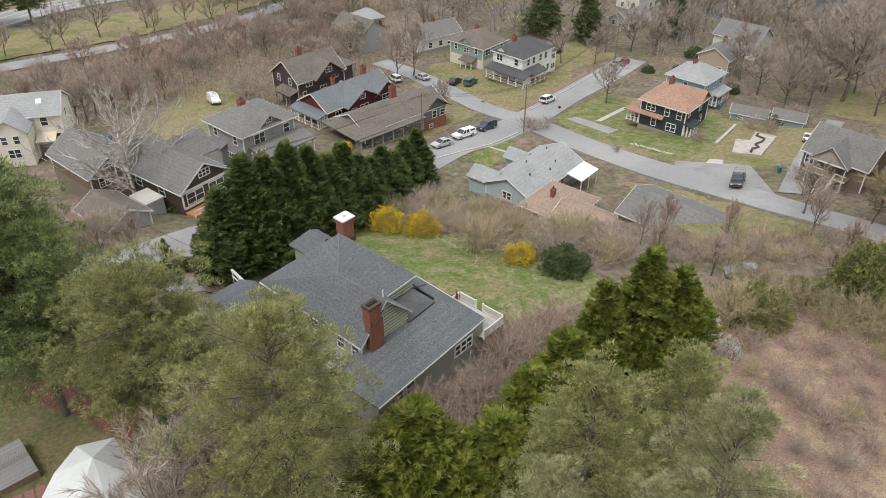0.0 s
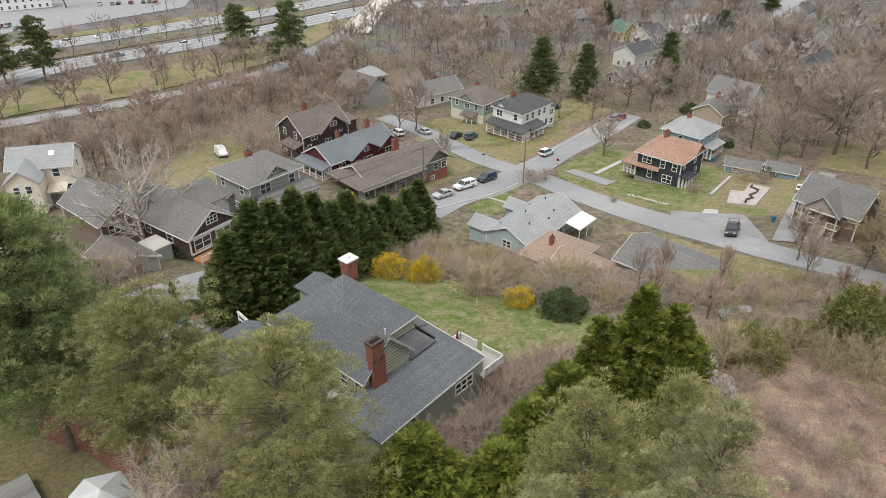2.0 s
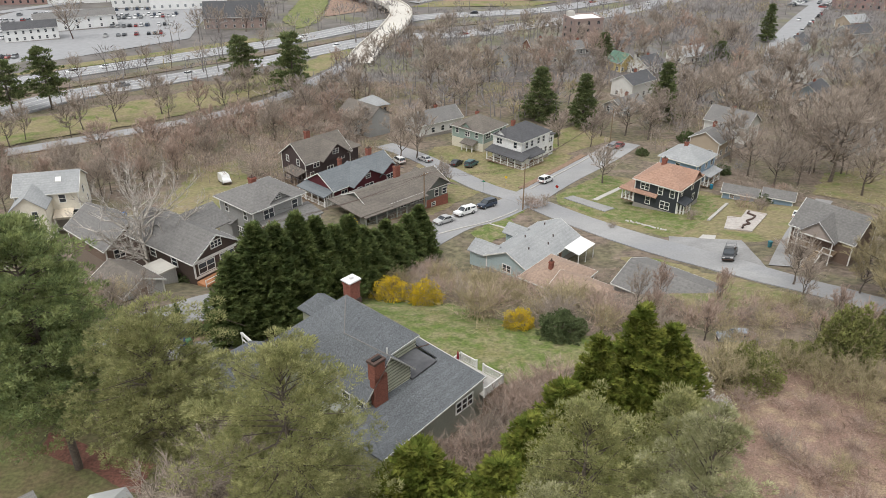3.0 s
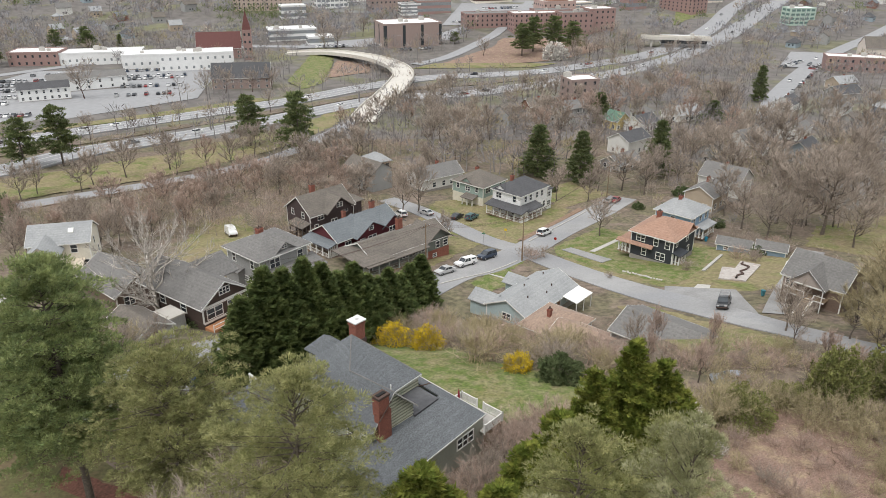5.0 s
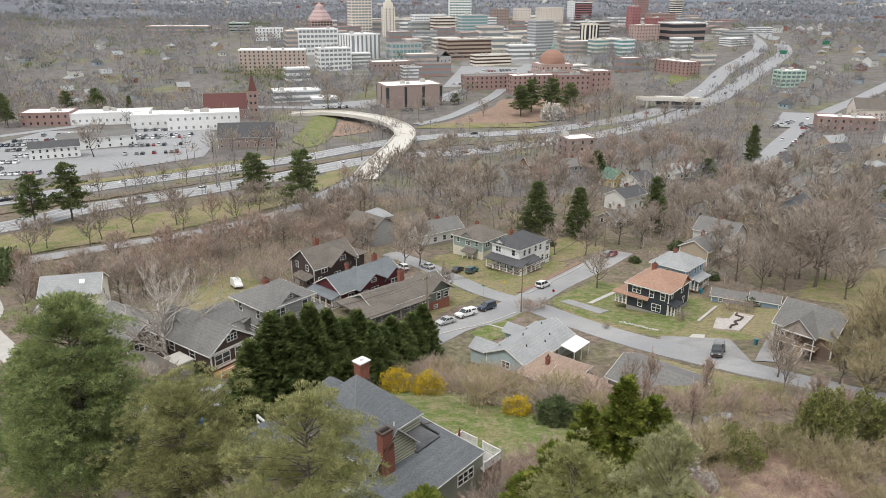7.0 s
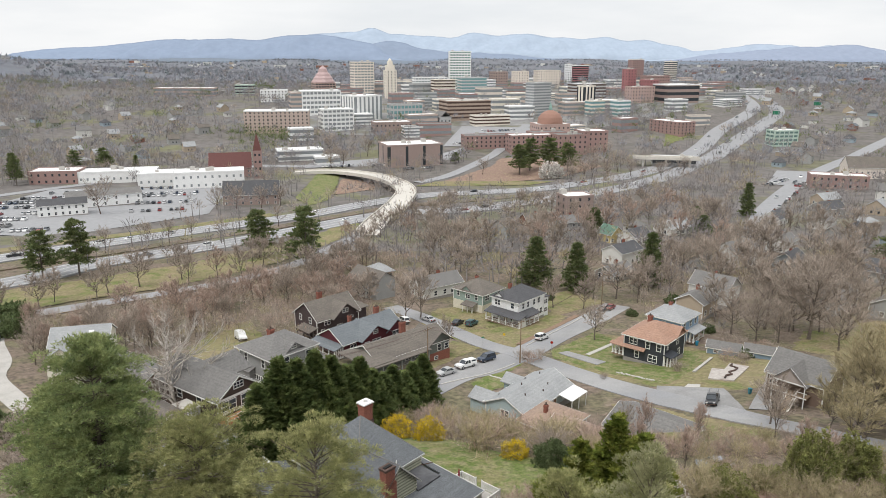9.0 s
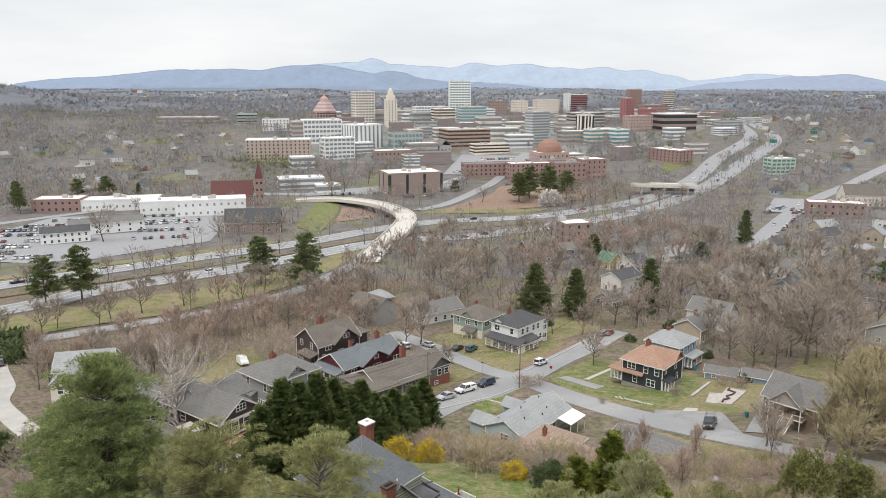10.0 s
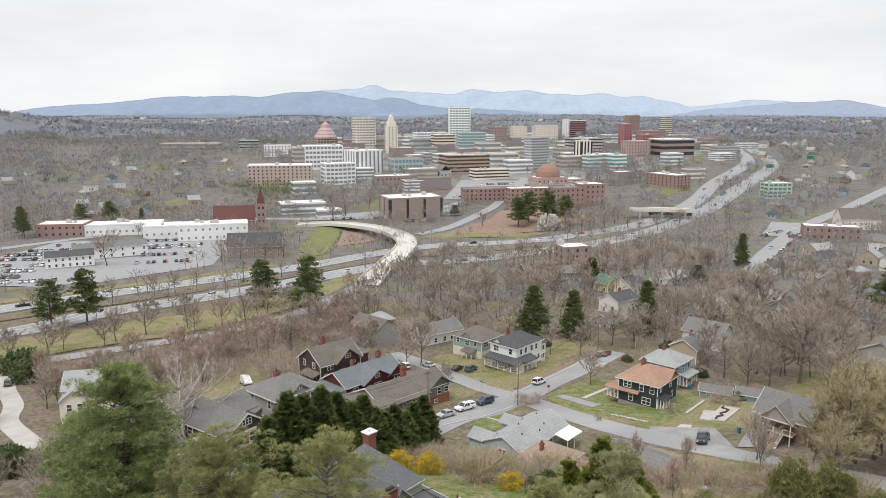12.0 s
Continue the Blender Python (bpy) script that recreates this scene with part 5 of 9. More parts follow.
def near_deck():
    ob = thing("deck", NEAR, "white-railed wooden deck beside the near house", "deck")
    x0, x1, y0, y1, z = 11.6, 14.6, -4.7, 1.0, 21.0
    n = 0
    board = Shape().box(0, x1 - x0, 0, 0.13, z - 0.05, z).mesh("deck_board", M["concrete"])
    for i in range(int((y1 - y0) / 0.14)):
        part("deck_board", board, None, ob).location = (x0, y0 + 0.14 * i, 0)
    part("skirt", Shape().box(x0, x1, y0, y0 + 0.05, 18.4, z - 0.06).box(x1 - 0.05, x1, y0 + 0.05, y1, 18.4, z - 0.06), M["wood"], ob)
    for a, b in (((x1, y0), (x1, -2.1)), ((x0, y0), (x1, y0)), ((x1, -1.2), (x1, y1)), ((x0 + 1.4, y1), (x1, y1))):
        s = Shape()
        xa, xb, ya, yb = min(a[0], b[0]), max(a[0], b[0]), min(a[1], b[1]), max(a[1], b[1])
        s.box(xa - 0.05, xb + 0.05, ya - 0.05, yb + 0.05, z + 0.95, z + 1.05).box(xa - 0.03, xb + 0.03, ya - 0.03, yb + 0.03, z + 0.1, z + 0.18)
        L = max(xb - xa, yb - ya)
        for i in range(int(L / 0.13) + 1):
            u = min(1.0, i * 0.13 / L)
            px, py = xa + (xb - xa) * u, ya + (yb - ya) * u
            s.box(px - 0.03, px + 0.03, py - 0.03, py + 0.03, z + 0.15, z + 0.98)
        part("railing", s, M["trim"], ob, "white balustrade")
        for px, py in (a, b):
            part("post", Shape().box(px - 0.07, px + 0.07, py - 0.07, py + 0.07, z - 0.1, z + 1.15), M["trim"], ob)
    u = thing("parasol", NEAR @ pose(13.4, 0.4, 21.0), "closed dark red parasol on the deck", "parasol")
    part("pole", Shape().tube((0, 0, 0), (0, 0, 2.3), 0.03, 0.03, 8).lathe([(0.28, 0), (0.28, 0.08), (0.05, 0.14)], 12), M["soot"], u)
    part("canopy", Shape().lathe([(0.08, 0.9), (0.15, 1.2), (0.11, 1.7), (0.04, 2.2)], 10), paint("dark_red_cloth", (0.22, 0.025, 0.035)), u)
    c = thing("deck_chair", NEAR @ pose(12.6, -2.6, 21.0), "red cushioned lounge chair on the deck", "chair")
    red = paint("faded_red_cloth", (0.38, 0.10, 0.13))
    part("seat", Shape().box(-0.32, 0.32, -0.9, 0.5, 0.32, 0.42), red, c)
    part("backrest", Shape().slab([(-0.32, 0.5, 0.42), (0.32, 0.5, 0.42), (0.32, 1.0, 0.95), (-0.32, 1.0, 0.95)], 0.1), red, c)
    for x in (-0.28, 0.28):
        for y in (-0.8, 0.4):
            part("leg", Shape().box(x - 0.03, x + 0.03, y - 0.03, y + 0.03, 0, 0.32), M["trim"], c)


near_house()
near_deck()

# ---- trees and shrubs ----
def tri_mesh(name, tris, mats, index=None):
    """A mesh of loose triangles from an array (n, 3, 3)."""
    tris = np.asarray(tris, dtype=np.float32)
    n = len(tris)
    me = bpy.data.meshes.new(name)
    me.vertices.add(n * 3)
    me.vertices.foreach_set("co", tris.reshape(-1))
    me.loops.add(n * 3)
    me.loops.foreach_set("vertex_index", np.arange(n * 3, dtype=np.int32))
    me.polygons.add(n)
    me.polygons.foreach_set("loop_start", np.arange(0, n * 3, 3, dtype=np.int32))
    me.polygons.foreach_set("loop_total", np.full(n, 3, dtype=np.int32))
    for m in mats if isinstance(mats, (list, tuple)) else [mats]:
        me.materials.append(m)
    if index is not None:
        me.polygons.foreach_set("material_index", np.asarray(index, dtype=np.int32))
    me.update(calc_edges=True)
    return me


def unit(v):
    return v / np.maximum(np.linalg.norm(v, axis=-1, keepdims=True), 1e-9)


def blades(rng, pos, direction, length, width, spread, count, face=None):
    """Thin pointed blades fanned round each direction: needles, sprays or leaves. face: the way their flat sides look."""
    n = len(pos)
    p = np.repeat(pos, count, axis=0)
    d = unit(np.repeat(direction, count, axis=0) + rng.normal(0, spread, (n * count, 3)))
    flat = rng.normal(0, 1, (n * count, 3))
    if face is not None:
        flat = np.repeat(unit(face), count, axis=0) + flat * 0.35
    side = unit(np.cross(d, flat))
    ln = (length * rng.uniform(0.6, 1.25, (n * count, 1)))
    wd = (width * rng.uniform(0.7, 1.3, (n * count, 1)))
    return np.stack([p + side * wd * 0.5, p - side * wd * 0.5, p + d * ln], axis=1)


def tapers(a, b, ra, rb):
    """Three-sided tapering shoots between the points a and b, as triangles."""
    d = unit(b - a)
    u = unit(np.cross(d, np.array([0.31, 0.87, 0.38])))
    w = np.cross(d, u)
    ra, rb = np.broadcast_to(ra, (len(a), 1)), np.broadcast_to(rb, (len(a), 1))
    out = []
    for k in range(3):
        e0 = u * math.cos(k * 2.094) + w * math.sin(k * 2.094)
        e1 = u * math.cos(k * 2.094 + 2.094) + w * math.sin(k * 2.094 + 2.094)
        out += [np.stack([a + e0 * ra, a + e1 * ra, b + e1 * rb], 1), np.stack([a + e0 * ra, b + e1 * rb, b + e0 * rb], 1)]
    return np.concatenate(out)


def bare_tree_meshes(seed, height, bark, twig, spread=0.36, limbs=15, subs=10, twigs=11, twig_len=0.95, twig_w=0.03, fork=0.22, rise=0.25, crook=0.012, girth=0.017, plain=False):
    """A leafless tree: a trunk that dissolves into ascending limbs, shoots along each limb, and a haze of fine twigs."""
    rng = np.random.default_rng(seed)
    H, R, r0 = height, spread * height, height * girth
    stem = [Vector((0, 0, -0.4))]
    for i in range(1, 7):
        stem.append(Vector((rng.normal(0, 0.012 * H) + stem[-1].x, rng.normal(0, 0.012 * H) + stem[-1].y, H * 0.72 * i / 6)))
    trunk = Shape()
    for i in range(6):
        trunk.tube(stem[i], stem[i + 1], r0 * (1.25 if i == 0 else 1 - 0.15 * i), r0 * (1 - 0.15 * (i + 1)), 6, False)
    sp, sd, sl, sr = [], [], [], []
    for i in range(limbs):
        v = i / (limbs - 1)
        u = (fork + (0.66 - fork) * v) / 0.72
        k = min(5, int(u * 6))
        p0 = stem[k].lerp(stem[k + 1], u * 6 - k)
        a = i * 2.4 + rng.normal(0, 0.35)
        phi = rise + 1.0 * v + rng.normal(0, 0.16)
        tip = Vector((R * math.cos(phi) * math.cos(a), R * math.cos(phi) * math.sin(a), H * 0.56 + H * 0.44 * math.sin(phi))) * rng.uniform(0.82, 1.05)
        mid = p0.lerp(tip, 0.45) + Vector((math.cos(a), math.sin(a), 0)) * R * rng.uniform(0.02, 0.2)
        n, r = 6, r0 * rng.uniform(0.34, 0.5) * (1.1 - 0.5 * v)
        pts = []
        for j in range(n + 1):
            w = j / n
            q = p0 * (1 - w) ** 2 + mid * 2 * w * (1 - w) + tip * w * w
            pts.append(q + Vector(rng.normal(0, crook * H * (w > 0), 3)))
        for j in range(n):
            trunk.tube(pts[j], pts[j + 1], r * (1 - 0.86 * j / n), r * (1 - 0.86 * (j + 1) / n), 3 if plain else 4, False)
        for j in range(subs):
            w = rng.uniform(0.18, 1.0)
            m = min(n - 1, int(w * n))
            t = (pts[m + 1] - pts[m]).normalized()
            d = t * 0.75 + Vector(rng.normal(0, 0.42, 3)) + Vector((0, 0, 0.22))
            sp.append(pts[m].lerp(pts[m + 1], w * n - m))
            sd.append(d.normalized())
            sl.append(H * 0.17 * (1.3 - 0.7 * w) * rng.uniform(0.6, 1.2))
            sr.append(r * (1 - 0.8 * w) * 0.5 + 0.008)
    sp, sd, sl, sr = np.array(sp), np.array(sd), np.array(sl)[:, None], np.array(sr)[:, None]
    b = sp + sd * sl * 0.5
    d2 = unit(sd + rng.normal(0, 0.22, sd.shape) + (0, 0, 0.15))
    c = b + d2 * sl * 0.5
    tris = [tapers(sp, c, sr, sr * 0.2)] if plain else [tapers(sp, b, sr, sr * 0.6), tapers(b, c, sr * 0.6, sr * 0.2)]
    w = rng.uniform(0.15, 1.0, (len(sp), twigs, 1))
    pos = (sp[:, None] + (c - sp)[:, None] * w).reshape(-1, 3)
    tris.append(blades(rng, pos, np.repeat(d2 + (0, 0, 0.2), twigs, axis=0), twig_len, twig_w, 0.42, 1))
    return trunk.mesh("trunk", bark, True), tri_mesh("crown", np.concatenate(tris), twig)


def shrub_mesh(seed, height, spread, mat, stems=60, twigs=15, width=0.03):
    """Many arching stems from one foot, each with a fan of fine twigs."""
    rng = np.random.default_rng(seed)
    base = rng.normal(0, spread * 0.16, (stems, 3)) * (1, 1, 0)
    lean = rng.normal(0, spread * 0.3, (stems, 2))
    hgt = height * rng.uniform(0.6, 1.0, stems) * np.exp(-(np.linalg.norm(lean, axis=1) / spread) ** 2 * 1.2)
    tip = base + np.stack([lean[:, 0], lean[:, 1], hgt], 1)
    knee = base + (tip - base) * (0.35, 0.35, 0.6)
    side = unit(np.cross(unit(tip - base), rng.normal(0, 1, tip.shape))) * width * 1.2
    tr = [np.stack([base - side, base + side, knee + side * 0.4], 1), np.stack([knee - side * 0.8, knee + side * 0.8, tip], 1)]
    for u in (0.2, 0.45, 0.7, 0.95):
        p = knee + (tip - knee) * u + rng.normal(0, 0.05, base.shape)
        tr.append(blades(rng, p, unit(tip - knee + (0, 0, 0.3)), height * 0.24, width, 0.5, max(2, twigs // 3)))
    return tri_mesh("crown", np.concatenate(tr), mat)


def pine_meshes(seed, height, radius, leaf, low=0.2, limbs=110, clump=0.7, per=50, needle=0.26, width=0.05, shape=0.75, rise=0.12, flat=0.5, gap=0.0, reach=1.5):
    """A trunk with limbs all round, each carrying domed plumes of needles towards its end. shape near 1: a rounded crown; near 0: a cone."""
    rng = np.random.default_rng(seed)
    trunk = Shape().tube((0, 0, -0.5), (0, 0, height * 0.55), height * 0.016, height * 0.01, 8, False).tube((0, 0, height * 0.55), (0, 0, height * 0.97), height * 0.01, 0.02, 6, False)
    frame_of = Shape()
    ctr, size, way = [], [], []
    for i in range(limbs):
        v = min(0.985, max(0.0, (i + rng.uniform(-0.8, 0.8)) / limbs))
        ball = math.sqrt(max(0.02, 1 - ((v - 0.42) / 0.6) ** 2))
        prof = shape * ball + (1 - shape) * (1.05 - v)
        a = i * 2.39996 + rng.normal(0, 0.3)
        L = radius * prof * rng.uniform(0.62, 1.12) + 0.25
        el = rise + rng.normal(0, 0.12) + 1.0 * max(0.0, v - 0.75) / 0.25
        d = np.array([math.cos(a) * math.cos(el), math.sin(a) * math.cos(el), math.sin(el)])
        p0 = np.array([0, 0, (low + (0.975 - low) * v) * height])
        end = p0 + d * L + (0, 0, 0.1 * L)
        frame_of.tube(p0, end, 0.02 + L * 0.012, 0.012, 3, False)
        if rng.random() < gap:
            continue
        n = 2 + int(L * reach)
        for c in range(n):
            s = 1.0 - 0.7 * (c / n) ** 1.4
            off = rng.normal(0, 1, 3) * (0.19, 0.19, 0.05) * (L * s + 0.3)
            ctr.append(p0 + (end - p0) * s + off)
            size.append(clump * rng.uniform(0.65, 1.25))
            way.append(d)
    ctr, size, way = np.repeat(np.array(ctr), per, axis=0), np.repeat(np.array(size), per)[:, None], np.repeat(np.array(way), per, axis=0)
    out = rng.normal(0, 1, ctr.shape)
    out[:, 2] = np.abs(out[:, 2]) - 0.25
    out = unit(out)
    pos = ctr + out * size * rng.uniform(0.5, 1.0, size.shape) * (1, 1, flat)
    tris = blades(rng, pos, out + way * 0.45 + (0, 0, 0.35), needle, width, 0.3, 1, out + (0, 0, 0.5))
    return trunk.mesh("trunk", M["bark"], True), frame_of.mesh("limb_frame", M["bark"]), tri_mesh("crown", tris, leaf)


def cypress_mesh(seed, height, radius, leaf, sprays=420, per=26, size=0.9, blade=0.3, width=0.11, low=0.02, tilt=0.55, point=0.85, full=0.35):
    """A cone of overlapping flat sprays that rise outwards in tiers, with an uneven outline and dark gaps between."""
    rng = np.random.default_rng(seed)
    u = low + (1 - low) * rng.random(sprays) ** 1.25
    a = rng.uniform(0, 6.283, sprays)
    lobes = 1 + 0.14 * np.sin(a * 3 + u * 11 + seed) + 0.07 * np.sin(a * 7 - u * 23)
    prof = np.minimum(1, ((1.02 - u) / (1 - full))) ** point * np.minimum(1, 0.72 + u * 2.0)
    rr = radius * prof * lobes * rng.uniform(0.62, 1.0, sprays)
    up = tilt + 1.6 * np.clip(u - 0.8, 0, 1) + rng.normal(0, 0.15, sprays)
    axis = unit(np.stack([np.cos(a), np.sin(a), up], 1))
    root = np.stack([rr * np.cos(a), rr * np.sin(a), u * height], 1) - axis * size * 0.5
    across = unit(np.cross(axis, np.array([0, 0, 1.0]))) * np.cos(rng.normal(0, 0.5, sprays))[:, None] + np.array([0, 0, 1.0]) * np.sin(rng.normal(0, 0.4, sprays))[:, None]
    top = unit(np.cross(across, axis))
    top *= np.sign(top[:, 2:3] + 1e-6)
    k = np.repeat(np.arange(sprays), per)
    t = rng.random((len(k), 1)) ** 0.8
    sg = rng.choice([-1.0, 1.0], (len(k), 1))
    big = (size * (0.55 + 0.5 * prof))[k][:, None]
    pos = root[k] + axis[k] * big * t * 1.15 + across[k] * sg * big * 0.42 * (1.1 - t) * rng.random((len(k), 1)) + top[k] * rng.normal(0.0, 0.07, (len(k), 1)) * big
    d = axis[k] * 0.8 + across[k] * sg * 0.55 + (0, 0, 0.1)
    tris = blades(rng, pos, d, blade, width, 0.25, 1, top[k] + axis[k] * 0.5)
    core = Shape().lathe([(radius * 0.45, 0.1), (radius * 0.6, height * 0.15), (radius * 0.45, height * 0.5), (0.03, height * 0.9)], 8)
    ct = []
    for f in core.f[:-1]:
        q = [core.v[i] for i in f]
        ct += [(q[0], q[1], q[2]), (q[0], q[2], q[3])]
    return tri_mesh("crown", np.concatenate([tris, np.array(ct, dtype=np.float32)]), leaf)


def bush_mesh(seed, height, radius, leaf, count=2200, size=0.16, per=4, flat=0.8):
    """A rounded evergreen or flowering bush of many small leaves."""
    rng = np.random.default_rng(seed)
    d = unit(rng.normal(0, 1, (count, 3)))
    d[:, 2] = np.abs(d[:, 2])
    lob = 1 + 0.16 * np.sin(d[:, 0] * 7 + seed) * np.sin(d[:, 1] * 6) + 0.12 * np.sin(d[:, 2] * 9 + d[:, 0] * 5) + 0.1 * np.sin(d[:, 0] * 15 + d[:, 2] * 13) * np.sin(d[:, 1] * 14)
    k = (1 - 0.35 * rng.random(count) ** 1.5) * lob
    pos = d * k[:, None] * (radius, radius, height)
    return tri_mesh("leaves", blades(rng, pos, unit(d + (0, 0, 0.4)), size * 1.5, size, 0.5, per, d + (0, 0, 0.4)), leaf)


def plant(name, parts, m, label, category, group=""):
    ob = thing(name, m, label, category, group)
    for pn, me in parts:
        part(pn, me, None, ob)
    return ob


def at(x, y, rz=0.0, s=1.0, sz=None, dz=0.0):
    return Matrix.LocRotScale((x, y, ground_z(x, y) + dz), Euler((0, 0, radians(rz))), (s, s, sz or s))


def foreground_trees():
    names = ("trunk", "limb_frame", "crown")
    dark, olive, silver = M["dark_pine"], M["pine"], M["silver_pine"]
    for i, (x, y, top, r, leaf, low, limbs, clump, per, needle, wd, shape, gap, rise, lab) in enumerate((
            (-31.0, 66.5, 45.2, 6.2, dark, 0.26, 150, 0.85, 140, 0.26, 0.10, 0.62, 0.02, 0.10, "tall dark green pine with a broad dense crown"),
            (-20.5, 62.0, 39.6, 5.5, olive, 0.36, 125, 0.72, 140, 0.22, 0.075, 0.9, 0.08, 0.16, "olive-green pine with a rounded open crown"),
            (-9.0, 52.6, 44.6, 4.9, olive, 0.22, 150, 0.66, 160, 0.19, 0.058, 0.95, 0.08, 0.10, "yellowish-green pine with thinning lower limbs"),
            (11.2, 42.5, 48.8, 3.4, silver, 0.25, 140, 0.44, 170, 0.15, 0.044, 0.8, 0.02, 0.25, "silvery grey-green pine with long needles"),
            (8.2, 51.0, 42.0, 3.9, olive, 0.22, 110, 0.6, 120, 0.2, 0.06, 0.85, 0.1, 0.2, "olive pine behind the silvery one"),
            (14.8, 55.0, 39.5, 3.4, olive, 0.2, 95, 0.6, 110, 0.21, 0.064, 0.6, 0.12, 0.2, "slim dark olive-green pine"),
            (-38.0, 72.0, 38.0, 4.6, dark, 0.12, 95, 0.9, 100, 0.3, 0.115, 0.5, 0.04, 0.1, "dark green pine at the edge of the lawn"),
            (5.0, 45.5, 41.5, 2.7, silver, 0.3, 80, 0.42, 130, 0.15, 0.045, 0.75, 0.05, 0.25, "young silvery grey pine"))):
        z0 = ground_z(x, y)
        me = pine_meshes(211 + i, top - z0, r, leaf, low, limbs, clump, per, needle, wd, shape, rise, 0.5 if leaf is not silver else 0.8, gap, 1.2)
        plant("pine_tree", zip(names, me), pose(x, y, z0), lab, "tree", "foreground pines")
    e = cypress_mesh(21, 15, 3.3, M["arbor"], 640, 40, 1.35, 0.42, 0.17, 0.03, 0.35, 0.7, 0.3)
    f = cypress_mesh(22, 13, 3.4, M["arbor"], 640, 40, 1.35, 0.42, 0.17, 0.03, 0.3, 0.62, 0.4)
    tr = Shape().tube((0, 0, -0.3), (0, 0, 11), 0.2, 0.03, 7, False).mesh("trunk", M["bark"])
    for me, hh, x, y, top, s in ((e, 15, 16.0, 68.3, 37.8, 1.0), (f, 13, 19.0, 69.2, 35.2, 0.95), (e, 15, 12.2, 66.0, 36.6, 0.85), (f, 13, 9.0, 62.0, 35.2, 0.95), (e, 15, 6.2, 59.5, 34.4, 0.9), (f, 13, 4.0, 56.0, 33.6, 0.95), (f, 13, -1.4, 53.9, 36.8, 1.15), (e, 15, 1.6, 52.6, 34.0, 0.8)):
        z0 = ground_z(x, y)
        m = Matrix.LocRotScale((x, y, z0), Euler((0, 0, radians(x * 40))), (s, s, (top - z0) / hh))
        plant("cypress_tree", (("trunk", tr), ("crown", me)), m, "bright green cypress with layered feathery sprays", "tree", "bright cypresses")


def hedge_trees():
    kinds = [cypress_mesh(31 + i, 12, 2.7, M["cypress"], 700, 38, 1.3, 0.42, 0.16, 0.02, 0.5, 0.74, 0.14) for i in range(3)]
    tr = Shape().tube((0, 0, -0.3), (0, 0, 9), 0.18, 0.03, 7, False).mesh("trunk", M["bark"])
    row = ((-22.6, 88.9, 29.4, 1.05), (-20.6, 91.6, 31.0, 1.15), (-19.0, 94.2, 31.2, 1.15), (-17.2, 97.6, 29.6, 1.1), (-15.6, 101.2, 27.6, 1.1), (-14.0, 105, 25.6, 1.1), (-12.6, 109, 23.4, 1.1), (-11.2, 113.2, 20.8, 1.1), (-10.0, 117.6, 18.2, 1.05), (-8.6, 122, 16.4, 1.05), (-7.2, 126.4, 15.0, 1.05), (-5.6, 131, 13.8, 1.0), (-3.8, 135, 13.2, 1.0))
    for i, (x, y, top, s) in enumerate(row):
        z0 = ground_z(x, y)
        top += 1.6 + 0.9 * math.sin(i * 2.3)
        m = Matrix.LocRotScale((x, y, z0), Euler((0, 0, i * 1.7)), (s * 1.14, s * 1.14, (top - z0) / 12))
        plant("hedge_cypress", (("trunk", tr), ("crown", kinds[i % 3])), m, "dark green cypress in a tall close-grown screen", "tree", "cypress screen")


BARE = []


def bare_kinds():
    for i in range(4):
        BARE.append(bare_tree_meshes(50 + i, 12, M["bark"], M["twigs"], 0.38 + 0.04 * (i % 2), 18, 12, 18, 1.0, 0.038))
    for i in range(2):
        BARE.append(bare_tree_meshes(60 + i, 11, M["bark"], M["red_twigs"], 0.32, 18, 12, 18, 1.0, 0.038, 0.12, 0.45))
    for i in range(2):
        BARE.append(bare_tree_meshes(70 + i, 11, M["bark"], M["olive_twigs"], 0.38, 18, 12, 18, 0.9, 0.038))


def thin_kinds():
    """Sparser trees for the distance."""
    for i, k in enumerate(("twigs", "twigs", "twigs", "twigs", "red_twigs", "red_twigs", "olive_twigs", "olive_twigs")):
        BARE.append(bare_tree_meshes(150 + i, 12, M["bark"], M[k], 0.36 + 0.03 * (i % 3), 13, 9, 17, 1.3, 0.07, plain=True))


SLOPE_HOUSES = (
    ("pale grey house with dark hipped roof up the slope", (-6, 224), 35, 15, 8, -4.6, 4.2, "shingle_grey", "far_white_wall", 2.6, "x"),
    ("beige house behind the blue one", (72.5, 201), 47, 10, 8, -2.4, 5.0, "shingle_grey", "far_tan_wall", 2.2, "x"),
    ("white two-storey house with dark grey roof", (67.4, 274), 40, 13, 9, -8.6, 6.0, "shingle_dark", "far_white_wall", 2.4, "x"),
    ("low house under a wide grey roof", (59.2, 251), 40, 12, 8, -7.2, 3.0, "shingle_grey", "far_grey_wall", 2.4, "x"),
    ("house with a pale grey roof among bare trees", (106, 339), 30, 15, 11, -12.4, 4.0, "shingle_pale", "far_white_wall", 2.8, "x"),
    ("small yellow-gabled house with green roof", (74, 321), 35, 8, 8, -11.4, 4.6, "shingle_green", "far_yellow_wall", 3.2, "y"),
    ("dark-roofed house beside a spruce", (83, 315), 40, 12, 9, -11.2, 4.6, "shingle_dark", "far_white_wall", 2.8, "x"),
)
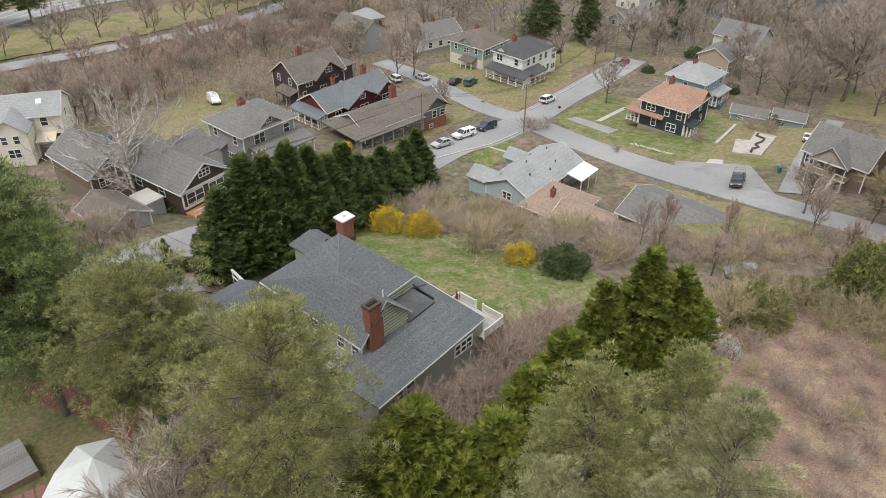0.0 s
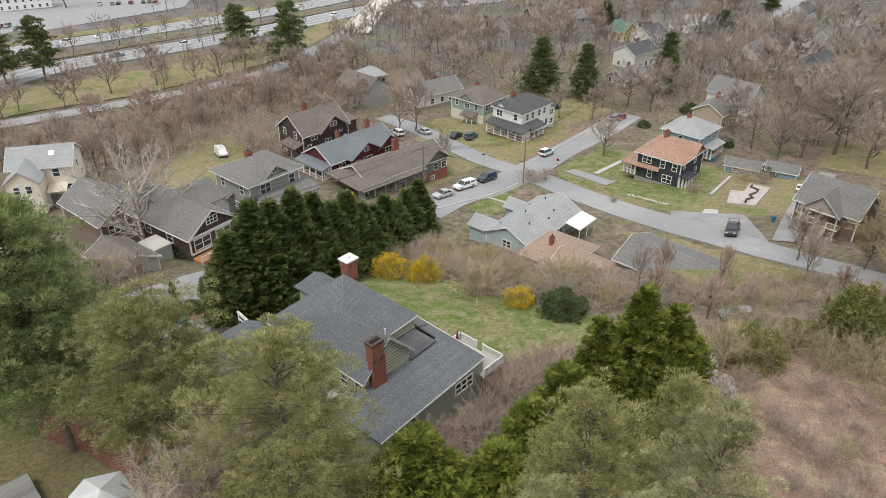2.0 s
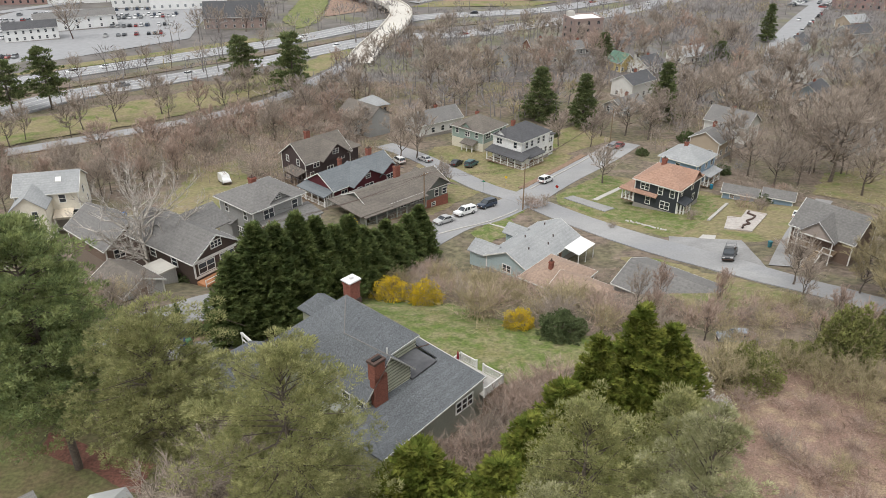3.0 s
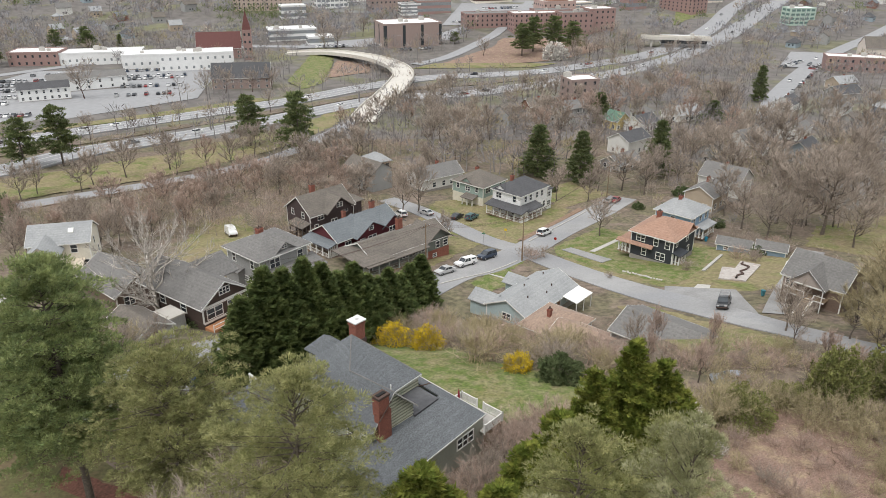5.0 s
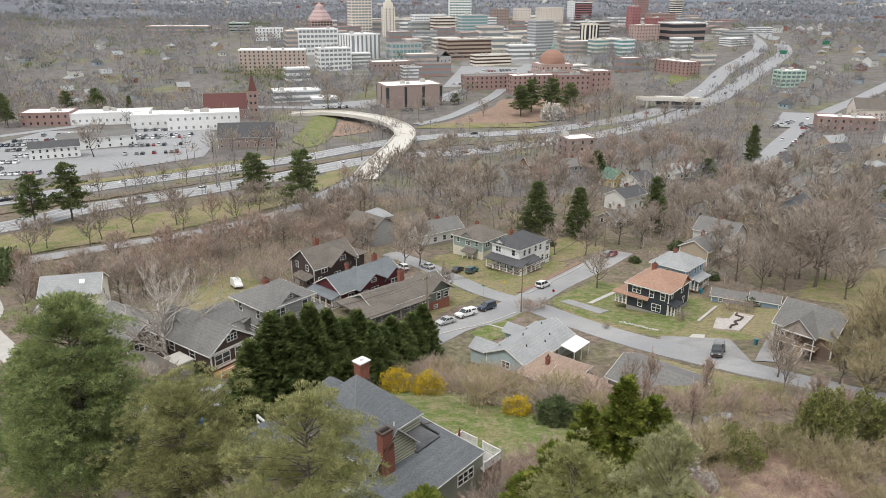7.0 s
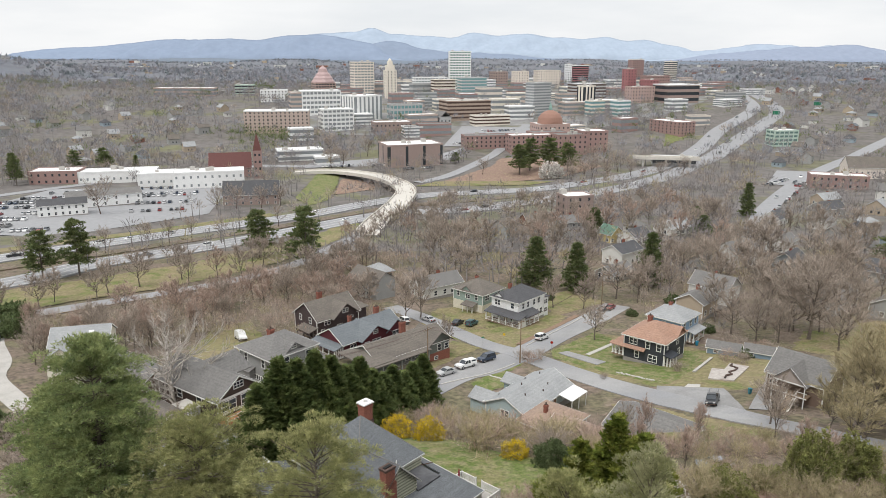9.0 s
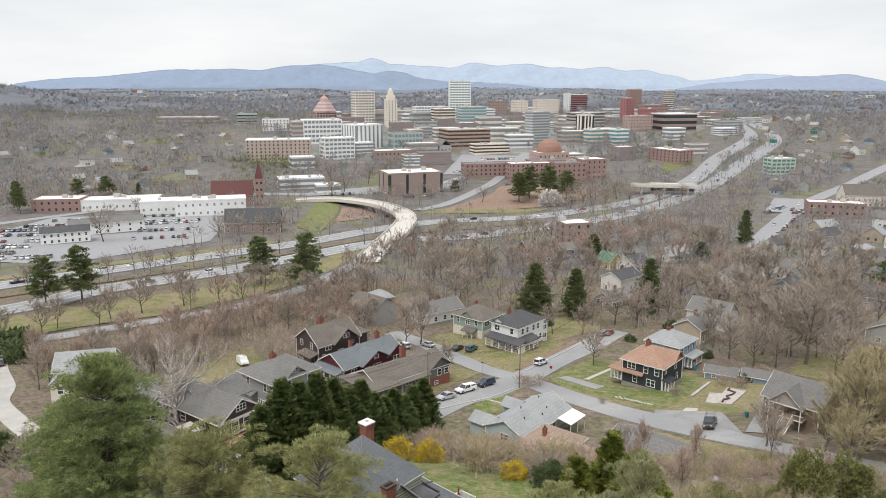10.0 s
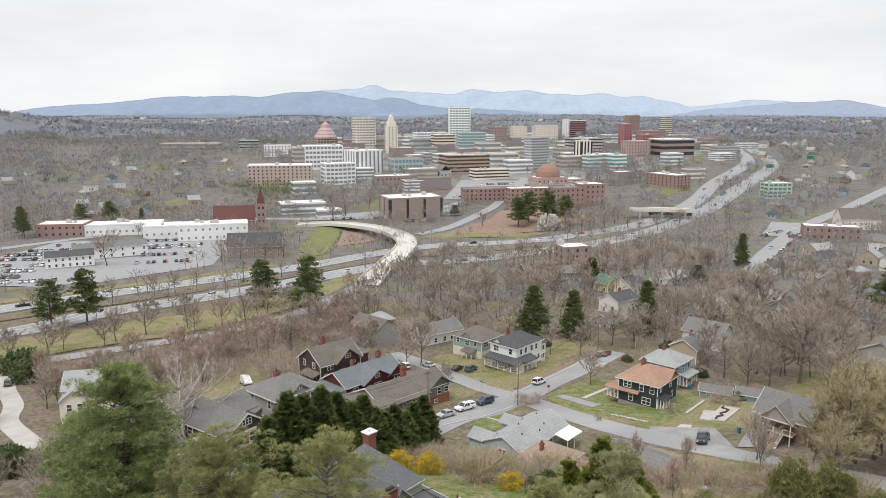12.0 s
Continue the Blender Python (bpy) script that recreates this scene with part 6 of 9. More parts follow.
AVENUE_HOUSES = (
    ("brown-roofed cottage in the woods", (42, 364), 20, 12, 9, -13.8, 3.4, "shingle_brown", "far_brick_wall", 2.8, "x"),
    ("grey-roofed cottage in the woods", (58, 358), 20, 13, 9, -13.4, 3.6, "shingle_grey", "far_grey_wall", 2.6, "x"),
    ("dark-roofed house near the avenue", (168, 365), 47, 13, 10, -13.8, 4.4, "shingle_dark", "far_white_wall", 3.0, "x"),
    ("charcoal-roofed house beside the avenue", (203, 391), 20, 16, 10, -14.8, 5.0, "shingle_dark", "far_grey_wall", 3.2, "x"),
    ("grey-roofed house beside the avenue", (186, 352), 47, 12, 10, -13.2, 4.6, "shingle_grey", "far_white_wall", 3.0, "x"),
    ("pale-roofed house beside the avenue", (222, 428), 20, 14, 10, -16.2, 4.6, "shingle_pale", "far_tan_wall", 3.0, "x"),
    ("grey gabled house on a side street", (142, 300), 47, 12, 9, -10.2, 4.8, "shingle_grey", "far_white_wall", 3.0, "x"),
    ("blue-grey house on a side street", (128, 262), 47, 12, 9, -7.8, 4.8, "shingle_dark", "far_blue_wall", 3.0, "x"),
    ("dark-roofed house on a side street", (152, 244), 47, 13, 10, -6.4, 4.8, "shingle_dark", "far_grey_wall", 3.0, "y"),
    ("white house with grey gables", (84, 213), 47, 9, 12, -2.8, 5.6, "shingle_grey", "far_white_wall", 3.0, "y"),
    ("low grey-roofed house among trees", (112, 205), 40, 18, 10, -3.0, 3.6, "shingle_grey", "far_grey_wall", 2.6, "x"),
    ("grey house with two chimneys", (128, 196), 40, 16, 11, -2.4, 4.4, "shingle_grey", "far_grey_wall", 3.0, "x"),
)
FOOTPRINTS = []


def free(x, y, margin):
    for cx, cy, r in FOOTPRINTS:
        if (x - cx) ** 2 + (y - cy) ** 2 < (r + margin) ** 2:
            return False
    return True


def keep_clear():
    """Plan circles over houses and roads where no tree stands."""
    for h in SLOPE_HOUSES + AVENUE_HOUSES:
        FOOTPRINTS.append((h[1][0], h[1][1] + 7, 7.5))
        FOOTPRINTS.append((h[1][0] - 1, h[1][1] - 6, 5.0))
    FOOTPRINTS.append((72, 402, 12.0))
    FOOTPRINTS.append((68, 386, 9.0))
    for ob in scene.objects:
        if ob.parent is None and ob.get("category") in ("house", "deck"):
            pts = [ob.matrix_basis @ (c.matrix_basis @ Vector(v)) for c in ob.children if c.type == "MESH" and c.name.startswith(("wall", "main_wall", "low_wall", "foundation")) for v in c.bound_box]
            if not pts:
                continue
            cx, cy = sum(p.x for p in pts) / len(pts), sum(p.y for p in pts) / len(pts)
            r = max(math.hypot(p.x - cx, p.y - cy) for p in pts)
            FOOTPRINTS.append((cx, cy, r * 0.85))
        elif ob.parent is None and ob.name.startswith(("street", "driveway", "highway", "slip_road", "avenue", "town_road", "car_park", "grass_bank", "verge", "median", "bank")) and ob.get("category") != "pavement":
            v = ob.data.vertices
            xs = np.array([p.co[:] for p in v])
            for p in xs[:: max(1, len(xs) // 220)]:
                FOOTPRINTS.append((p[0], p[1], 3.0 if ob.name.startswith(("street", "drive")) else 9.0 if ob.name.startswith(("car_park", "verge")) else 5.5))


def scatter(rng, poly, count, gap, margin):
    xs, ys = [p[0] for p in poly], [p[1] for p in poly]
    got = []
    for _ in range(count * 30):
        if len(got) >= count:
            break
        x, y = rng.uniform(min(xs), max(xs)), rng.uniform(min(ys), max(ys))
        c = False
        for i in range(len(poly)):
            (ax, ay), (bx, by) = poly[i], poly[i - 1]
            if (ay > y) != (by > y) and x < (bx - ax) * (y - ay) / (by - ay) + ax:
                c = not c
        if c and free(x, y, margin) and all((x - p) ** 2 + (y - q) ** 2 > gap * gap for p, q in got):
            got.append((x, y))
    return got


def bare_tree(kind, x, y, h, rz, wide=1.0, label="bare grey-brown deciduous tree before leafing", group="bare trees"):
    me = BARE[kind + (8 if y > 190 else 0)]
    s = h / 11.5
    return plant("bare_tree", (("trunk", me[0]), ("crown", me[1])), at(x, y, rz, s * wide, s), label, "tree", group)


def middle_trees():
    rng = np.random.default_rng(5)
    # woods between the gardens and the slip road, the valley, the right-hand gardens
    zones = (([(-112, 180), (-60, 236), (-40, 285), (-18, 230), (-25, 200), (-50, 205), (-70, 170), (-100, 165)], 60, 3.6, 2.5, (7, 11), (0, 1, 4, 4, 5)),
             ([(-30, 240), (-40, 330), (-20, 420), (60, 430), (130, 430), (150, 330), (90, 240), (60, 236), (20, 256), (-5, 232)], 80, 7.0, 2.5, (10, 15), (0, 1, 2, 3, 4)),
             ([(72, 180), (66, 235), (150, 340), (230, 330), (200, 200), (120, 150)], 80, 6.0, 3.0, (10, 16), (0, 1, 2, 3)),
             ([(66, 108), (58, 96), (52, 84), (80, 70), (110, 120), (100, 150), (84, 140)], 20, 4.5, 2.0, (9, 14), (0, 1, 6, 7)),
             ([(24, 96), (46, 94), (50, 86), (30, 86)], 5, 4.0, 0.5, (4, 6), (4, 5, 0)),
             ([(-120, 196), (-60, 258), (-38, 330), (-52, 335), (-78, 270), (-132, 208)], 26, 6.0, -2.5, (9, 13), (0, 1, 2, 4)),
             ([(-130, 150), (-100, 178), (-70, 172), (-66, 164), (-100, 150)], 14, 4.5, 2.0, (7, 11), (0, 2, 4)),
             ([(-66, 98), (-48, 88), (-42, 80), (-52, 74), (-75, 86)], 9, 4.0, 1.0, (5, 8), (0, 4, 6)))
    for poly, n, gap, margin, hs, kinds in zones:
        for x, y in scatter(rng, poly, n, gap, margin):
            bare_tree(int(rng.choice(kinds)), x, y, rng.uniform(*hs), rng.uniform(0, 360), rng.uniform(0.9, 1.3))
    # single trees by the streets
    bud = bare_tree_meshes(77, 12, M["bark"], M["olive_twigs"], 0.4, 20, 14, 34, 0.7, 0.036)
    for x, y, h, w in ((64, 106, 15, 1.4), (70, 111, 15, 1.4), (59, 100, 12.5, 1.3), (75, 117, 14, 1.4), (65, 96, 14, 1.3), (72, 101, 15, 1.3), (80, 112, 14, 1.4), (54.5, 94, 9, 1.2), (57, 105, 8, 1.0)):
        plant("budding_tree", zip(("trunk", "crown"), bud), at(x, y, x * 37, h / 11.5 * w, h / 11.5), "large deciduous tree with olive spring buds", "tree", "budding trees")
    for k, x, y, h, w in ((0, -10.5, 199, 13, 1.0), (1, -6.5, 203, 14, 0.9), (2, 38.4, 181, 9.5, 1.2), (3, 33, 215, 10, 1.0), (0, 0.5, 172, 8, 0.8), (0, 47, 101, 7, 0.8), (1, 51, 111, 8, 1.1),
                          (4, 28.4, 101, 7, 0.7), (1, 25, 99, 6, 0.7), (1, 41.8, 214.5, 9, 1.1), (3, 60, 222, 10, 1.2), (2, 54.5, 227, 12, 1.3), (0, 63, 232, 11, 1.2), (3, 47, 226, 9, 1.1), (1, 68, 238, 12, 1.2), (5, 35, 98, 7, 0.6), (0, -33.5, 90.5, 6.5, 0.8), (2, -37.5, 91, 6, 0.8), (2, -15.5, 55, 12, 1.1), (0, -17, 51, 11, 1.1), (3, -13.5, 56.5, 10, 1.0)):
        bare_tree(k, x, y, h, x * 37, w)
    for k, x, y, h, w in ((2, 93.2, 182.4, 21, 1.25), (3, 86.5, 193, 17, 1.2), (0, 105.5, 187, 17, 1.2), (1, 76, 200, 13, 1.1), (2, 128, 236, 19, 1.2), (3, 100, 206, 17, 1.2), (0, 118, 262, 19, 1.2), (1, 112, 214, 15, 1.2), (0, 92, 190, 14, 1.2), (3, 88, 230, 15, 1.2), (1, -50, 92, 7, 1.0)):
        bare_tree(k, x, y, h, x * 37, w)
    plant("sycamore_tree", zip(("trunk", "crown"), bare_tree_meshes(83, 17, M["pale_bark"], M["pale_bark"], 0.66, 24, 16, 8, 1.0, 0.05, 0.1, 0.15, 0.017, 0.024)), at(-42.5, 113.6, 30), "huge bare sycamore with pale crooked limbs", "tree")
    row = bare_tree_meshes(82, 10, M["soot"], M["twigs"], 0.42, 15, 9, 10, 0.9, 0.045, 0.28, 0.3)
    oak = bare_tree_meshes(84, 17, M["soot"], M["twigs"], 0.48, 17, 10, 14, 1.3, 0.07, 0.2, 0.2)
    for x, y, k in ((-186, 398, 1.2), (-128, 415, 0.8), (-118, 418, 0.85), (-104, 420, 0.8), (-95, 428, 0.8), (-150, 560, 0.9), (-88, 585, 1.1), (-80, 590, 1.0), (-66, 650, 1.0), (-100, 660, 1.1), (-52, 668, 1.1), (20, 640, 0.9), (60, 600, 0.9), (30, 560, 0.8), (92, 530, 0.8), (103, 540, 0.9), (112, 552, 1.0), (124, 558, 0.9), (136, 575, 1.0), (110, 588, 1.0), (124, 606, 1.0), (136, 622, 1.0), (98, 560, 0.9), (118, 534, 0.8), (140, 552, 0.9), (160, 540, 0.9), (182, 560, 0.9)):
        plant("street_tree", (("trunk", oak[0]), ("crown", oak[1])), at(x, y, x * 29, k), "large dark leafless oak with a spreading crown", "tree", "town trees")
    for x, y in ((-139, 299), (-127, 313), (-120, 320), (-113, 328), (-82, 363), (-160, 277)):
        plant("street_tree", (("trunk", row[0]), ("crown", row[1])), at(x, y, x * 31, 1.1, 1.15), "dark bare tree in the highway median", "tree", "median trees")


def evergreens():
    fir = pine_meshes(91, 16, 3.4, M["conifer"], 0.05, 90, 0.7, 26, 0.6, 0.3, 0.12, -0.15, 0.5, 0.0, 0.9)
    pn = pine_meshes(92, 17, 4.0, M["conifer"], 0.2, 60, 0.95, 30, 0.65, 0.34, 0.55, 0.1, 0.5, 0.05, 0.9)
    names = ("trunk", "limb_frame", "crown")
    for me, x, y, h, s, lab in ((fir, 31.4, 247, 17, 1.6, "dark drooping spruce among houses"), (fir, 43.6, 238, 16.5, 1.3, "dark narrow spruce among houses"), (fir, 70.6, 247, 18.5, 1.25, "tall dark green spruce by the gardens"), (pn, -73.5, 291, 19, 1.5, "green pine beside the highway"), (pn, -51, 271, 23, 1.5, "tall green pine beside the slip road"), (pn, -140.5, 254, 17, 1.3, "green pine beside the slip road"), (pn, -130.6, 260, 20, 1.35, "green pine above the slip road"),
                                (fir, 165, 398, 18, 1.2, "dark ragged fir among roofs"), (fir, 126, 362, 11, 1.3, "broad green conifer among roofs"), (fir, 119, 335, 11, 1.6, "small green conifer among roofs"), (fir, 70, 338, 14, 1.4, "green conifer beside a brick block"), (pn, 168, 266, 20, 1.8, "broad spreading green pine"), (pn, 176, 250, 13, 1.4, "broad spreading green pine"),
                                (pn, -292, 505, 20, 1.1, "dark green pine behind the shops"), (pn, -302, 520, 20, 1.1, "dark green pine behind the shops"), (pn, -286, 575, 15, 1.4, "dark evergreen by a lawn"), (pn, -270, 590, 15, 1.4, "dark evergreen by a lawn"), (pn, -262, 575, 14, 1.4, "dark evergreen by a lawn"), (fir, -236, 570, 13, 0.9, "dark cone-shaped fir tree"), (pn, 58, 560, 22, 1.9, "dark pine above the highway bank"), (pn, 68, 578, 24, 2.0, "dark pine above the highway bank"), (pn, 84, 584, 24, 2.1, "dark pine above the highway bank"), (pn, 96, 570, 22, 1.9, "dark pine above the highway bank"), (pn, 10, 612, 9, 0.9, "small evergreen beside the office block")):
        z0 = ground_z(x, y)
        m = Matrix.LocRotScale((x, y, z0), Euler((0, 0, x)), (s, s, h / (16 if me is fir else 17)))
        plant("conifer", zip(names, me), m, lab, "tree", "conifers")
    yew = bush_mesh(95, 2.4, 2.4, M["yew"], 1000, 0.24)
    for x, y, s, lab in ((-29.6, 88.0, 0.6, "clipped evergreen beside the drive"), (-61, 97, 1.5, "tall olive evergreen thicket behind the drive"), (-64, 99, 1.3, "tall olive evergreen thicket behind the drive"), (-28.0, 89.6, 0.5, "clipped evergreen beside the drive"), (-33.4, 111.6, 0.9, "dark evergreen shrub beside a bungalow"), (-36.0, 110.5, 0.8, "dark evergreen shrub beside a bungalow"), (33, 226, 0.8, "dark evergreen garden shrub"), (54.4, 207, 0.7, "dark evergreen garden shrub"), (71, 221, 1.1, "dark evergreen garden shrub"), (62, 205, 0.9, "dark evergreen garden shrub"), (70, 190, 0.9, "dark evergreen garden shrub"), (70, 165, 0.8, "dark evergreen garden shrub"), (-118, 196, 2.4, "dark evergreen mass beside the slip road"), (-110, 186, 2.0, "dark evergreen mass beside the slip road"), (8.0, 224, 0.5, "clipped evergreen by the porch")):
        plant("evergreen_shrub", (("leaves", yew),), at(x, y, x * 11, s), lab, "shrub", "evergreen shrubs")
    fine = bush_mesh(195, 2.6, 2.5, M["yew"], 3600, 0.14)
    plant("evergreen_shrub", (("leaves", fine),), at(14.2, 90.6, 20, 1.1, 1.05), "rounded dark green rhododendron", "shrub", "evergreen shrubs")
    fresh = bush_mesh(196, 6.4, 3.0, M["fresh_leaf"], 5200, 0.2, 4, 1.0)
    stems = shrub_mesh(197, 6.6, 5.0, M["olive_twigs"], 70, 14)
    for x, y, w, h, lab in ((42.8, 83.2, 1.0, 1.0, "tall fresh green evergreen shrub at the field's edge"), (48.8, 84.6, 0.95, 0.85, "tall fresh green evergreen shrub at the field's edge"), (51.5, 79.0, 0.8, 0.7, "tall fresh green evergreen shrub at the field's edge")):
        plant("evergreen_shrub", (("leaves", fresh), ("crown", stems)), at(x, y, x * 23, w, h), lab, "shrub", "evergreen shrubs")
    thin = bush_mesh(198, 3.4, 3.3, M["fresh_leaf"], 5000, 0.13, 3)
    loose = shrub_mesh(199, 3.7, 6.4, M["olive_twigs"], 80, 16)
    plant("evergreen_shrub", (("leaves", thin), ("crown", loose)), at(31.6, 80.2, 0), "loose olive shrub with bare stems and new leaves", "shrub", "evergreen shrubs")
    plant("evergreen_shrub", (("leaves", thin), ("crown", loose)), at(38.6, 84.0, 90, 0.7, 0.65), "low olive shrub with bare stems and new leaves", "shrub", "evergreen shrubs")
    th = cypress_mesh(97, 3.2, 0.55, M["cypress"], 120, 14, 0.4, 0.18, 0.08)
    for x, y in ((-30.4, 91.0), (-27.4, 92.2), (-26.0, 92.6)):
        plant("thuja", (("crown", th),), at(x, y, x * 50), "small pointed thuja along the fence", "shrub", "thujas")
    fo = bush_mesh(96, 2.6, 2.2, M["forsythia"], 2600, 0.11, 4)
    fs = shrub_mesh(98, 2.8, 3.6, M["olive_twigs"], 60, 12)
    for x, y, s, sz, lab in ((-7.0, 106.0, 1.15, 1.2, "yellow forsythia half over"), (-2.2, 103.6, 1.0, 1.25, "bright yellow flowering forsythia"), (9.4, 93.2, 0.85, 0.85, "bright yellow flowering forsythia"), (-17.5, 148.0, 0.6, 0.6, "small yellow forsythia beside a drive")):
        plant("forsythia", (("leaves", fo), ("crown", fs)), at(x, y, x * 13, s, sz), lab, "shrub", "forsythias")
    bl = bush_mesh(99, 5.0, 3.0, M["blossom"], 1400, 0.16, 3)
    far_bl = bush_mesh(101, 5.0, 3.0, M["blossom"], 700, 0.42, 2)
    for x, y, s in ((24.8, 77.4, 0.72), (26.7, 74.2, 0.42), (78, 546, 2.3), (84, 549, 2.0)):
        plant("blossom_tree", (("leaves", bl if y < 300 else far_bl), ("crown", shrub_mesh(100, 5, 4.0, M["twigs"], 30, 8))), at(x, y, x * 13, s), "small tree in white blossom", "tree", "blossom trees")


def thickets():
    rng = np.random.default_rng(9)
    kinds = [shrub_mesh(110, 3.2, 4.0, M["red_twigs"], 62, 15), shrub_mesh(111, 3.4, 4.2, M["olive_twigs"], 62, 15), shrub_mesh(112, 3.0, 3.8, M["twigs"], 62, 15)]
    zones = (([(-11, 112), (-2, 108), (6, 98), (14, 93), (22, 92), (22, 102), (10, 112), (2, 126), (-3, 130), (-6, 122)], 44, 1.8, (0.8, 1.35), (0, 1, 1, 2), 0.0),
             ([(-7, 64), (3, 62), (9, 69), (14, 78), (8, 80), (4, 71)], 26, 1.6, (0.7, 1.2), (0, 0, 2), -3),
             ([(18, 76), (24, 62), (30, 50), (50, 48), (52, 84), (36, 86), (24, 86)], 80, 1.9, (0.35, 0.75), (0, 0, 2, 1), -3),
             ([(24, 92), (40, 90), (48, 96), (44, 100), (26, 99)], 18, 2.4, (0.6, 0.95), (0, 1, 2), -3),
             ([(-46, 92), (-40, 86), (-36, 96), (-44, 104), (-60, 110), (-66, 100)], 20, 2.4, (0.6, 1.1), (0, 2, 1), 0),
             ([(56, 96), (50, 84), (60, 70), (80, 76), (76, 100)], 26, 2.6, (0.8, 1.4), (1, 1, 2), 0),
             ([(38, 64), (41, 72), (45, 80), (56, 82), (52, 60), (44, 50)], 46, 1.5, (0.55, 1.0), (1, 1, 1, 0), -3),
             ([(-17, 57), (-11, 60), (-9, 56), (-15, 50)], 9, 2.0, (0.7, 1.2), (2, 2), -3),
             ([(60, 160), (80, 150), (90, 165), (72, 185)], 14, 2.6, (0.6, 1.0), (0, 2), 0))
    for poly, n, gap, ss, ks, margin in zones:
        for x, y in scatter(rng, poly, n, gap, margin):
            s = rng.uniform(*ss)
            k = int(rng.choice(ks))
            lab = ("reddish-brown leafless garden shrub", "leafless shrub with olive buds", "grey-brown leafless garden shrub")[k]
            single("bare_shrub", kinds[k], None, lab, "shrub", "leafless shrubs", m=at(x, y, rng.uniform(0, 360), s))
    for x, y, k, s in ((4.5, 96.5, 1, 1.5), (5.6, 97.2, 0, 1.4), (27.6, 78.8, 1, 1.5), (28.8, 79.6, 1, 1.3), (38.1, 78.2, 1, 0.9), (40.0, 80.0, 1, 1.2), (41.5, 76.0, 1, 1.0), (42.5, 78.6, 1, 1.2), (36.5, 82.0, 1, 1.1), (10.4, 78.2, 0, 0.7), (32.2, 86.6, 1, 0.9), (33.8, 86.4, 0, 0.9), (35.4, 86.8, 1, 0.8), (22, 163, 2, 0.9), (50, 152, 2, 0.8), (33.5, 148.6, 2, 0.5), (18.5, 163.5, 2, 0.9), (19.5, 161.5, 0, 0.8)):
        single("bare_shrub", kinds[k], None, ("reddish-brown leafless garden shrub", "leafless shrub with olive buds", "grey-brown leafless garden shrub")[k], "shrub", "leafless shrubs", m=at(x, y, x * 20, s))


def far_woods(name, label, seed, x0, x1, y0, y1, count, hmin, hmax, blade, per, mats, shares, thick=0.2):
    """Leafless woods far off: one object of many thin crowns."""
    rng = np.random.default_rng(seed)
    x = rng.uniform(x0, x1, count)
    y = y0 + (y1 - y0) * rng.random(count)
    circ = np.array([c for c in FOOTPRINTS if c[1] > y0 - 50])
    ok = np.abs(x) < (y + 60) * 0.66
    centre = (y > 740) & (y < 1400) & (x > -180) & (x < 120 + 0.22 * (y - 740))
    ok &= ~centre | (rng.random(count) < 0.28)
    if len(circ) and y0 < 1300:
        for i in range(0, count, 500):
            dx = x[i:i + 500, None] - circ[None, :, 0]
            dy = y[i:i + 500, None] - circ[None, :, 1]
            ok[i:i + 500] &= ((dx * dx + dy * dy) > (circ[None, :, 2] + 2.5) ** 2).all(1)
    if y0 > 500:
        # clearings between the stands
        ok &= np.array([noise.noise((a * 0.011, b * 0.009, seed)) for a, b in zip(x, y)]) > -0.16 + 0.3 * (rng.random(count) - 0.5)
    x, y = x[ok], y[ok]
    z = np.array([ground_z(a, b) for a, b in zip(x, y)])
    far = np.clip((y - 1100) / 900, 0, 1)
    z += np.array([noise.noise((a * 0.0021, b * 0.0017, 3.0)) for a, b in zip(x, y)]) * 26 * far - 6 * far
    h = rng.uniform(hmin, hmax, len(x))
    n = len(x)
    d = unit(rng.normal(0, 1, (n, per, 3)))
    d[..., 2] = np.abs(d[..., 2]) * 1.2 - 0.25
    c = np.stack([x, y, z + h * 0.5], 1)[:, None, :]
    p = c + d * (h * 0.36)[:, None, None] * rng.uniform(0.2, 1.0, (n, per, 1)) * (1, 1, 1.25)
    dd = unit(d + (0, 0, 0.6))
    tris = blades(rng, p.reshape(-1, 3), dd.reshape(-1, 3), blade, blade * thick, 0.3, 1, (d + (0, -0.3, 0.7)).reshape(-1, 3))
    foot = np.stack([x, y, z - 0.5], 1)
    top = foot + np.stack([rng.normal(0, 0.5, n), rng.normal(0, 0.5, n), h * 0.75], 1)
    w = np.stack([h * 0.022, h * 0, h * 0], 1)
    tris = np.concatenate([tris, np.stack([foot - w, foot + w, top], 1)])
    kind = rng.choice(len(mats), n, p=shares)
    if y0 > 500:
        stand = np.array([noise.noise((a * 0.014, b * 0.012, seed + 3)) for a, b in zip(x, y)])
        kind = np.where(stand > 0.4, len(mats) - 1, np.where((stand < -0.3) & (kind == len(mats) - 1), 1, kind))
    index = np.concatenate([np.repeat(kind, per), np.zeros(n, dtype=int)])
    single(name, tri_mesh(name, tris, mats, index), None, label, "woods", kind="stuff")


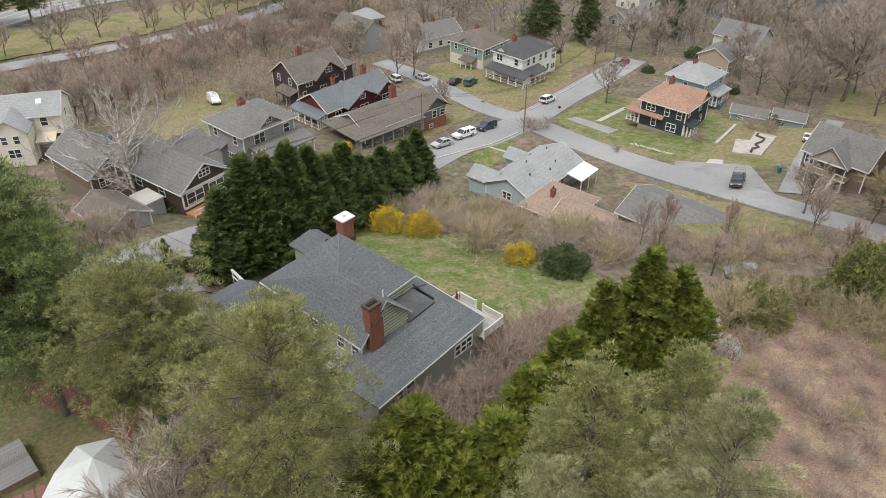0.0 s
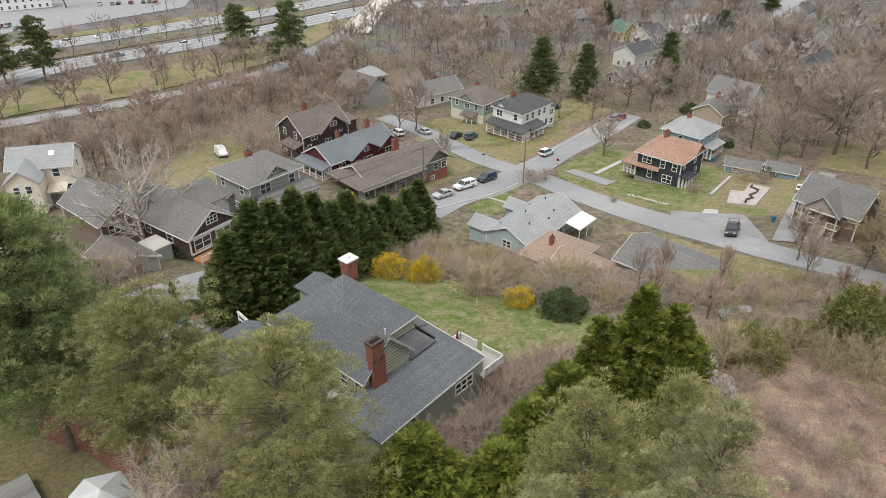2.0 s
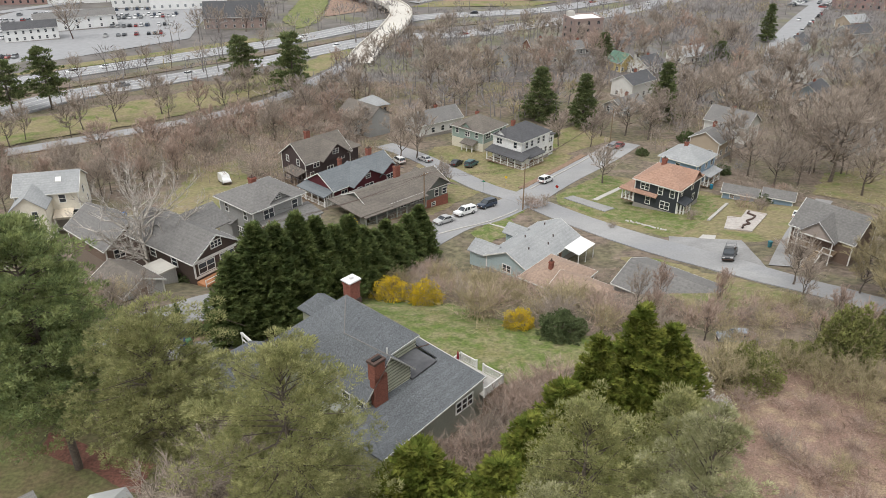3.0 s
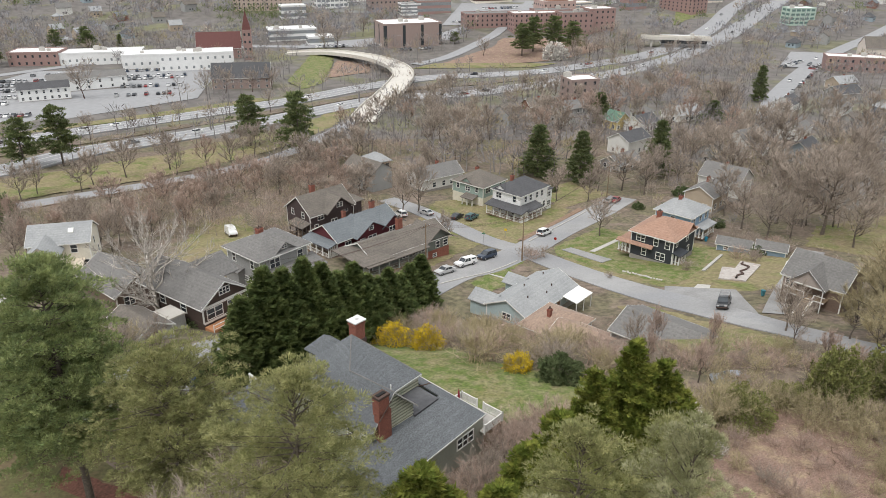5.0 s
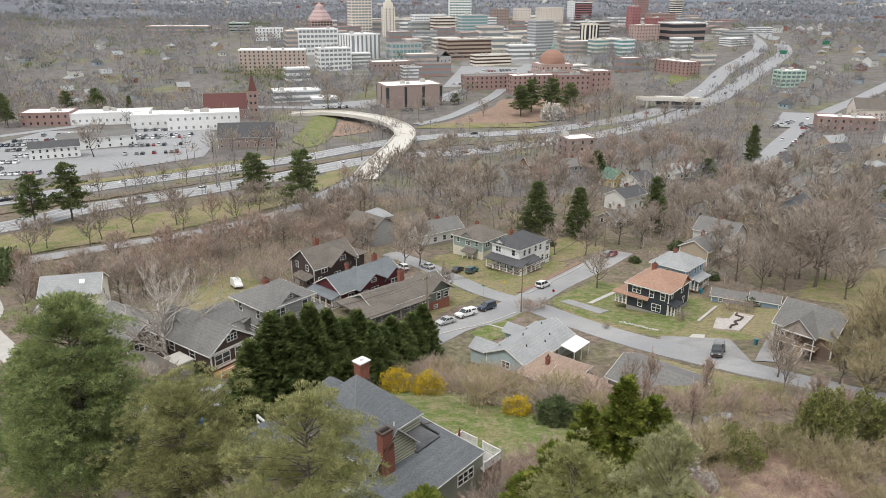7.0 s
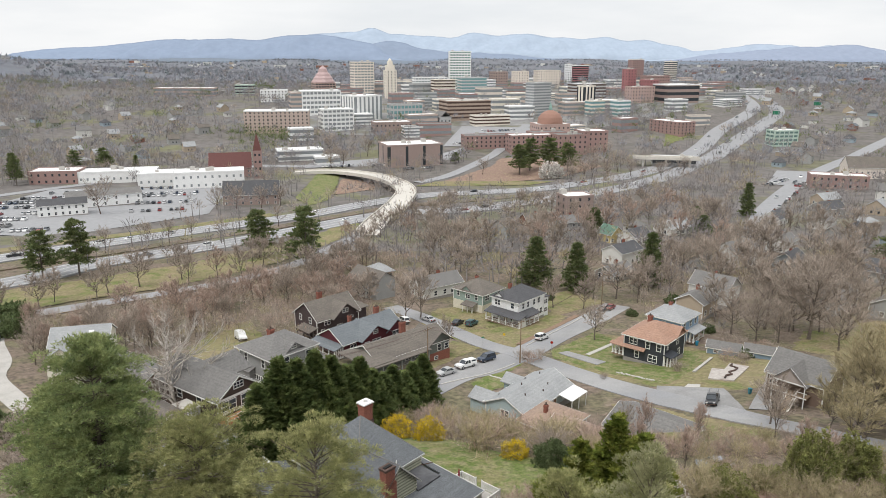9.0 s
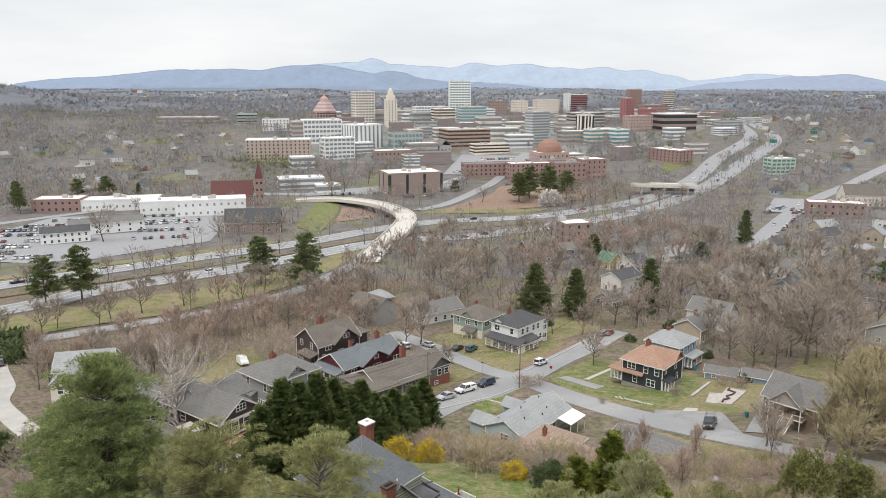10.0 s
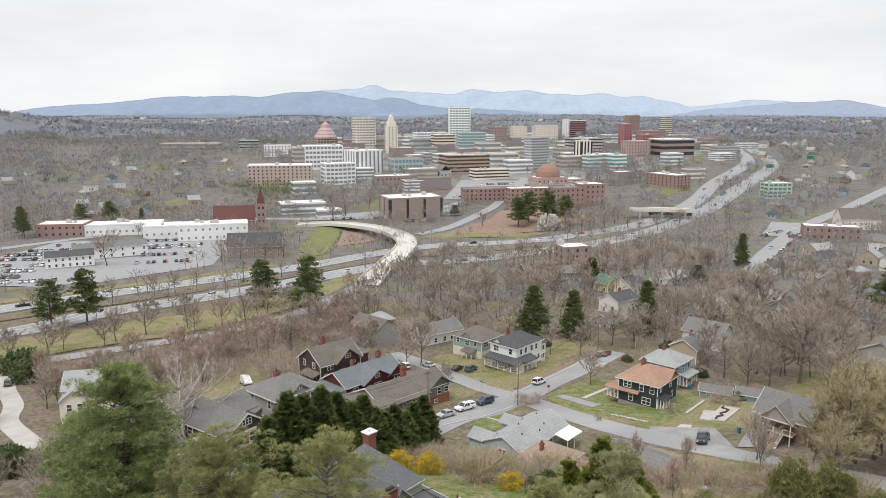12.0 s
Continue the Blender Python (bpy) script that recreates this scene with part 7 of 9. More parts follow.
def ground_stems(name, label, seed, poly, count, length, mat, lean=0.8):
    """Dead grass, fallen twigs and weed stalks over a piece of land."""
    rng = np.random.default_rng(seed)
    xs, ys = np.array([p[0] for p in poly]), np.array([p[1] for p in poly])
    x, y = rng.uniform(xs.min(), xs.max(), count * 2), rng.uniform(ys.min(), ys.max(), count * 2)
    inside = np.zeros(len(x), dtype=bool)
    for i in range(len(poly)):
        (ax, ay), (bx, by) = poly[i], poly[i - 1]
        inside ^= ((ay > y) != (by > y)) & (x < (bx - ax) * (y - ay) / (by - ay + 1e-9) + ax)
    thick = np.array([noise.noise((a * 0.25, b * 0.25, seed)) for a, b in zip(x, y)])
    keep = inside & (rng.random(len(x)) < 0.55 + 1.2 * thick)
    x, y = x[keep], y[keep]
    p = np.array([(a, b, ground_z(a, b) + 0.05) for a, b in zip(x, y)])
    d = unit(np.stack([rng.normal(0, lean, len(x)), rng.normal(0, lean, len(x)), rng.uniform(0.2, 1.0, len(x))], 1))
    single(name, tri_mesh(name, blades(rng, p, d, length, 0.05, 0.25, 2), mat), None, label, "dead stems", kind="stuff")


foreground_trees()
hedge_trees()
keep_clear()
bare_kinds()
thin_kinds()
middle_trees()
evergreens()
thickets()
ground_stems("dead_grass", "pale dead grass and weed stalks over the field", 61, [(21, 86), (34, 85), (50, 82), (62, 60), (48, 32), (20, 38), (20, 66)], 9000, 0.75, M["dead_stems"])
ground_stems("fallen_twigs", "fallen twigs and dead stems among the gardens", 62, [(-12, 112), (2, 128), (30, 128), (50, 106), (58, 92), (46, 84), (22, 88), (12, 94), (4, 100)], 8000, 0.6, M["red_twigs"])
ground_stems("fallen_twigs", "dead stems and leaf litter behind the gardens", 63, [(56, 190), (60, 240), (130, 320), (200, 300), (190, 200), (120, 150), (88, 160)], 9000, 1.1, M["twigs"])

# ---- the town across the valley ----
# walls and grey glass are paled to put the haze over the town in
GLASS = {"dark": M["glass"], "teal": glass_material("teal_glass", (0.17, 0.31, 0.32)), "green": glass_material("green_glass", (0.14, 0.22, 0.20)), "grey": glass_material("hazed_glass", (0.24, 0.26, 0.27))}
WALLS = {"tan_brick": paint("tan_brick_wall", (0.46, 0.37, 0.32)), "brick": paint("town_red_brick", (0.31, 0.205, 0.185)), "dark_brick": paint("town_brown_brick", (0.315, 0.24, 0.215)), "white": paint("white_stone", (0.74, 0.74, 0.73)), "beige": paint("beige_stone", (0.66, 0.59, 0.52)), "cream": paint("cream_stone", (0.70, 0.645, 0.56)), "grey": paint("grey_concrete_wall", (0.43, 0.43, 0.425)), "red": paint("crimson_wall", (0.34, 0.15, 0.15)), "pink": paint("pink_terracotta", (0.44, 0.32, 0.285)), "brown": paint("brown_concrete", (0.38, 0.30, 0.245)), "green": paint("pale_green_wall", (0.42, 0.52, 0.45))}
UNIT = Shape().box(-1, 1, -0.8, 0.8, 0, 1.3).box(-0.7, 0.7, -0.5, 0.5, 1.3, 1.5).mesh("roof_unit", M["concrete"])


def block(label, x, y, yaw, w, d, h, wall, floors=4, style="punched", glass="dark", roof=None, units=2, bays=0, category="building", sink=4.0, crown=None, name="town_building"):
    """A town building: walls, parapet roof, storeys of windows."""
    z = ground_z(x, y)
    ob = thing(name, pose(x, y, z, 0, 0, yaw), label, category, "town buildings")
    wm = WALLS[wall]
    part("wall", Shape().box(-w / 2, w / 2, -d / 2, d / 2, -sink, h), wm, ob)
    part("roof", Shape().box(-w / 2 + 0.4, w / 2 - 0.4, -d / 2 + 0.4, d / 2 - 0.4, h, h + 0.12), roof or M["white_membrane"], ob)
    par = Shape()
    for a in ((-w / 2 - 0.15, w / 2 + 0.15, -d / 2 - 0.15, -d / 2 + 0.35), (-w / 2 - 0.15, w / 2 + 0.15, d / 2 - 0.35, d / 2 + 0.15), (-w / 2 - 0.15, -w / 2 + 0.35, -d / 2 + 0.35, d / 2 - 0.35), (w / 2 - 0.35, w / 2 + 0.15, -d / 2 + 0.35, d / 2 - 0.35)):
        par.box(*a, h - 0.5, h + 0.55)
    part("parapet", par, WALLS[crown] if crown else wm, ob)
    rng = random.Random(int(x * 7 + y))
    for i in range(units):
        u = part("roof_unit", UNIT, None, ob)
        u.location, u.scale = (rng.uniform(-w / 3, w / 3), rng.uniform(-d / 3, d / 3), h + 0.1), (1 + rng.random(),) * 3
    fh = h / floors
    bw = bays or max(2, int(w / 4.2))
    bd = max(2, int(d / (w / bw)))
    if style in ("bands", "grid"):
        band = Shape().box(-w / 2 - 0.06, w / 2 + 0.06, -d / 2 - 0.06, d / 2 + 0.06, 0, fh * 0.52).mesh("window_band", GLASS[glass])
        for i in range(floors):
            part("window_band", band, None, ob).location = (0, 0, fh * (i + 0.28))
    if style == "grid":
        for side, n, L in (("R", bw, w), ("L", bd, d), ("B", bd, d)):
            pier = Shape().box(-0.5, 0.5, -0.22, 0.1, 0, h).mesh("pier", wm)
            for i in range(n + 1):
                part("pier", pier, None, ob).matrix_basis = side_pose(side, w, d, -L / 2 + 0.45 + (L - 0.9) * i / n, 0)
    if style == "punched":
        pane = Shape().box(-0.65, 0.65, -0.05, 0.03, 0, min(1.7, fh * 0.5)).mesh("window", GLASS[glass])
        for side, n, L in (("R", bw, w), ("L" if yaw >= 0 else "B", bd, d)):
            for i in range(floors):
                for k in range(n):
                    part("window", pane, None, ob).matrix_basis = side_pose(side, w, d, -L / 2 + L * (k + 0.5) / n, fh * (i + 0.3))
    if style == "strips":
        strip_m = Shape().box(-1.1, 1.1, -0.06, 0.03, 0.6, h - 0.9).mesh("window_strip", GLASS[glass])
        for side, n, L in (("R", bw, w), ("B", bd, d), ("L", bd, d)):
            for k in range(n + 1):
                part("window_strip", strip_m, None, ob).matrix_basis = side_pose(side, w, d, -L / 2 + 1.1 + (L - 2.2) * k / n, 0)
    if style == "deck":
        # dark bands on the wall stand in for shade inside the open storeys
        slot = Shape().box(-w / 2 - 0.05, w / 2 + 0.05, -d / 2 - 0.05, d / 2 + 0.05, 0, fh * 0.45).mesh("open_storey", M["soot"])
        for i in range(floors):
            part("open_storey", slot, None, ob).location = (0, 0, fh * (i + 0.4))
    FOOTPRINTS.append((x, y, min(w, d) * 0.55))
    if max(w, d) > 2 * min(w, d) or max(w, d) > 50:
        k = radians(yaw)
        for sx in (-0.35, 0.35):
            ux, uy = (math.cos(k) * w * sx, math.sin(k) * w * sx) if w > d else (-math.sin(k) * d * sx, math.cos(k) * d * sx)
            FOOTPRINTS.append((x + ux, y + uy, min(w, d) * 0.65))
    return ob


def town():
    block("long tan brick hotel with pale cornice", -168, 762, 8, 64, 24, 21, "tan_brick", 6, "punched", crown="white")
    block("white wing with dark windows beside the hotel", -110, 772, 24, 32, 20, 21, "white", 5, "grid", "grey")
    block("white and tan institutional block", -142, 870, 18, 44, 26, 26, "white", 5, "grid", "grey")
    block("tan windowless block beside the white one", -166, 862, 18, 18, 22, 25, "tan_brick", 5, "bands", "grey")
    block("white stone courthouse block with tall windows", -90, 832, 38, 34, 30, 26, "white", 4, "strips", "grey", bays=6)
    city = block("stepped pink terracotta city hall", -173, 1095, 20, 30, 30, 14, "pink", 4, "grid", units=0, roof=paint("pink_tile", (0.46, 0.3, 0.28)))
    part("stepped_dome", Shape().lathe([(17, 14), (17, 16), (14.5, 19), (14, 21), (11, 24), (10.5, 26), (7, 29), (6, 33), (5.5, 34), (1.5, 37), (0.3, 39)], 8), paint("rose_tile", (0.43, 0.315, 0.305)), city, "rose tiled stepped crown")
    block("tall beige stone county building", -112, 1050, 22, 28, 22, 44, "beige", 12, "grid", "grey")
    deco = block("slender cream stepped tower", -70, 1004, 24, 14, 13, 36, "cream", 10, "punched", units=0)
    part("tower_top", Shape().box(-5, 5, -4.6, 4.6, 36, 43).box(-3, 3, -2.8, 2.8, 43, 48).lathe([(2.6, 48), (2.2, 50), (0.3, 51.5)], 8), WALLS["cream"], deco)
    block("white and glass high-rise tower", 26, 1192, 4, 33, 24, 58, "white", 15, "grid", "green", bays=7)
    block("teal glass hotel in town", 40, 1045, 16, 36, 20, 24, "grey", 6, "bands", "teal")
    block("beige parking deck with open storeys", 0, 1070, 14, 30, 24, 20, "cream", 5, "deck")
    block("brown parking deck with open storeys", 24, 838, 20, 50, 30, 20, "brown", 5, "deck", roof=M["concrete"])
    block("low cream parking deck", 50, 800, 20, 40, 16, 10, "cream", 3, "deck", roof=M["concrete"])
    block("pale glass office with grey roof", -42, 830, 22, 34, 22, 17, "grey", 3, "grid", "teal", roof=M["shingle_grey"])
    block("low brown flat-roofed office", -52, 756, 18, 38, 20, 11, "dark_brick", 2, "punched")
    block("brown brick office block with dark glass strips", -27, 612, 20, 46, 30, 17, "dark_brick", 3, "strips", "dark", bays=3, units=3, roof=M["white_membrane"])
    block("red brick building under a grey roof", 44, 690, 12, 52, 18, 11, "brick", 3, "punched", roof=M["shingle_grey"])
    ch = block("small grey stone church in town", -1, 808, 30, 14, 16, 7, "grey", 1, "punched", units=0, category="church", name="church")
    part("church_roof", roof_gable(14, 16, 7, 6, 0.6, "y", 0.3, 0.3), M["shingle_grey"], ch)
    block("low white commercial block", -122, 632, 18, 38, 20, 9, "white", 2, "bands", "grey")
    block("low white shop in town", -96, 612, 18, 20, 14, 6, "white", 1, "bands", "grey")
    block("grey slab tower with dark vertical strips", 108, 856, 34, 26, 14, 37, "grey", 12, "bands", "grey", bays=5)
    bas = block("terracotta brick basilica with dome", 106, 742, 14, 32, 26, 12, "pink", 2, "punched", units=0, category="church", name="basilica")
    part("dome", Shape().lathe([(12.5, 12), (12.5, 14.5), (11.6, 18), (9.2, 21.5), (5.4, 24), (1.5, 25.2), (1.4, 28), (0.9, 28.4), (0.1, 33)], 24), paint("dome_tile", (0.29, 0.165, 0.125)), bas, "weathered terracotta tile dome")
    part("cupola", Shape().lathe([(1.9, 24.6), (1.8, 27.5), (1.3, 28.6), (0.15, 33.2)], 10), paint("verdigris", (0.22, 0.34, 0.30)), bas, "green copper cupola")
    for i, (x, y, w, d, h) in enumerate(((78, 672, 40, 18, 15), (112, 664, 28, 18, 17), (134, 676, 24, 20, 18), (96, 690, 34, 18, 14))):
        block("red brick hospital wing with flat roof", x, y, 14, w, d, h, "brick", 4, "punched", roof=M["shingle_grey"] if i % 2 else M["white_membrane"])
    block("beige and dark glass tower", 169, 892, 26, 16, 14, 29, "cream", 8, "strips", bays=3)
    block("crimson brick tower in town", 257, 1048, 24, 14, 13, 35, "red", 9, "punched")
    block("white and red striped hotel", 254, 1436, 12, 38, 18, 32, "red", 8, "bands", crown="white")
    block("white end tower of the striped hotel", 236, 1432, 12, 8, 18, 34, "white", 8, "punched")
    block("tall brown brick hotel tower", 377, 1486, 20, 26, 16, 42, "brick", 10, "punched", crown="beige")
    block("tall red brick office in town", 281, 1033, 20, 20, 16, 22, "red", 5, "punched")
    block("banded white and tan round-cornered tower", 415, 1386, 24, 16, 16, 40, "cream", 11, "bands")
    block("dark arena with pale roof", 298, 968, 18, 46, 34, 22, "dark_brick", 3, "bands", crown="white")
    block("long red brick block with white roof", 232, 758, 30, 20, 42, 12, "brick", 4, "punched")
    block("white and glass office block", 173, 858, 26, 18, 14, 17, "cream", 4, "bands", "teal")
    block("white and glass apartment block", 202, 858, 26, 18, 14, 17, "white", 4, "bands", "teal")
    block("pale long parking deck", 190, 1000, 18, 46, 20, 20, "grey", 5, "deck")
    block("white open parking deck", 130, 1040, 18, 34, 20, 16, "white", 4, "deck")
    block("pinkish apartment block in town", 250, 960, 22, 34, 16, 20, "pink", 5, "punched")
    block("white mid-rise town block", 60, 1110, 16, 30, 18, 18, "white", 5, "bands", "grey")
    block("beige mid-rise town block", 120, 1180, 16, 22, 18, 28, "beige", 7, "punched")
    block("brown brick mid-rise block", 90, 1230, 16, 26, 18, 26, "dark_brick", 6, "punched")
    block("tan mid-rise town block", 170, 1240, 16, 40, 18, 28, "beige", 7, "punched")
    block("long red brick town warehouse", 330, 1180, 16, 40, 20, 22, "brick", 5, "punched")
    block("white office block in town", -20, 1150, 16, 50, 20, 20, "white", 5, "grid", "grey")
    block("small square brick block with white roof", 72, 402, 16, 16, 13, 11, "dark_brick", 3, "punched", units=1)
    block("long brick block under a white roof", 270, 505, -16, 36, 14, 9, "brick", 2, "punched")
    block("low brick building with white roof", -272, 522, 8, 32, 20, 9, "brick", 2, "punched")
    block("long white-roofed shop beside the road", -232, 530, 14, 52, 18, 8, "white", 1, "punched", "grey", units=3)
    block("white two-storey commercial building", -160, 506, 16, 46, 18, 11, "white", 2, "punched", "grey", units=6)
    block("low white shop beside the car park", -198, 512, 16, 24, 18, 9, "white", 1, "punched", "grey", units=1)
    block("green and white clinic", -280, 1070, 8, 26, 16, 12, "green", 3, "bands")
    block("pinkish hillside shopping centre", -352, 1036, 4, 80, 24, 10, "pink", 2, "bands", "grey")
    block("white apartment house among trees", -216, 966, 12, 34, 16, 14, "white", 4, "punched")
    block("pale green glass office", 318, 700, 8, 24, 14, 14, "green", 4, "grid", "green")
    block("low dark commercial block", 190, 612, -10, 34, 16, 6, "grey", 1, "bands", "dark")
    rng = np.random.default_rng(77)
    tones = (("white", "low white town building"), ("cream", "low cream town building"), ("grey", "low grey town building"), ("brick", "low red brick town building"), ("tan_brick", "low tan brick town building"), ("beige", "low beige town building"))
    zone = [(-170, 900), (-150, 700), (-60, 700), (150, 720), (280, 800), (460, 1100), (520, 1350), (-60, 1350), (-200, 1180)]
    for x, y in scatter(rng, zone, 105, 22, 7.0):
        w, lab = tones[int(rng.choice(6, p=[0.3, 0.14, 0.14, 0.2, 0.12, 0.1]))]
        block(lab, x, y, float(rng.choice([14, 20, 26])), rng.uniform(18, 36), rng.uniform(12, 20), rng.uniform(6, 14), w, 2 if rng.random() < 0.6 else 3, "bands", "grey", units=0, roof=M["white_membrane"] if rng.random() < 0.7 else M["shingle_grey"])
    # gabled buildings of the near side of the town
    for lab, x, y, yaw, w, d, h, rise, axis, wall, rf in (("grey-roofed two-storey motel with brick base", -192, 420, 30, 40, 13, 7, 2.4, "x", "white", "shingle_grey"), ("white two-storey office with dark hipped roof", -202, 392, 26, 24, 11, 6.6, 2.6, "x", "white", "shingle_dark"), ("brown-roofed house with red and yellow gables", 312, 552, -8, 28, 16, 9, 7, "x", "beige", "shingle_brown"), ("dark-roofed brick hall behind bare trees", -112, 434, 8, 32, 14, 7, 7, "x", "dark_brick", "shingle_dark"), ("red brick church nave with steep maroon roof", -156, 548, 12, 30, 14, 8, 10, "x", "brick", "maroon")):
        ob = house(lab, (x - w / 2, y - d / 2), yaw, w, d, ground_z(x, y), h, "gable", paint("maroon_tile", (0.125, 0.05, 0.045)) if rf == "maroon" else M[rf], WALLS[wall], rise, 0.5, axis, deep=4, name="town_house", group="town buildings",
                   wins=[("R", -w / 2 + 2 + i * (w - 4) / 6, 1.2 + 3.0 * f, 1.0, 1.4) for i in range(7) for f in range(2 if h > 6 else 1)] + [("L", u, 1.2, 1.0, 1.4) for u in (-3, 0, 3)])
        FOOTPRINTS.append((x, y, w * 0.55))
    tw = block("brick church tower with steep pointed cap", -136, 545, 12, 6, 6, 20, "brick", 4, "punched", units=0, category="church", name="church_tower")
    part("spire", Shape().lathe([(4.2, 20), (3.2, 24), (0.1, 33)], 4).turned(pose(0, 0, 0, 0, 0, 45)), paint("maroon_tile", (0.125, 0.05, 0.045)), tw)


def small_houses():
    """Houses of the far streets: walls and roof each, alike in build and different in colour."""
    rng = np.random.default_rng(21)
    cols = [paint("far_white_wall", (0.6, 0.59, 0.56)), paint("far_grey_wall", (0.32, 0.32, 0.31)), paint("far_brick_wall", (0.24, 0.12, 0.09)), paint("far_tan_wall", (0.4, 0.33, 0.25)), paint("far_blue_wall", (0.3, 0.36, 0.4))]
    paint("far_yellow_wall", (0.5, 0.4, 0.18))
    M["shingle_green"] = material("green_shingles", (0.12, 0.2, 0.15), 0.9, grain=(3.0, 0.15), stain=(0.3, 0.2), wave=(1.1, 0.12))
    roofs = [M["shingle_grey"], M["shingle_pale"], M["shingle_brown"], M["shingle_dark"], M["shingle_blue"]]
    names = ["white", "grey", "brick", "tan", "blue-grey"]
    kits = []
    for k in range(8):
        w, d, h, rise = 8 + k % 3 * 2.5, 8 + k % 2 * 2, 3.4 + (k % 3) * 1.6, 2.6 + k % 2
        r = (roof_gable(w, d, h, rise, 0.5, "x") if k % 3 else roof_hip(w, d, h, rise, 0.5)).mesh("roof", roofs[k % 5])
        b = gable_body(w, d, -3, h, rise, "x") if k % 3 else Shape().box(-w / 2, w / 2, -d / 2, d / 2, -3, h)
        win = Shape().box(-0.5, 0.5, -0.06, 0.02, 0, 1.4).mesh("window", M["glass"])
        kits.append((w, d, h, b.mesh("wall", cols[(k * 3) % 5]), r, win, names[(k * 3) % 5]))
    zones = (([(66, 190), (60, 240), (140, 330), (260, 400), (240, 250), (130, 170)], 16, 17), ([(20, 330), (60, 300), (150, 400), (120, 440), (40, 400)], 4, 18), ([(170, 330), (230, 400), (330, 520), (400, 560), (420, 420), (300, 330)], 40, 17),
             ([(-420, 560), (-330, 560), (-240, 620), (-200, 720), (-260, 900), (-520, 900), (-520, 650)], 40, 24), ([(250, 580), (320, 570), (520, 880), (640, 1150), (480, 1200), (400, 940), (330, 760)], 46, 22), ([(-120, 120), (-100, 150), (-130, 170), (-150, 130)], 3, 16), ([(-30, 232), (-10, 226), (-4, 246), (-24, 262)], 2, 12))
    for lab, f, yaw, w, d, z, h, rf, wl, rise, ax in SLOPE_HOUSES + AVENUE_HOUSES:
        house(lab, f, yaw, w, d, z, h, "gable", M[rf], SIDING[wl], rise, 0.5, ax, deep=4, wins=[("R", -3, 1.1, 1.1, 1.4), ("R", 0.5, 1.1, 1.1, 1.4), ("R", 3.4, 1.1, 1.1, 1.4), ("L", -2, 1.1, 1.1, 1.4), ("L", 2, 1.1, 1.1, 1.4)], chims=[(1.0, 0.5, h + 3.4)])
        FOOTPRINTS.append((f[0], f[1] + 7, 8))
        FOOTPRINTS.append((f[0] - 4, f[1] - 6, 5.5))
    for poly, n, gap in zones:
        for x, y in scatter(rng, poly, n, gap, 5.0):
            w, d, h, b, r, win, nm = kits[int(rng.integers(len(kits)))]
            z = min(ground_z(x + a, y + c) for a in (-4, 4) for c in (-4, 4)) + 0.3
            ob = thing("house", pose(x, y, z, 0, 0, float(rng.choice([47, -43, 30, 55]))), nm + " walled house among bare trees", "house", "houses of the far streets")
            part("wall", b, None, ob)
            part("roof", r, None, ob)
            for side, u in ((("R", -2.2), ("R", 0.4), ("R", 2.6), ("L", -1.8), ("L", 1.8)) if y < 560 else (("R", -1.5), ("R", 1.5))):
                part("window", win, None, ob).matrix_basis = side_pose(side, w, d, u, 1.1)
            FOOTPRINTS.append((x, y, 9.5))
            FOOTPRINTS.append((x - 5, y - 9, 6.5))
    for x, y, w in ((64.2, 170.4, 7.0), (71.6, 166.8, 6.0)):
        sh = house("small blue garden shed with grey roof", (x - 2, y - 2), -28, w, 3.6, ground_z(x, y), 2.2, "gable", M["shingle_grey"], paint("shed_blue", (0.22, 0.30, 0.38)), 1.2, 0.3, "x", name="shed", wins=[("R", -1.5, 0.9, 0.8, 0.8)], base_h=0.1)
    n = 420
    x = rng.uniform(-2400, 2400, n)
    y = 1150 + 1900 * rng.random(n) ** 1.5
    s = Shape()
    idx = []
    for i in range(n):
        if abs(x[i]) > (y[i] + 100) * 0.66:
            continue
        z = ground_z(x[i], y[i]) + noise.noise((x[i] * 0.0021, y[i] * 0.0017, 3.0)) * 26 * max(0, min(1, (y[i] - 1100) / 900)) - 6
        w, d, h = rng.uniform(8, 20), rng.uniform(8, 14), rng.uniform(5, 9)
        if rng.random() < 0.12:
            w, h = w * 2.2, h * 1.3
        s.box(x[i] - w / 2, x[i] + w / 2, y[i] - d / 2, y[i] + d / 2, z - 3, z + h)
        idx += [int(rng.choice([0, 0, 1, 2, 3]))] * 6
    me = s.mesh("distant_buildings", [cols[0], cols[1], cols[2], cols[3]], index=idx)
    single("distant_buildings", me, None, "scattered pale houses and sheds far across the plain", "buildings", kind="stuff")


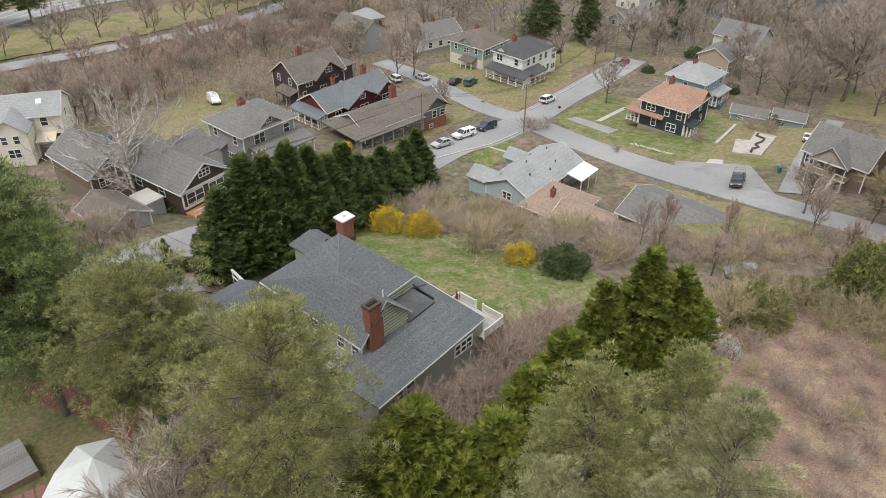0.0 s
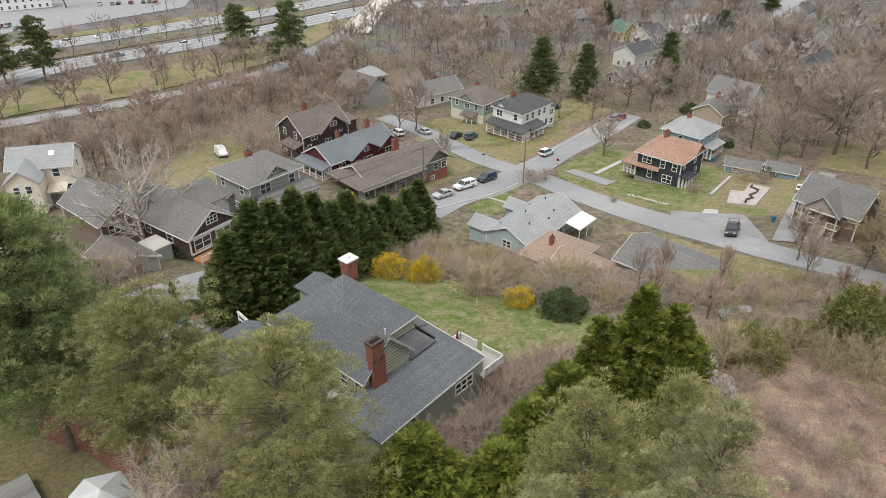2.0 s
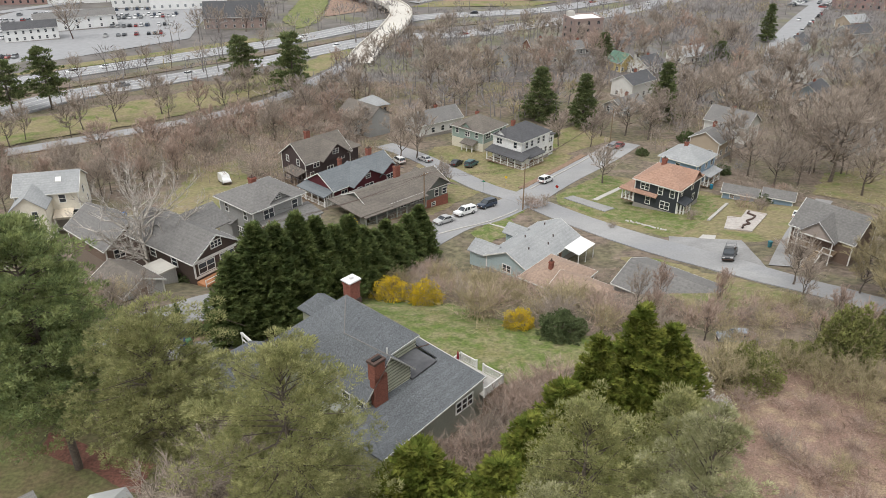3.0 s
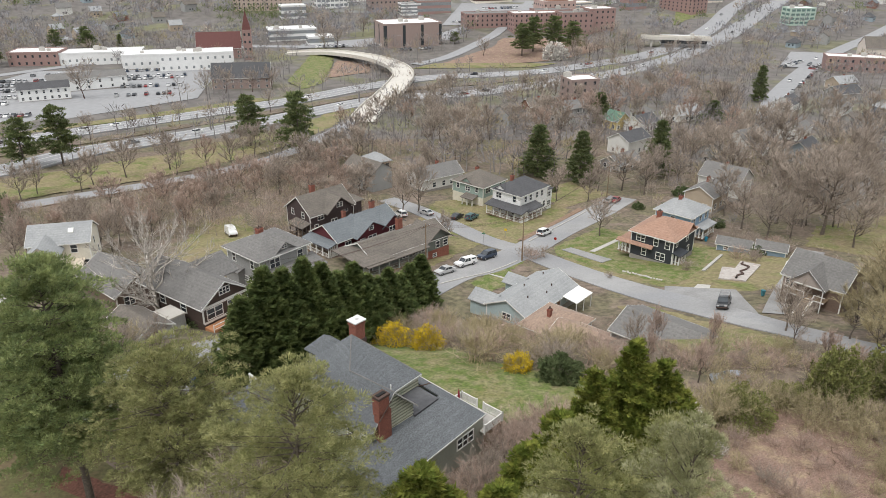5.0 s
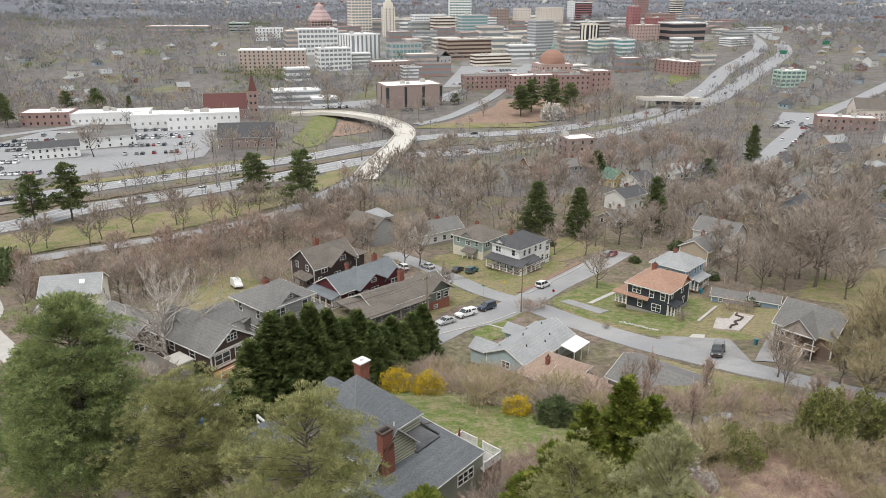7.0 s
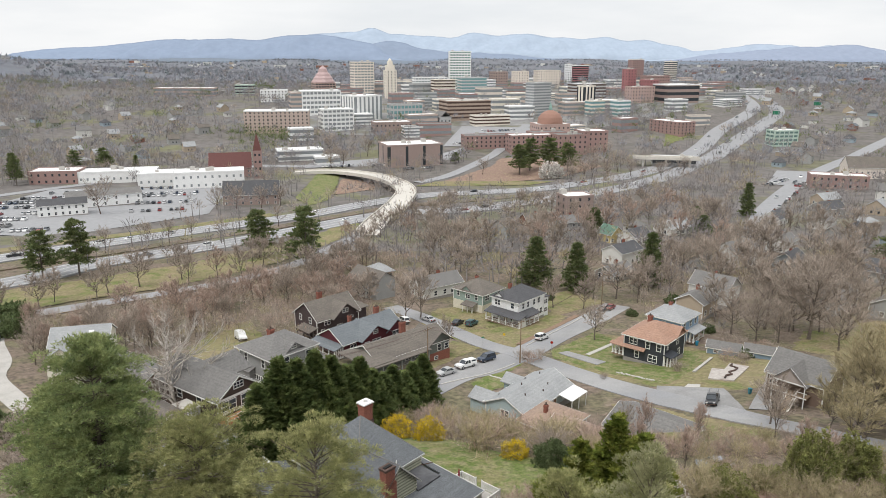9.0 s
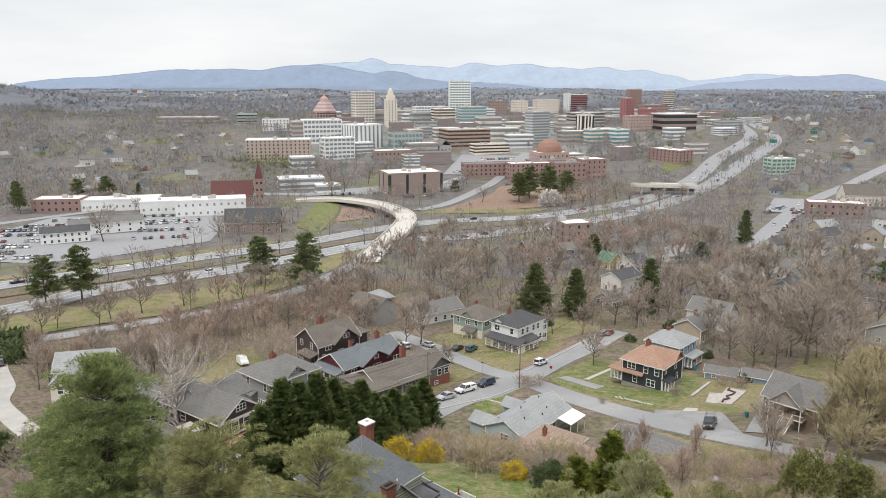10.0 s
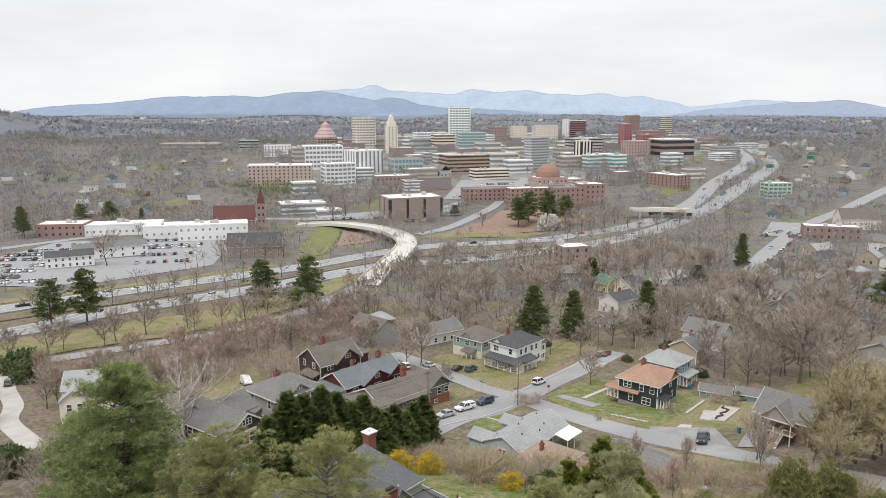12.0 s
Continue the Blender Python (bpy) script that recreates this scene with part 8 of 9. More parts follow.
def mountains():
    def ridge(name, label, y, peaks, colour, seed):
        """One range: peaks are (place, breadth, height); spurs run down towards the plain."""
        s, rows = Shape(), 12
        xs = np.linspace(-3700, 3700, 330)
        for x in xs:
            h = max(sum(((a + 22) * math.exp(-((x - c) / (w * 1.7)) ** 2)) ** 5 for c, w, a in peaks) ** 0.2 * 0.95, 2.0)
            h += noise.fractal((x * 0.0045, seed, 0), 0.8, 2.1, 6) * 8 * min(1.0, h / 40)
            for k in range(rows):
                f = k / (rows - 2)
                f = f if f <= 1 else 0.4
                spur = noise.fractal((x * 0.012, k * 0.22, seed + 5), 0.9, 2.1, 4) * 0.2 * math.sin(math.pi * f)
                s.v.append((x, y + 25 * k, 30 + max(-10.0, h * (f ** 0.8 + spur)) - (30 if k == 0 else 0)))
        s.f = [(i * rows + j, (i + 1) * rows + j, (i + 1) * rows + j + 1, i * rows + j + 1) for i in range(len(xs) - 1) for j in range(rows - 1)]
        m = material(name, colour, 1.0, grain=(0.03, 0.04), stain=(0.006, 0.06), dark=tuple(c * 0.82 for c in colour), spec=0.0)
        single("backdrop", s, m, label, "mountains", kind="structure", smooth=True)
    # ridge colours have the blue distance haze painted in, paler for farther ranges
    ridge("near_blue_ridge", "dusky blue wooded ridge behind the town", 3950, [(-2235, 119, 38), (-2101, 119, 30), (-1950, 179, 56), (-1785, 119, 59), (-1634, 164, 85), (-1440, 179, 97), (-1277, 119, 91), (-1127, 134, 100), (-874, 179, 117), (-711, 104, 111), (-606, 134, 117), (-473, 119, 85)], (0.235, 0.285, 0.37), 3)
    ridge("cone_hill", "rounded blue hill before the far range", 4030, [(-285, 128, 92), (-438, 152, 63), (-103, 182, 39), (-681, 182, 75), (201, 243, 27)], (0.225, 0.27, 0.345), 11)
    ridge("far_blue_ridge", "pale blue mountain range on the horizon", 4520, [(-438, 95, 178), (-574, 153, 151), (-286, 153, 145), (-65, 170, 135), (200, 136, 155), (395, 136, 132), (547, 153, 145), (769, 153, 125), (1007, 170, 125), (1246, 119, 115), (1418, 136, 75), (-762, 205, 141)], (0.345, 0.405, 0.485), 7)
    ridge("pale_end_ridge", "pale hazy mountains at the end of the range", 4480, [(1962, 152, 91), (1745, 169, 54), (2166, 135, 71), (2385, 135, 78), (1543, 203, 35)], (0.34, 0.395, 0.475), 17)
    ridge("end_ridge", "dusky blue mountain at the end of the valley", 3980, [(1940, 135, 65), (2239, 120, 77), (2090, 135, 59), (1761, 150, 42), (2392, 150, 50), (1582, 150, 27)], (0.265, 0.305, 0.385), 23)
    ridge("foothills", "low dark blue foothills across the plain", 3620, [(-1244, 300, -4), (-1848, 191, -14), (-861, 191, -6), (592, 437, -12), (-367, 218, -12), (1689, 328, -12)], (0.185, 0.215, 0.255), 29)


town()
small_houses()
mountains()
far_woods("valley_woods", "leafless grey-brown woods in the valley", 41, -420, 460, 240, 620, 4600, 8, 15, 2.4, 44, [M["far_twigs"], M["twigs"], M["olive_twigs"]], [0.62, 0.28, 0.10], 0.12)
far_woods("town_woods", "leafless trees between the town's buildings", 42, -900, 900, 590, 1300, 17000, 8, 16, 2.8, 26, [M["far_twigs"], M["plain_twigs"], M["twigs"], M["conifer"]], [0.42, 0.38, 0.12, 0.08], 0.2)
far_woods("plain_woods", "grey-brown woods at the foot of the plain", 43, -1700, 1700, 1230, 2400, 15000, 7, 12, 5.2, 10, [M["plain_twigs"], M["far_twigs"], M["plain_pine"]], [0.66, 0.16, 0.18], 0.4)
far_woods("plain_woods", "wooded plain with blue-grey haze in its colour, reaching to the mountains", 46, -2600, 2600, 2350, 3900, 9000, 4, 8, 5.5, 6, [M["plain_twigs"], M["plain_pine"]], [0.7, 0.3], 0.6)
far_woods("garden_brush", "dense leafless brush between gardens and slip road", 44, -128, -12, 176, 290, 1500, 2.5, 8, 1.5, 60, [M["twigs"], M["red_twigs"], M["olive_twigs"]], [0.5, 0.38, 0.12], 0.045)
far_woods("garden_brush", "dense leafless brush behind the far gardens", 45, 58, 190, 185, 330, 1100, 2.5, 9, 1.6, 60, [M["twigs"], M["far_twigs"], M["olive_twigs"]], [0.5, 0.38, 0.12], 0.045)

# ---- vehicles ----
TYRE = paint("tyre_rubber", (0.02, 0.02, 0.02))
RIM = material("wheel_rim", (0.4, 0.4, 0.41), 0.35, 0.8)
LAMP = material("headlight_glass", (0.6, 0.6, 0.58), 0.15, spec=0.7)
TAIL = material("tail_light", (0.3, 0.02, 0.015), 0.25, spec=0.6)
CAR_PAINT = {n: material("car_paint_" + n, c, 0.28, 0.1, grain=(1.0, 0.02), stain=(0.5, 0.05), spec=0.6) for n, c in (("silver", (0.45, 0.45, 0.45)), ("white", (0.74, 0.74, 0.73)), ("black", (0.02, 0.022, 0.026)), ("navy", (0.03, 0.045, 0.075)), ("grey", (0.16, 0.165, 0.17)), ("red", (0.22, 0.03, 0.03)), ("teal", (0.05, 0.12, 0.13)), ("blue", (0.06, 0.13, 0.27)), ("faded", (0.22, 0.25, 0.29)))}


def extrude_profile(profile, half, taper=0.0, z_belt=0.0):
    """A closed side profile (x, z) widened to both sides; above z_belt it leans inwards."""
    s, n = Shape(), len(profile)
    for sg in (-1, 1):
        for x, z in profile:
            k = half - (taper * max(0.0, z - z_belt) if taper else 0.0)
            s.v.append((x, sg * k, z))
    s.f.append(tuple(range(n)))
    s.f.append(tuple(range(2 * n - 1, n - 1, -1)))
    for i in range(n):
        j = (i + 1) % n
        s.f.append((j, i, n + i, n + j))
    return s


KINDS = {
    "sedan": (4.6, 1.76, [(-2.3, 0.45), (-2.28, 0.86), (-1.55, 0.95), (1.0, 0.97), (2.1, 0.82), (2.3, 0.6), (2.28, 0.32), (-2.25, 0.32)], [(-1.6, 0.94), (-1.0, 1.40), (0.25, 1.42), (1.05, 0.96)], 0.31),
    "suv": (4.7, 1.84, [(-2.35, 0.5), (-2.33, 1.05), (1.1, 1.07), (2.2, 0.98), (2.35, 0.75), (2.33, 0.4), (-2.3, 0.4)], [(-2.25, 1.04), (-2.1, 1.70), (0.3, 1.74), (1.15, 1.06)], 0.36),
    "pickup": (5.3, 1.86, [(-2.65, 0.55), (-2.63, 1.08), (1.2, 1.08), (2.5, 1.02), (2.65, 0.8), (2.62, 0.42), (-2.6, 0.42)], [(-0.75, 1.06), (-0.6, 1.72), (0.55, 1.74), (1.25, 1.07)], 0.38),
    "van": (5.2, 1.95, [(-2.6, 0.45), (-2.58, 2.0), (-2.45, 2.15), (0.9, 2.15), (1.6, 1.35), (2.5, 1.05), (2.6, 0.7), (2.58, 0.38), (-2.55, 0.38)], [(0.55, 1.36), (0.85, 2.05), (0.95, 2.05), (1.55, 1.36)], 0.35),
}


CAR_KITS = {}


def car(kind, colour, x, y, yaw, label, dz=0.14, group="cars", simple=False, rack=False):
    L, W, prof, cab, wr = KINDS[kind]
    cp = CAR_PAINT[colour]
    key = (kind, colour, simple)
    if key not in CAR_KITS:
        k = {}
        low = [(px, pz if pz > 0.45 else 0.12) for px, pz in prof] if simple else prof
        k["body"] = extrude_profile(low, W / 2, 0.06, 0.6).mesh("body", cp)
        cb = extrude_profile(cab, W / 2 - 0.06, 0.22, cab[0][1])
        k["cabin"] = cb.mesh("cabin_glass", M["glass"])
        rz = cab[1][1]
        rw = W / 2 - 0.06 - 0.22 * (rz - cab[0][1])
        if simple:
            k["cabin"] = cb.mesh("cabin_glass", [M["glass"], cp], index=[0, 0, 0, 1, 0, 0])
        rf = Shape().box(cab[1][0] - 0.03, cab[2][0] + 0.05, -rw - 0.01, rw + 0.01, rz - 0.03, rz + 0.04)
        for px0, pz0, px1, pz1 in ((cab[0][0], cab[0][1], cab[1][0], rz), (cab[3][0], cab[3][1], cab[2][0], rz), (0.5 * (cab[0][0] + cab[3][0]), cab[0][1], 0.5 * (cab[1][0] + cab[2][0]), rz)):
            for sg in (-1, 1):
                rf.tube((px0, sg * (W / 2 - 0.05), pz0), (px1, sg * rw, pz1), 0.05, 0.05, 4)
        k["roof"] = rf.mesh("roof", cp)
        k["tyre"] = Shape().tube((0, -0.11, 0), (0, 0.11, 0), wr, wr, 14).mesh("tyre", TYRE)
        k["rim"] = Shape().tube((0, -0.125, 0), (0, 0.125, 0), wr * 0.62, wr * 0.62, 10).mesh("rim", RIM)
        k["lamp"] = Shape().box(-0.05, 0.06, -0.2, 0.2, -0.08, 0.08).mesh("headlight", LAMP)
        k["tail"] = Shape().box(-0.05, 0.04, -0.16, 0.16, -0.09, 0.09).mesh("tail_light", TAIL)
        k["bumper"] = Shape().box(-0.06, 0.1, -W / 2 + 0.05, W / 2 - 0.05, -0.1, 0.08).mesh("bumper", M["soot"])
        CAR_KITS[key] = k
    k = CAR_KITS[key]
    c = radians(yaw)
    slope = math.degrees(math.atan2(ground_z(x + math.cos(c) * 2, y + math.sin(c) * 2) - ground_z(x - math.cos(c) * 2, y - math.sin(c) * 2), 4))
    side = math.degrees(math.atan2(ground_z(x - math.sin(c), y + math.cos(c)) - ground_z(x + math.sin(c), y - math.cos(c)), 2))
    ob = thing("car", pose(x, y, ground_z(x, y) + dz, 0, 0, yaw) @ pose(0, 0, 0, side, -slope, 0), label, "van" if kind == "van" else "car", group)
    part("body", k["body"], None, ob)
    part("cabin_glass", k["cabin"], None, ob)
    if simple:
        return ob
    part("roof", k["roof"], None, ob)
    for wx in (-L * 0.29, L * 0.31):
        for wy in (-W / 2 + 0.1, W / 2 - 0.1):
            t = part("wheel", k["tyre"], None, ob)
            t.location = (wx, wy, wr)
            if not simple:
                part("rim", k["rim"], None, t)
    if not simple:
        zf = prof[len(prof) - 3][1]
        for wy in (-W / 2 + 0.32, W / 2 - 0.32):
            part("headlight", k["lamp"], None, ob).location = (L / 2 - 0.06, wy, zf)
            part("tail_light", k["tail"], None, ob).location = (-L / 2 + 0.03, wy, prof[1][1] - 0.15)
        part("bumper", k["bumper"], None, ob).location = (L / 2 - 0.08, 0, 0.48)
        part("bumper", k["bumper"], None, ob).location = (-L / 2 + 0.02, 0, 0.5)
    if kind == "pickup":
        if rack:
            r = Shape()
            for yy in (-0.8, 0.8):
                r.tube((-2.5, yy, 1.1), (-2.5, yy, 1.95), 0.04, 0.04, 5).tube((-0.8, yy, 1.7), (-0.8, yy, 1.95), 0.04, 0.04, 5).tube((-2.6, yy, 1.95), (0.8, yy, 1.95), 0.04, 0.04, 5)
            for xx in (-2.5, -1.6, -0.7, 0.5):
                r.tube((xx, -0.8, 1.95), (xx, 0.8, 1.95), 0.035, 0.035, 5)
            part("roof_rack", r, RIM, ob, "silver ladder rack")
            part("bed_floor", Shape().box(-2.55, -0.85, -0.75, 0.75, 1.085, 1.11), M["soot"], ob)
        else:
            part("bed_cap", extrude_profile([(-2.55, 1.07), (-2.45, 1.68), (-0.7, 1.70), (-0.65, 1.07)], W / 2 - 0.08, 0.12, 1.07), cp, ob, "fitted cap over the bed")
            for sg in (-1, 1):
                part("cap_window", Shape().box(-2.2, -1.0, sg * (W / 2 - 0.12) - 0.02, sg * (W / 2 - 0.12) + 0.02, 1.25, 1.55), M["glass"], ob)
    return ob


def street_cars():
    car("sedan", "silver", 0.6, 152.3, 222, "silver four-door sedan parked at the kerb")
    car("pickup", "white", 5.0, 157.4, 222, "white pickup with a cap parked at the kerb")
    car("suv", "navy", 9.8, 162.2, 224, "dark blue estate car parked at the kerb")
    car("suv", "white", 25.0, 181.5, 52, "white crossover parked across the street")
    car("pickup", "black", 48.3, 127.2, 242, "black pickup with silver ladder rack on the parking pad", 0.16, rack=True)
    car("van", "white", -50.5, 178.5, 300, "white delivery van in a back garden")
    car("sedan", "silver", -4.2, 200.5, 130, "silver hatchback parked on the lane")
    car("sedan", "black", 4.0, 197.0, 60, "black saloon on a drive")
    car("suv", "teal", 7.8, 196.0, 60, "dark teal jeep on a drive")
    car("suv", "white", -11.0, 199.0, 120, "white car behind the bungalow")
    car("sedan", "faded", 33.9, 88.8, 172, "faded grey-blue saloon half hidden in brush", 0.0)
    car("sedan", "grey", 47.5, 212.5, 52, "dark grey saloon at the kerb")
    car("sedan", "red", 49.6, 213.6, 236, "dark red saloon parked up the street")
    car("sedan", "white", 71.5, 152.5, 60, "white car at the head of a drive")
    car("suv", "grey", -112.5, 180, 120, "grey car standing on the pale drive")
    car("sedan", "silver", 130, 186, 100, "pale car parked by far houses")
    rng = np.random.default_rng(33)
    cols = ["white", "silver", "black", "grey", "white", "navy", "red", "silver"]
    kinds = ["sedan", "suv", "sedan", "suv", "pickup"]

    def put(x, y, yaw, lab, dz, grp):
        ck = kinds[int(rng.integers(5))]
        cc = cols[int(rng.integers(8))]
        car(ck, cc, x, y, yaw, cc + " " + ck + " " + lab, dz, grp, True)
    for x, y, yaw in ((-120, 293, 50), (-101, 314, 50), (-86, 331, 52), (-64, 360, 52), (-50, 378, 50), (24, 422, 35), (80, 466, 40), (135, 517, 48), (185, 579, 52), (-150, 317, 230), (-128, 342, 230), (-141, 328, 230), (-70, 401, 232), (-172, 291, 228), (66, 494, 210), (100, 524, 218), (155, 572, 228), (195, 622, 232), (230, 676, 234), (248, 664, 54), (262, 735, 232), (300, 745, 54), (340, 812, 50), (20, 480, 195), (372, 880, 60), (330, 842, 230), (420, 1000, 75), (405, 1010, 255), (440, 1080, 75), (12, 412, 20)):
        put(x, y, yaw, "on the highway", 0.5, "highway cars")
    # rows in the car parks: start, step, count, heading
    for (sx, sy), (dx, dy), n, yaw in (((-206, 488), (2.9, 0.8), 16, 105), ((-200, 464), (2.9, 0.9), 15, 105), ((-196, 457), (2.9, 0.9), 14, 285), ((-180, 432), (2.9, 0.9), 12, 105), ((-172, 404), (2.8, 1.0), 10, 105), ((-250, 392), (2.9, 0.5), 12, 100), ((-246, 374), (2.9, 0.5), 11, 280), ((-238, 356), (2.9, 0.6), 9, 100), ((-262, 412), (2.9, 0.5), 14, 100), ((-260, 430), (2.9, 0.6), 14, 280), ((-256, 448), (2.9, 0.6), 13, 100), ((-214, 346), (2.9, 0.6), 10, 280), ((-250, 470), (2.9, 0.7), 12, 100), ((-96, 592), (2.9, 0.6), 9, 100), ((-56, 598), (2.9, 0.9), 11, 110), ((-30, 582), (2.9, 1.0), 9, 290), ((10, 700), (3.0, 0.5), 14, 100), ((20, 730), (3.0, 0.5), 14, 100), ((40, 760), (3.0, 0.5), 12, 280), ((226, 512), (2.2, 2.4), 12, 140), ((244, 506), (2.2, 2.4), 10, 320)):
        for i in range(n):
            if rng.random() < 0.82:
                put(sx + dx * i, sy + dy * i, yaw + rng.normal(0, 2), "in a car park", 0.4, "parked cars of the town")
    for i in range(16):
        u = rng.random()
        side = 3.9 if rng.random() < 0.5 else -3.9
        put(175 + 98 * u + side * 0.84, 400 + 152 * u - side * 0.54, 57 if side > 0 else 237, "on the avenue", 0.5, "avenue cars")


street_cars()

# ---- poles, fences, ramp and other small things ----
def ramp_bridge():
    pts = [(-36, 340, 0.5), (-33.5, 368, 1.6), (-27, 398, 4.0), (-22.8, 424, 6.0), (-22.5, 449, 6.6), (-28.2, 476, 6.6), (-41, 506.5, 6.2), (-57.8, 534, 5.0), (-78, 557, 3.0), (-94, 566, 1.6), (-114, 566, 0.6)]
    line = [Vector((x, y, ground_z(x, y) + h)) for x, y, h in pts]
    z = [p.z for p in line]
    fine = []
    for i in range(len(line) - 1):
        p0, p1, p2, p3 = line[max(0, i - 1)], line[i], line[i + 1], line[min(len(line) - 1, i + 2)]
        for j in range(6):
            u = j / 6
            fine.append(0.5 * (2 * p1 + (p2 - p0) * u + (2 * p0 - 5 * p1 + 4 * p2 - p3) * u * u + (3 * p1 - p0 - 3 * p2 + p3) * u ** 3))
    fine.append(line[-1])
    ob = thing("ramp_bridge", Matrix.Identity(4), "curving pale concrete flyover ramp with parapets", "bridge")

    def band(a, b, z0, z1):
        s = Shape()
        for i, p in enumerate(fine):
            d = fine[min(i + 1, len(fine) - 1)] - fine[max(i - 1, 0)]
            n = Vector((-d.y, d.x, 0)).normalized()
            for off, dz in ((a, z0), (b, z0), (b, z1), (a, z1)):
                q = p + n * off
                s.v.append((q.x, q.y, q.z + dz))
        for i in range(len(fine) - 1):
            for k in range(4):
                j = (k + 1) % 4
                s.f.append((i * 4 + k, i * 4 + j, i * 4 + 4 + j, i * 4 + 4 + k))
        return s
    part("deck", band(-6.2, 6.2, -1.3, 0.0), M["ramp_concrete"], ob)
    part("parapet", band(5.8, 6.2, 0.01, 0.95), M["ramp_concrete"], ob)
    part("parapet", band(-6.2, -5.8, 0.01, 0.95), M["ramp_concrete"], ob)
    for i in range(16, len(fine) - 12, 6):
        p = fine[i]
        part("pier", Shape().tube((p.x, p.y, ground_z(p.x, p.y) - 1), (p.x, p.y, p.z - 1.2), 0.9, 0.9, 10), M["concrete"], ob)
    ov = thing("overpass", pose(180, 598, 0, 0, 0, -12), "concrete road bridge over the highway", "bridge")
    zz = ground_z(172, 598) + 7.5
    part("deck", Shape().box(-26, 26, -4.5, 4.5, zz - 1.4, zz), M["ramp_concrete"], ov)
    for y in (-4.5, 4.2):
        part("parapet", Shape().box(-26, 26, y, y + 0.3, zz + 0.01, zz + 1.0), M["ramp_concrete"], ov)
    for x in (-18, 0, 18):
        part("pier", Shape().box(x - 0.7, x + 0.7, -3.5, 3.5, zz - 10, zz - 1.4), M["concrete"], ov)


def power_pole(x, y, h, label, arms=1, transformer=False):
    ob = thing("utility_pole", pose(x, y, ground_z(x, y), 0, 0, 47), label, "utility pole", "utility poles")
    part("pole", Shape().tube((0, 0, -0.5), (0, 0, h), 0.16, 0.1, 10), M["wood"], ob)
    for i in range(arms):
        part("crossarm", Shape().box(-1.2, 1.2, -0.06, 0.06, h - 0.7 - i * 0.8, h - 0.55 - i * 0.8), M["wood"], ob)
        for k in (-1.05, -0.4, 0.4, 1.05):
            part("insulator", Shape().lathe([(0.05, h - 0.55 - i * 0.8), (0.06, h - 0.42 - i * 0.8), (0.02, h - 0.35 - i * 0.8)], 8, k, 0), M["trim"], ob)
    if transformer:
        part("transformer", Shape().lathe([(0.26, h - 2.4), (0.28, h - 1.5), (0.1, h - 1.4)], 12, 0.4, 0), M["concrete"], ob)
    return ob


def wire(a, b, sag, label):
    a, b = Vector(a), Vector(b)
    pts = [a.lerp(b, i / 12) - Vector((0, 0, sag * 4 * (i / 12) * (1 - i / 12))) for i in range(13)]
    return single("power_line", Shape().pipe(pts, 0.022, 3), M["soot"], label, "cable", "power lines")


def lane_lines():
    """White lines along the two carriageways."""
    for pts in HIGHWAY:
        pts = [p for p in pts if p[1] < 520]
        for off in (-6.8, -2.3, 2.3, 6.8):
            line = []
            for i, (x, y) in enumerate(pts):
                (ax, ay), (bx, by) = pts[max(i - 1, 0)], pts[min(i + 1, len(pts) - 1)]
                L = math.hypot(bx - ax, by - ay)
                line.append((x - (by - ay) / L * off, y + (bx - ax) / L * off))
            road("lane_marking", "worn white line painted on the highway", line, 0.18, "trim", 0.53, "road marking")


def street_sign(x, y, h, mat, shape, label):
    ob = thing("street_sign", pose(x, y, ground_z(x, y), 0, 0, -20), label, "sign", "street signs")
    part("post", Shape().tube((0, 0, -0.2), (0, 0, h), 0.035, 0.03, 6), RIM, ob)
    if shape == "stop":
        part("plate", Shape().tube((0, -0.05, h - 0.3), (0, -0.02, h - 0.3), 0.36, 0.36, 8), mat, ob)
    elif shape == "blade":
        part("plate", Shape().box(-0.45, 0.45, -0.03, 0.0, h - 0.2, h).box(-0.02, 0.01, -0.45, 0.45, h + 0.02, h + 0.22), mat, ob)
    else:
        part("plate", Shape().box(-0.3, 0.3, -0.04, -0.02, h - 0.6, h), mat, ob)


def street_lamp(x, y, h, yaw, label="tall grey street lamp with one arm"):
    ob = thing("street_lamp", pose(x, y, ground_z(x, y), 0, 0, yaw), label, "street lamp", "street lamps")
    part("pole", Shape().tube((0, 0, -0.5), (0, 0, h), 0.14, 0.08, 8), RIM, ob)
    part("arm", Shape().tube((0, 0, h - 0.1), (2.4, 0, h + 0.5), 0.06, 0.05, 6), RIM, ob)
    part("lamp_head", Shape().box(2.2, 3.1, -0.18, 0.18, h + 0.42, h + 0.58), M["concrete"], ob)


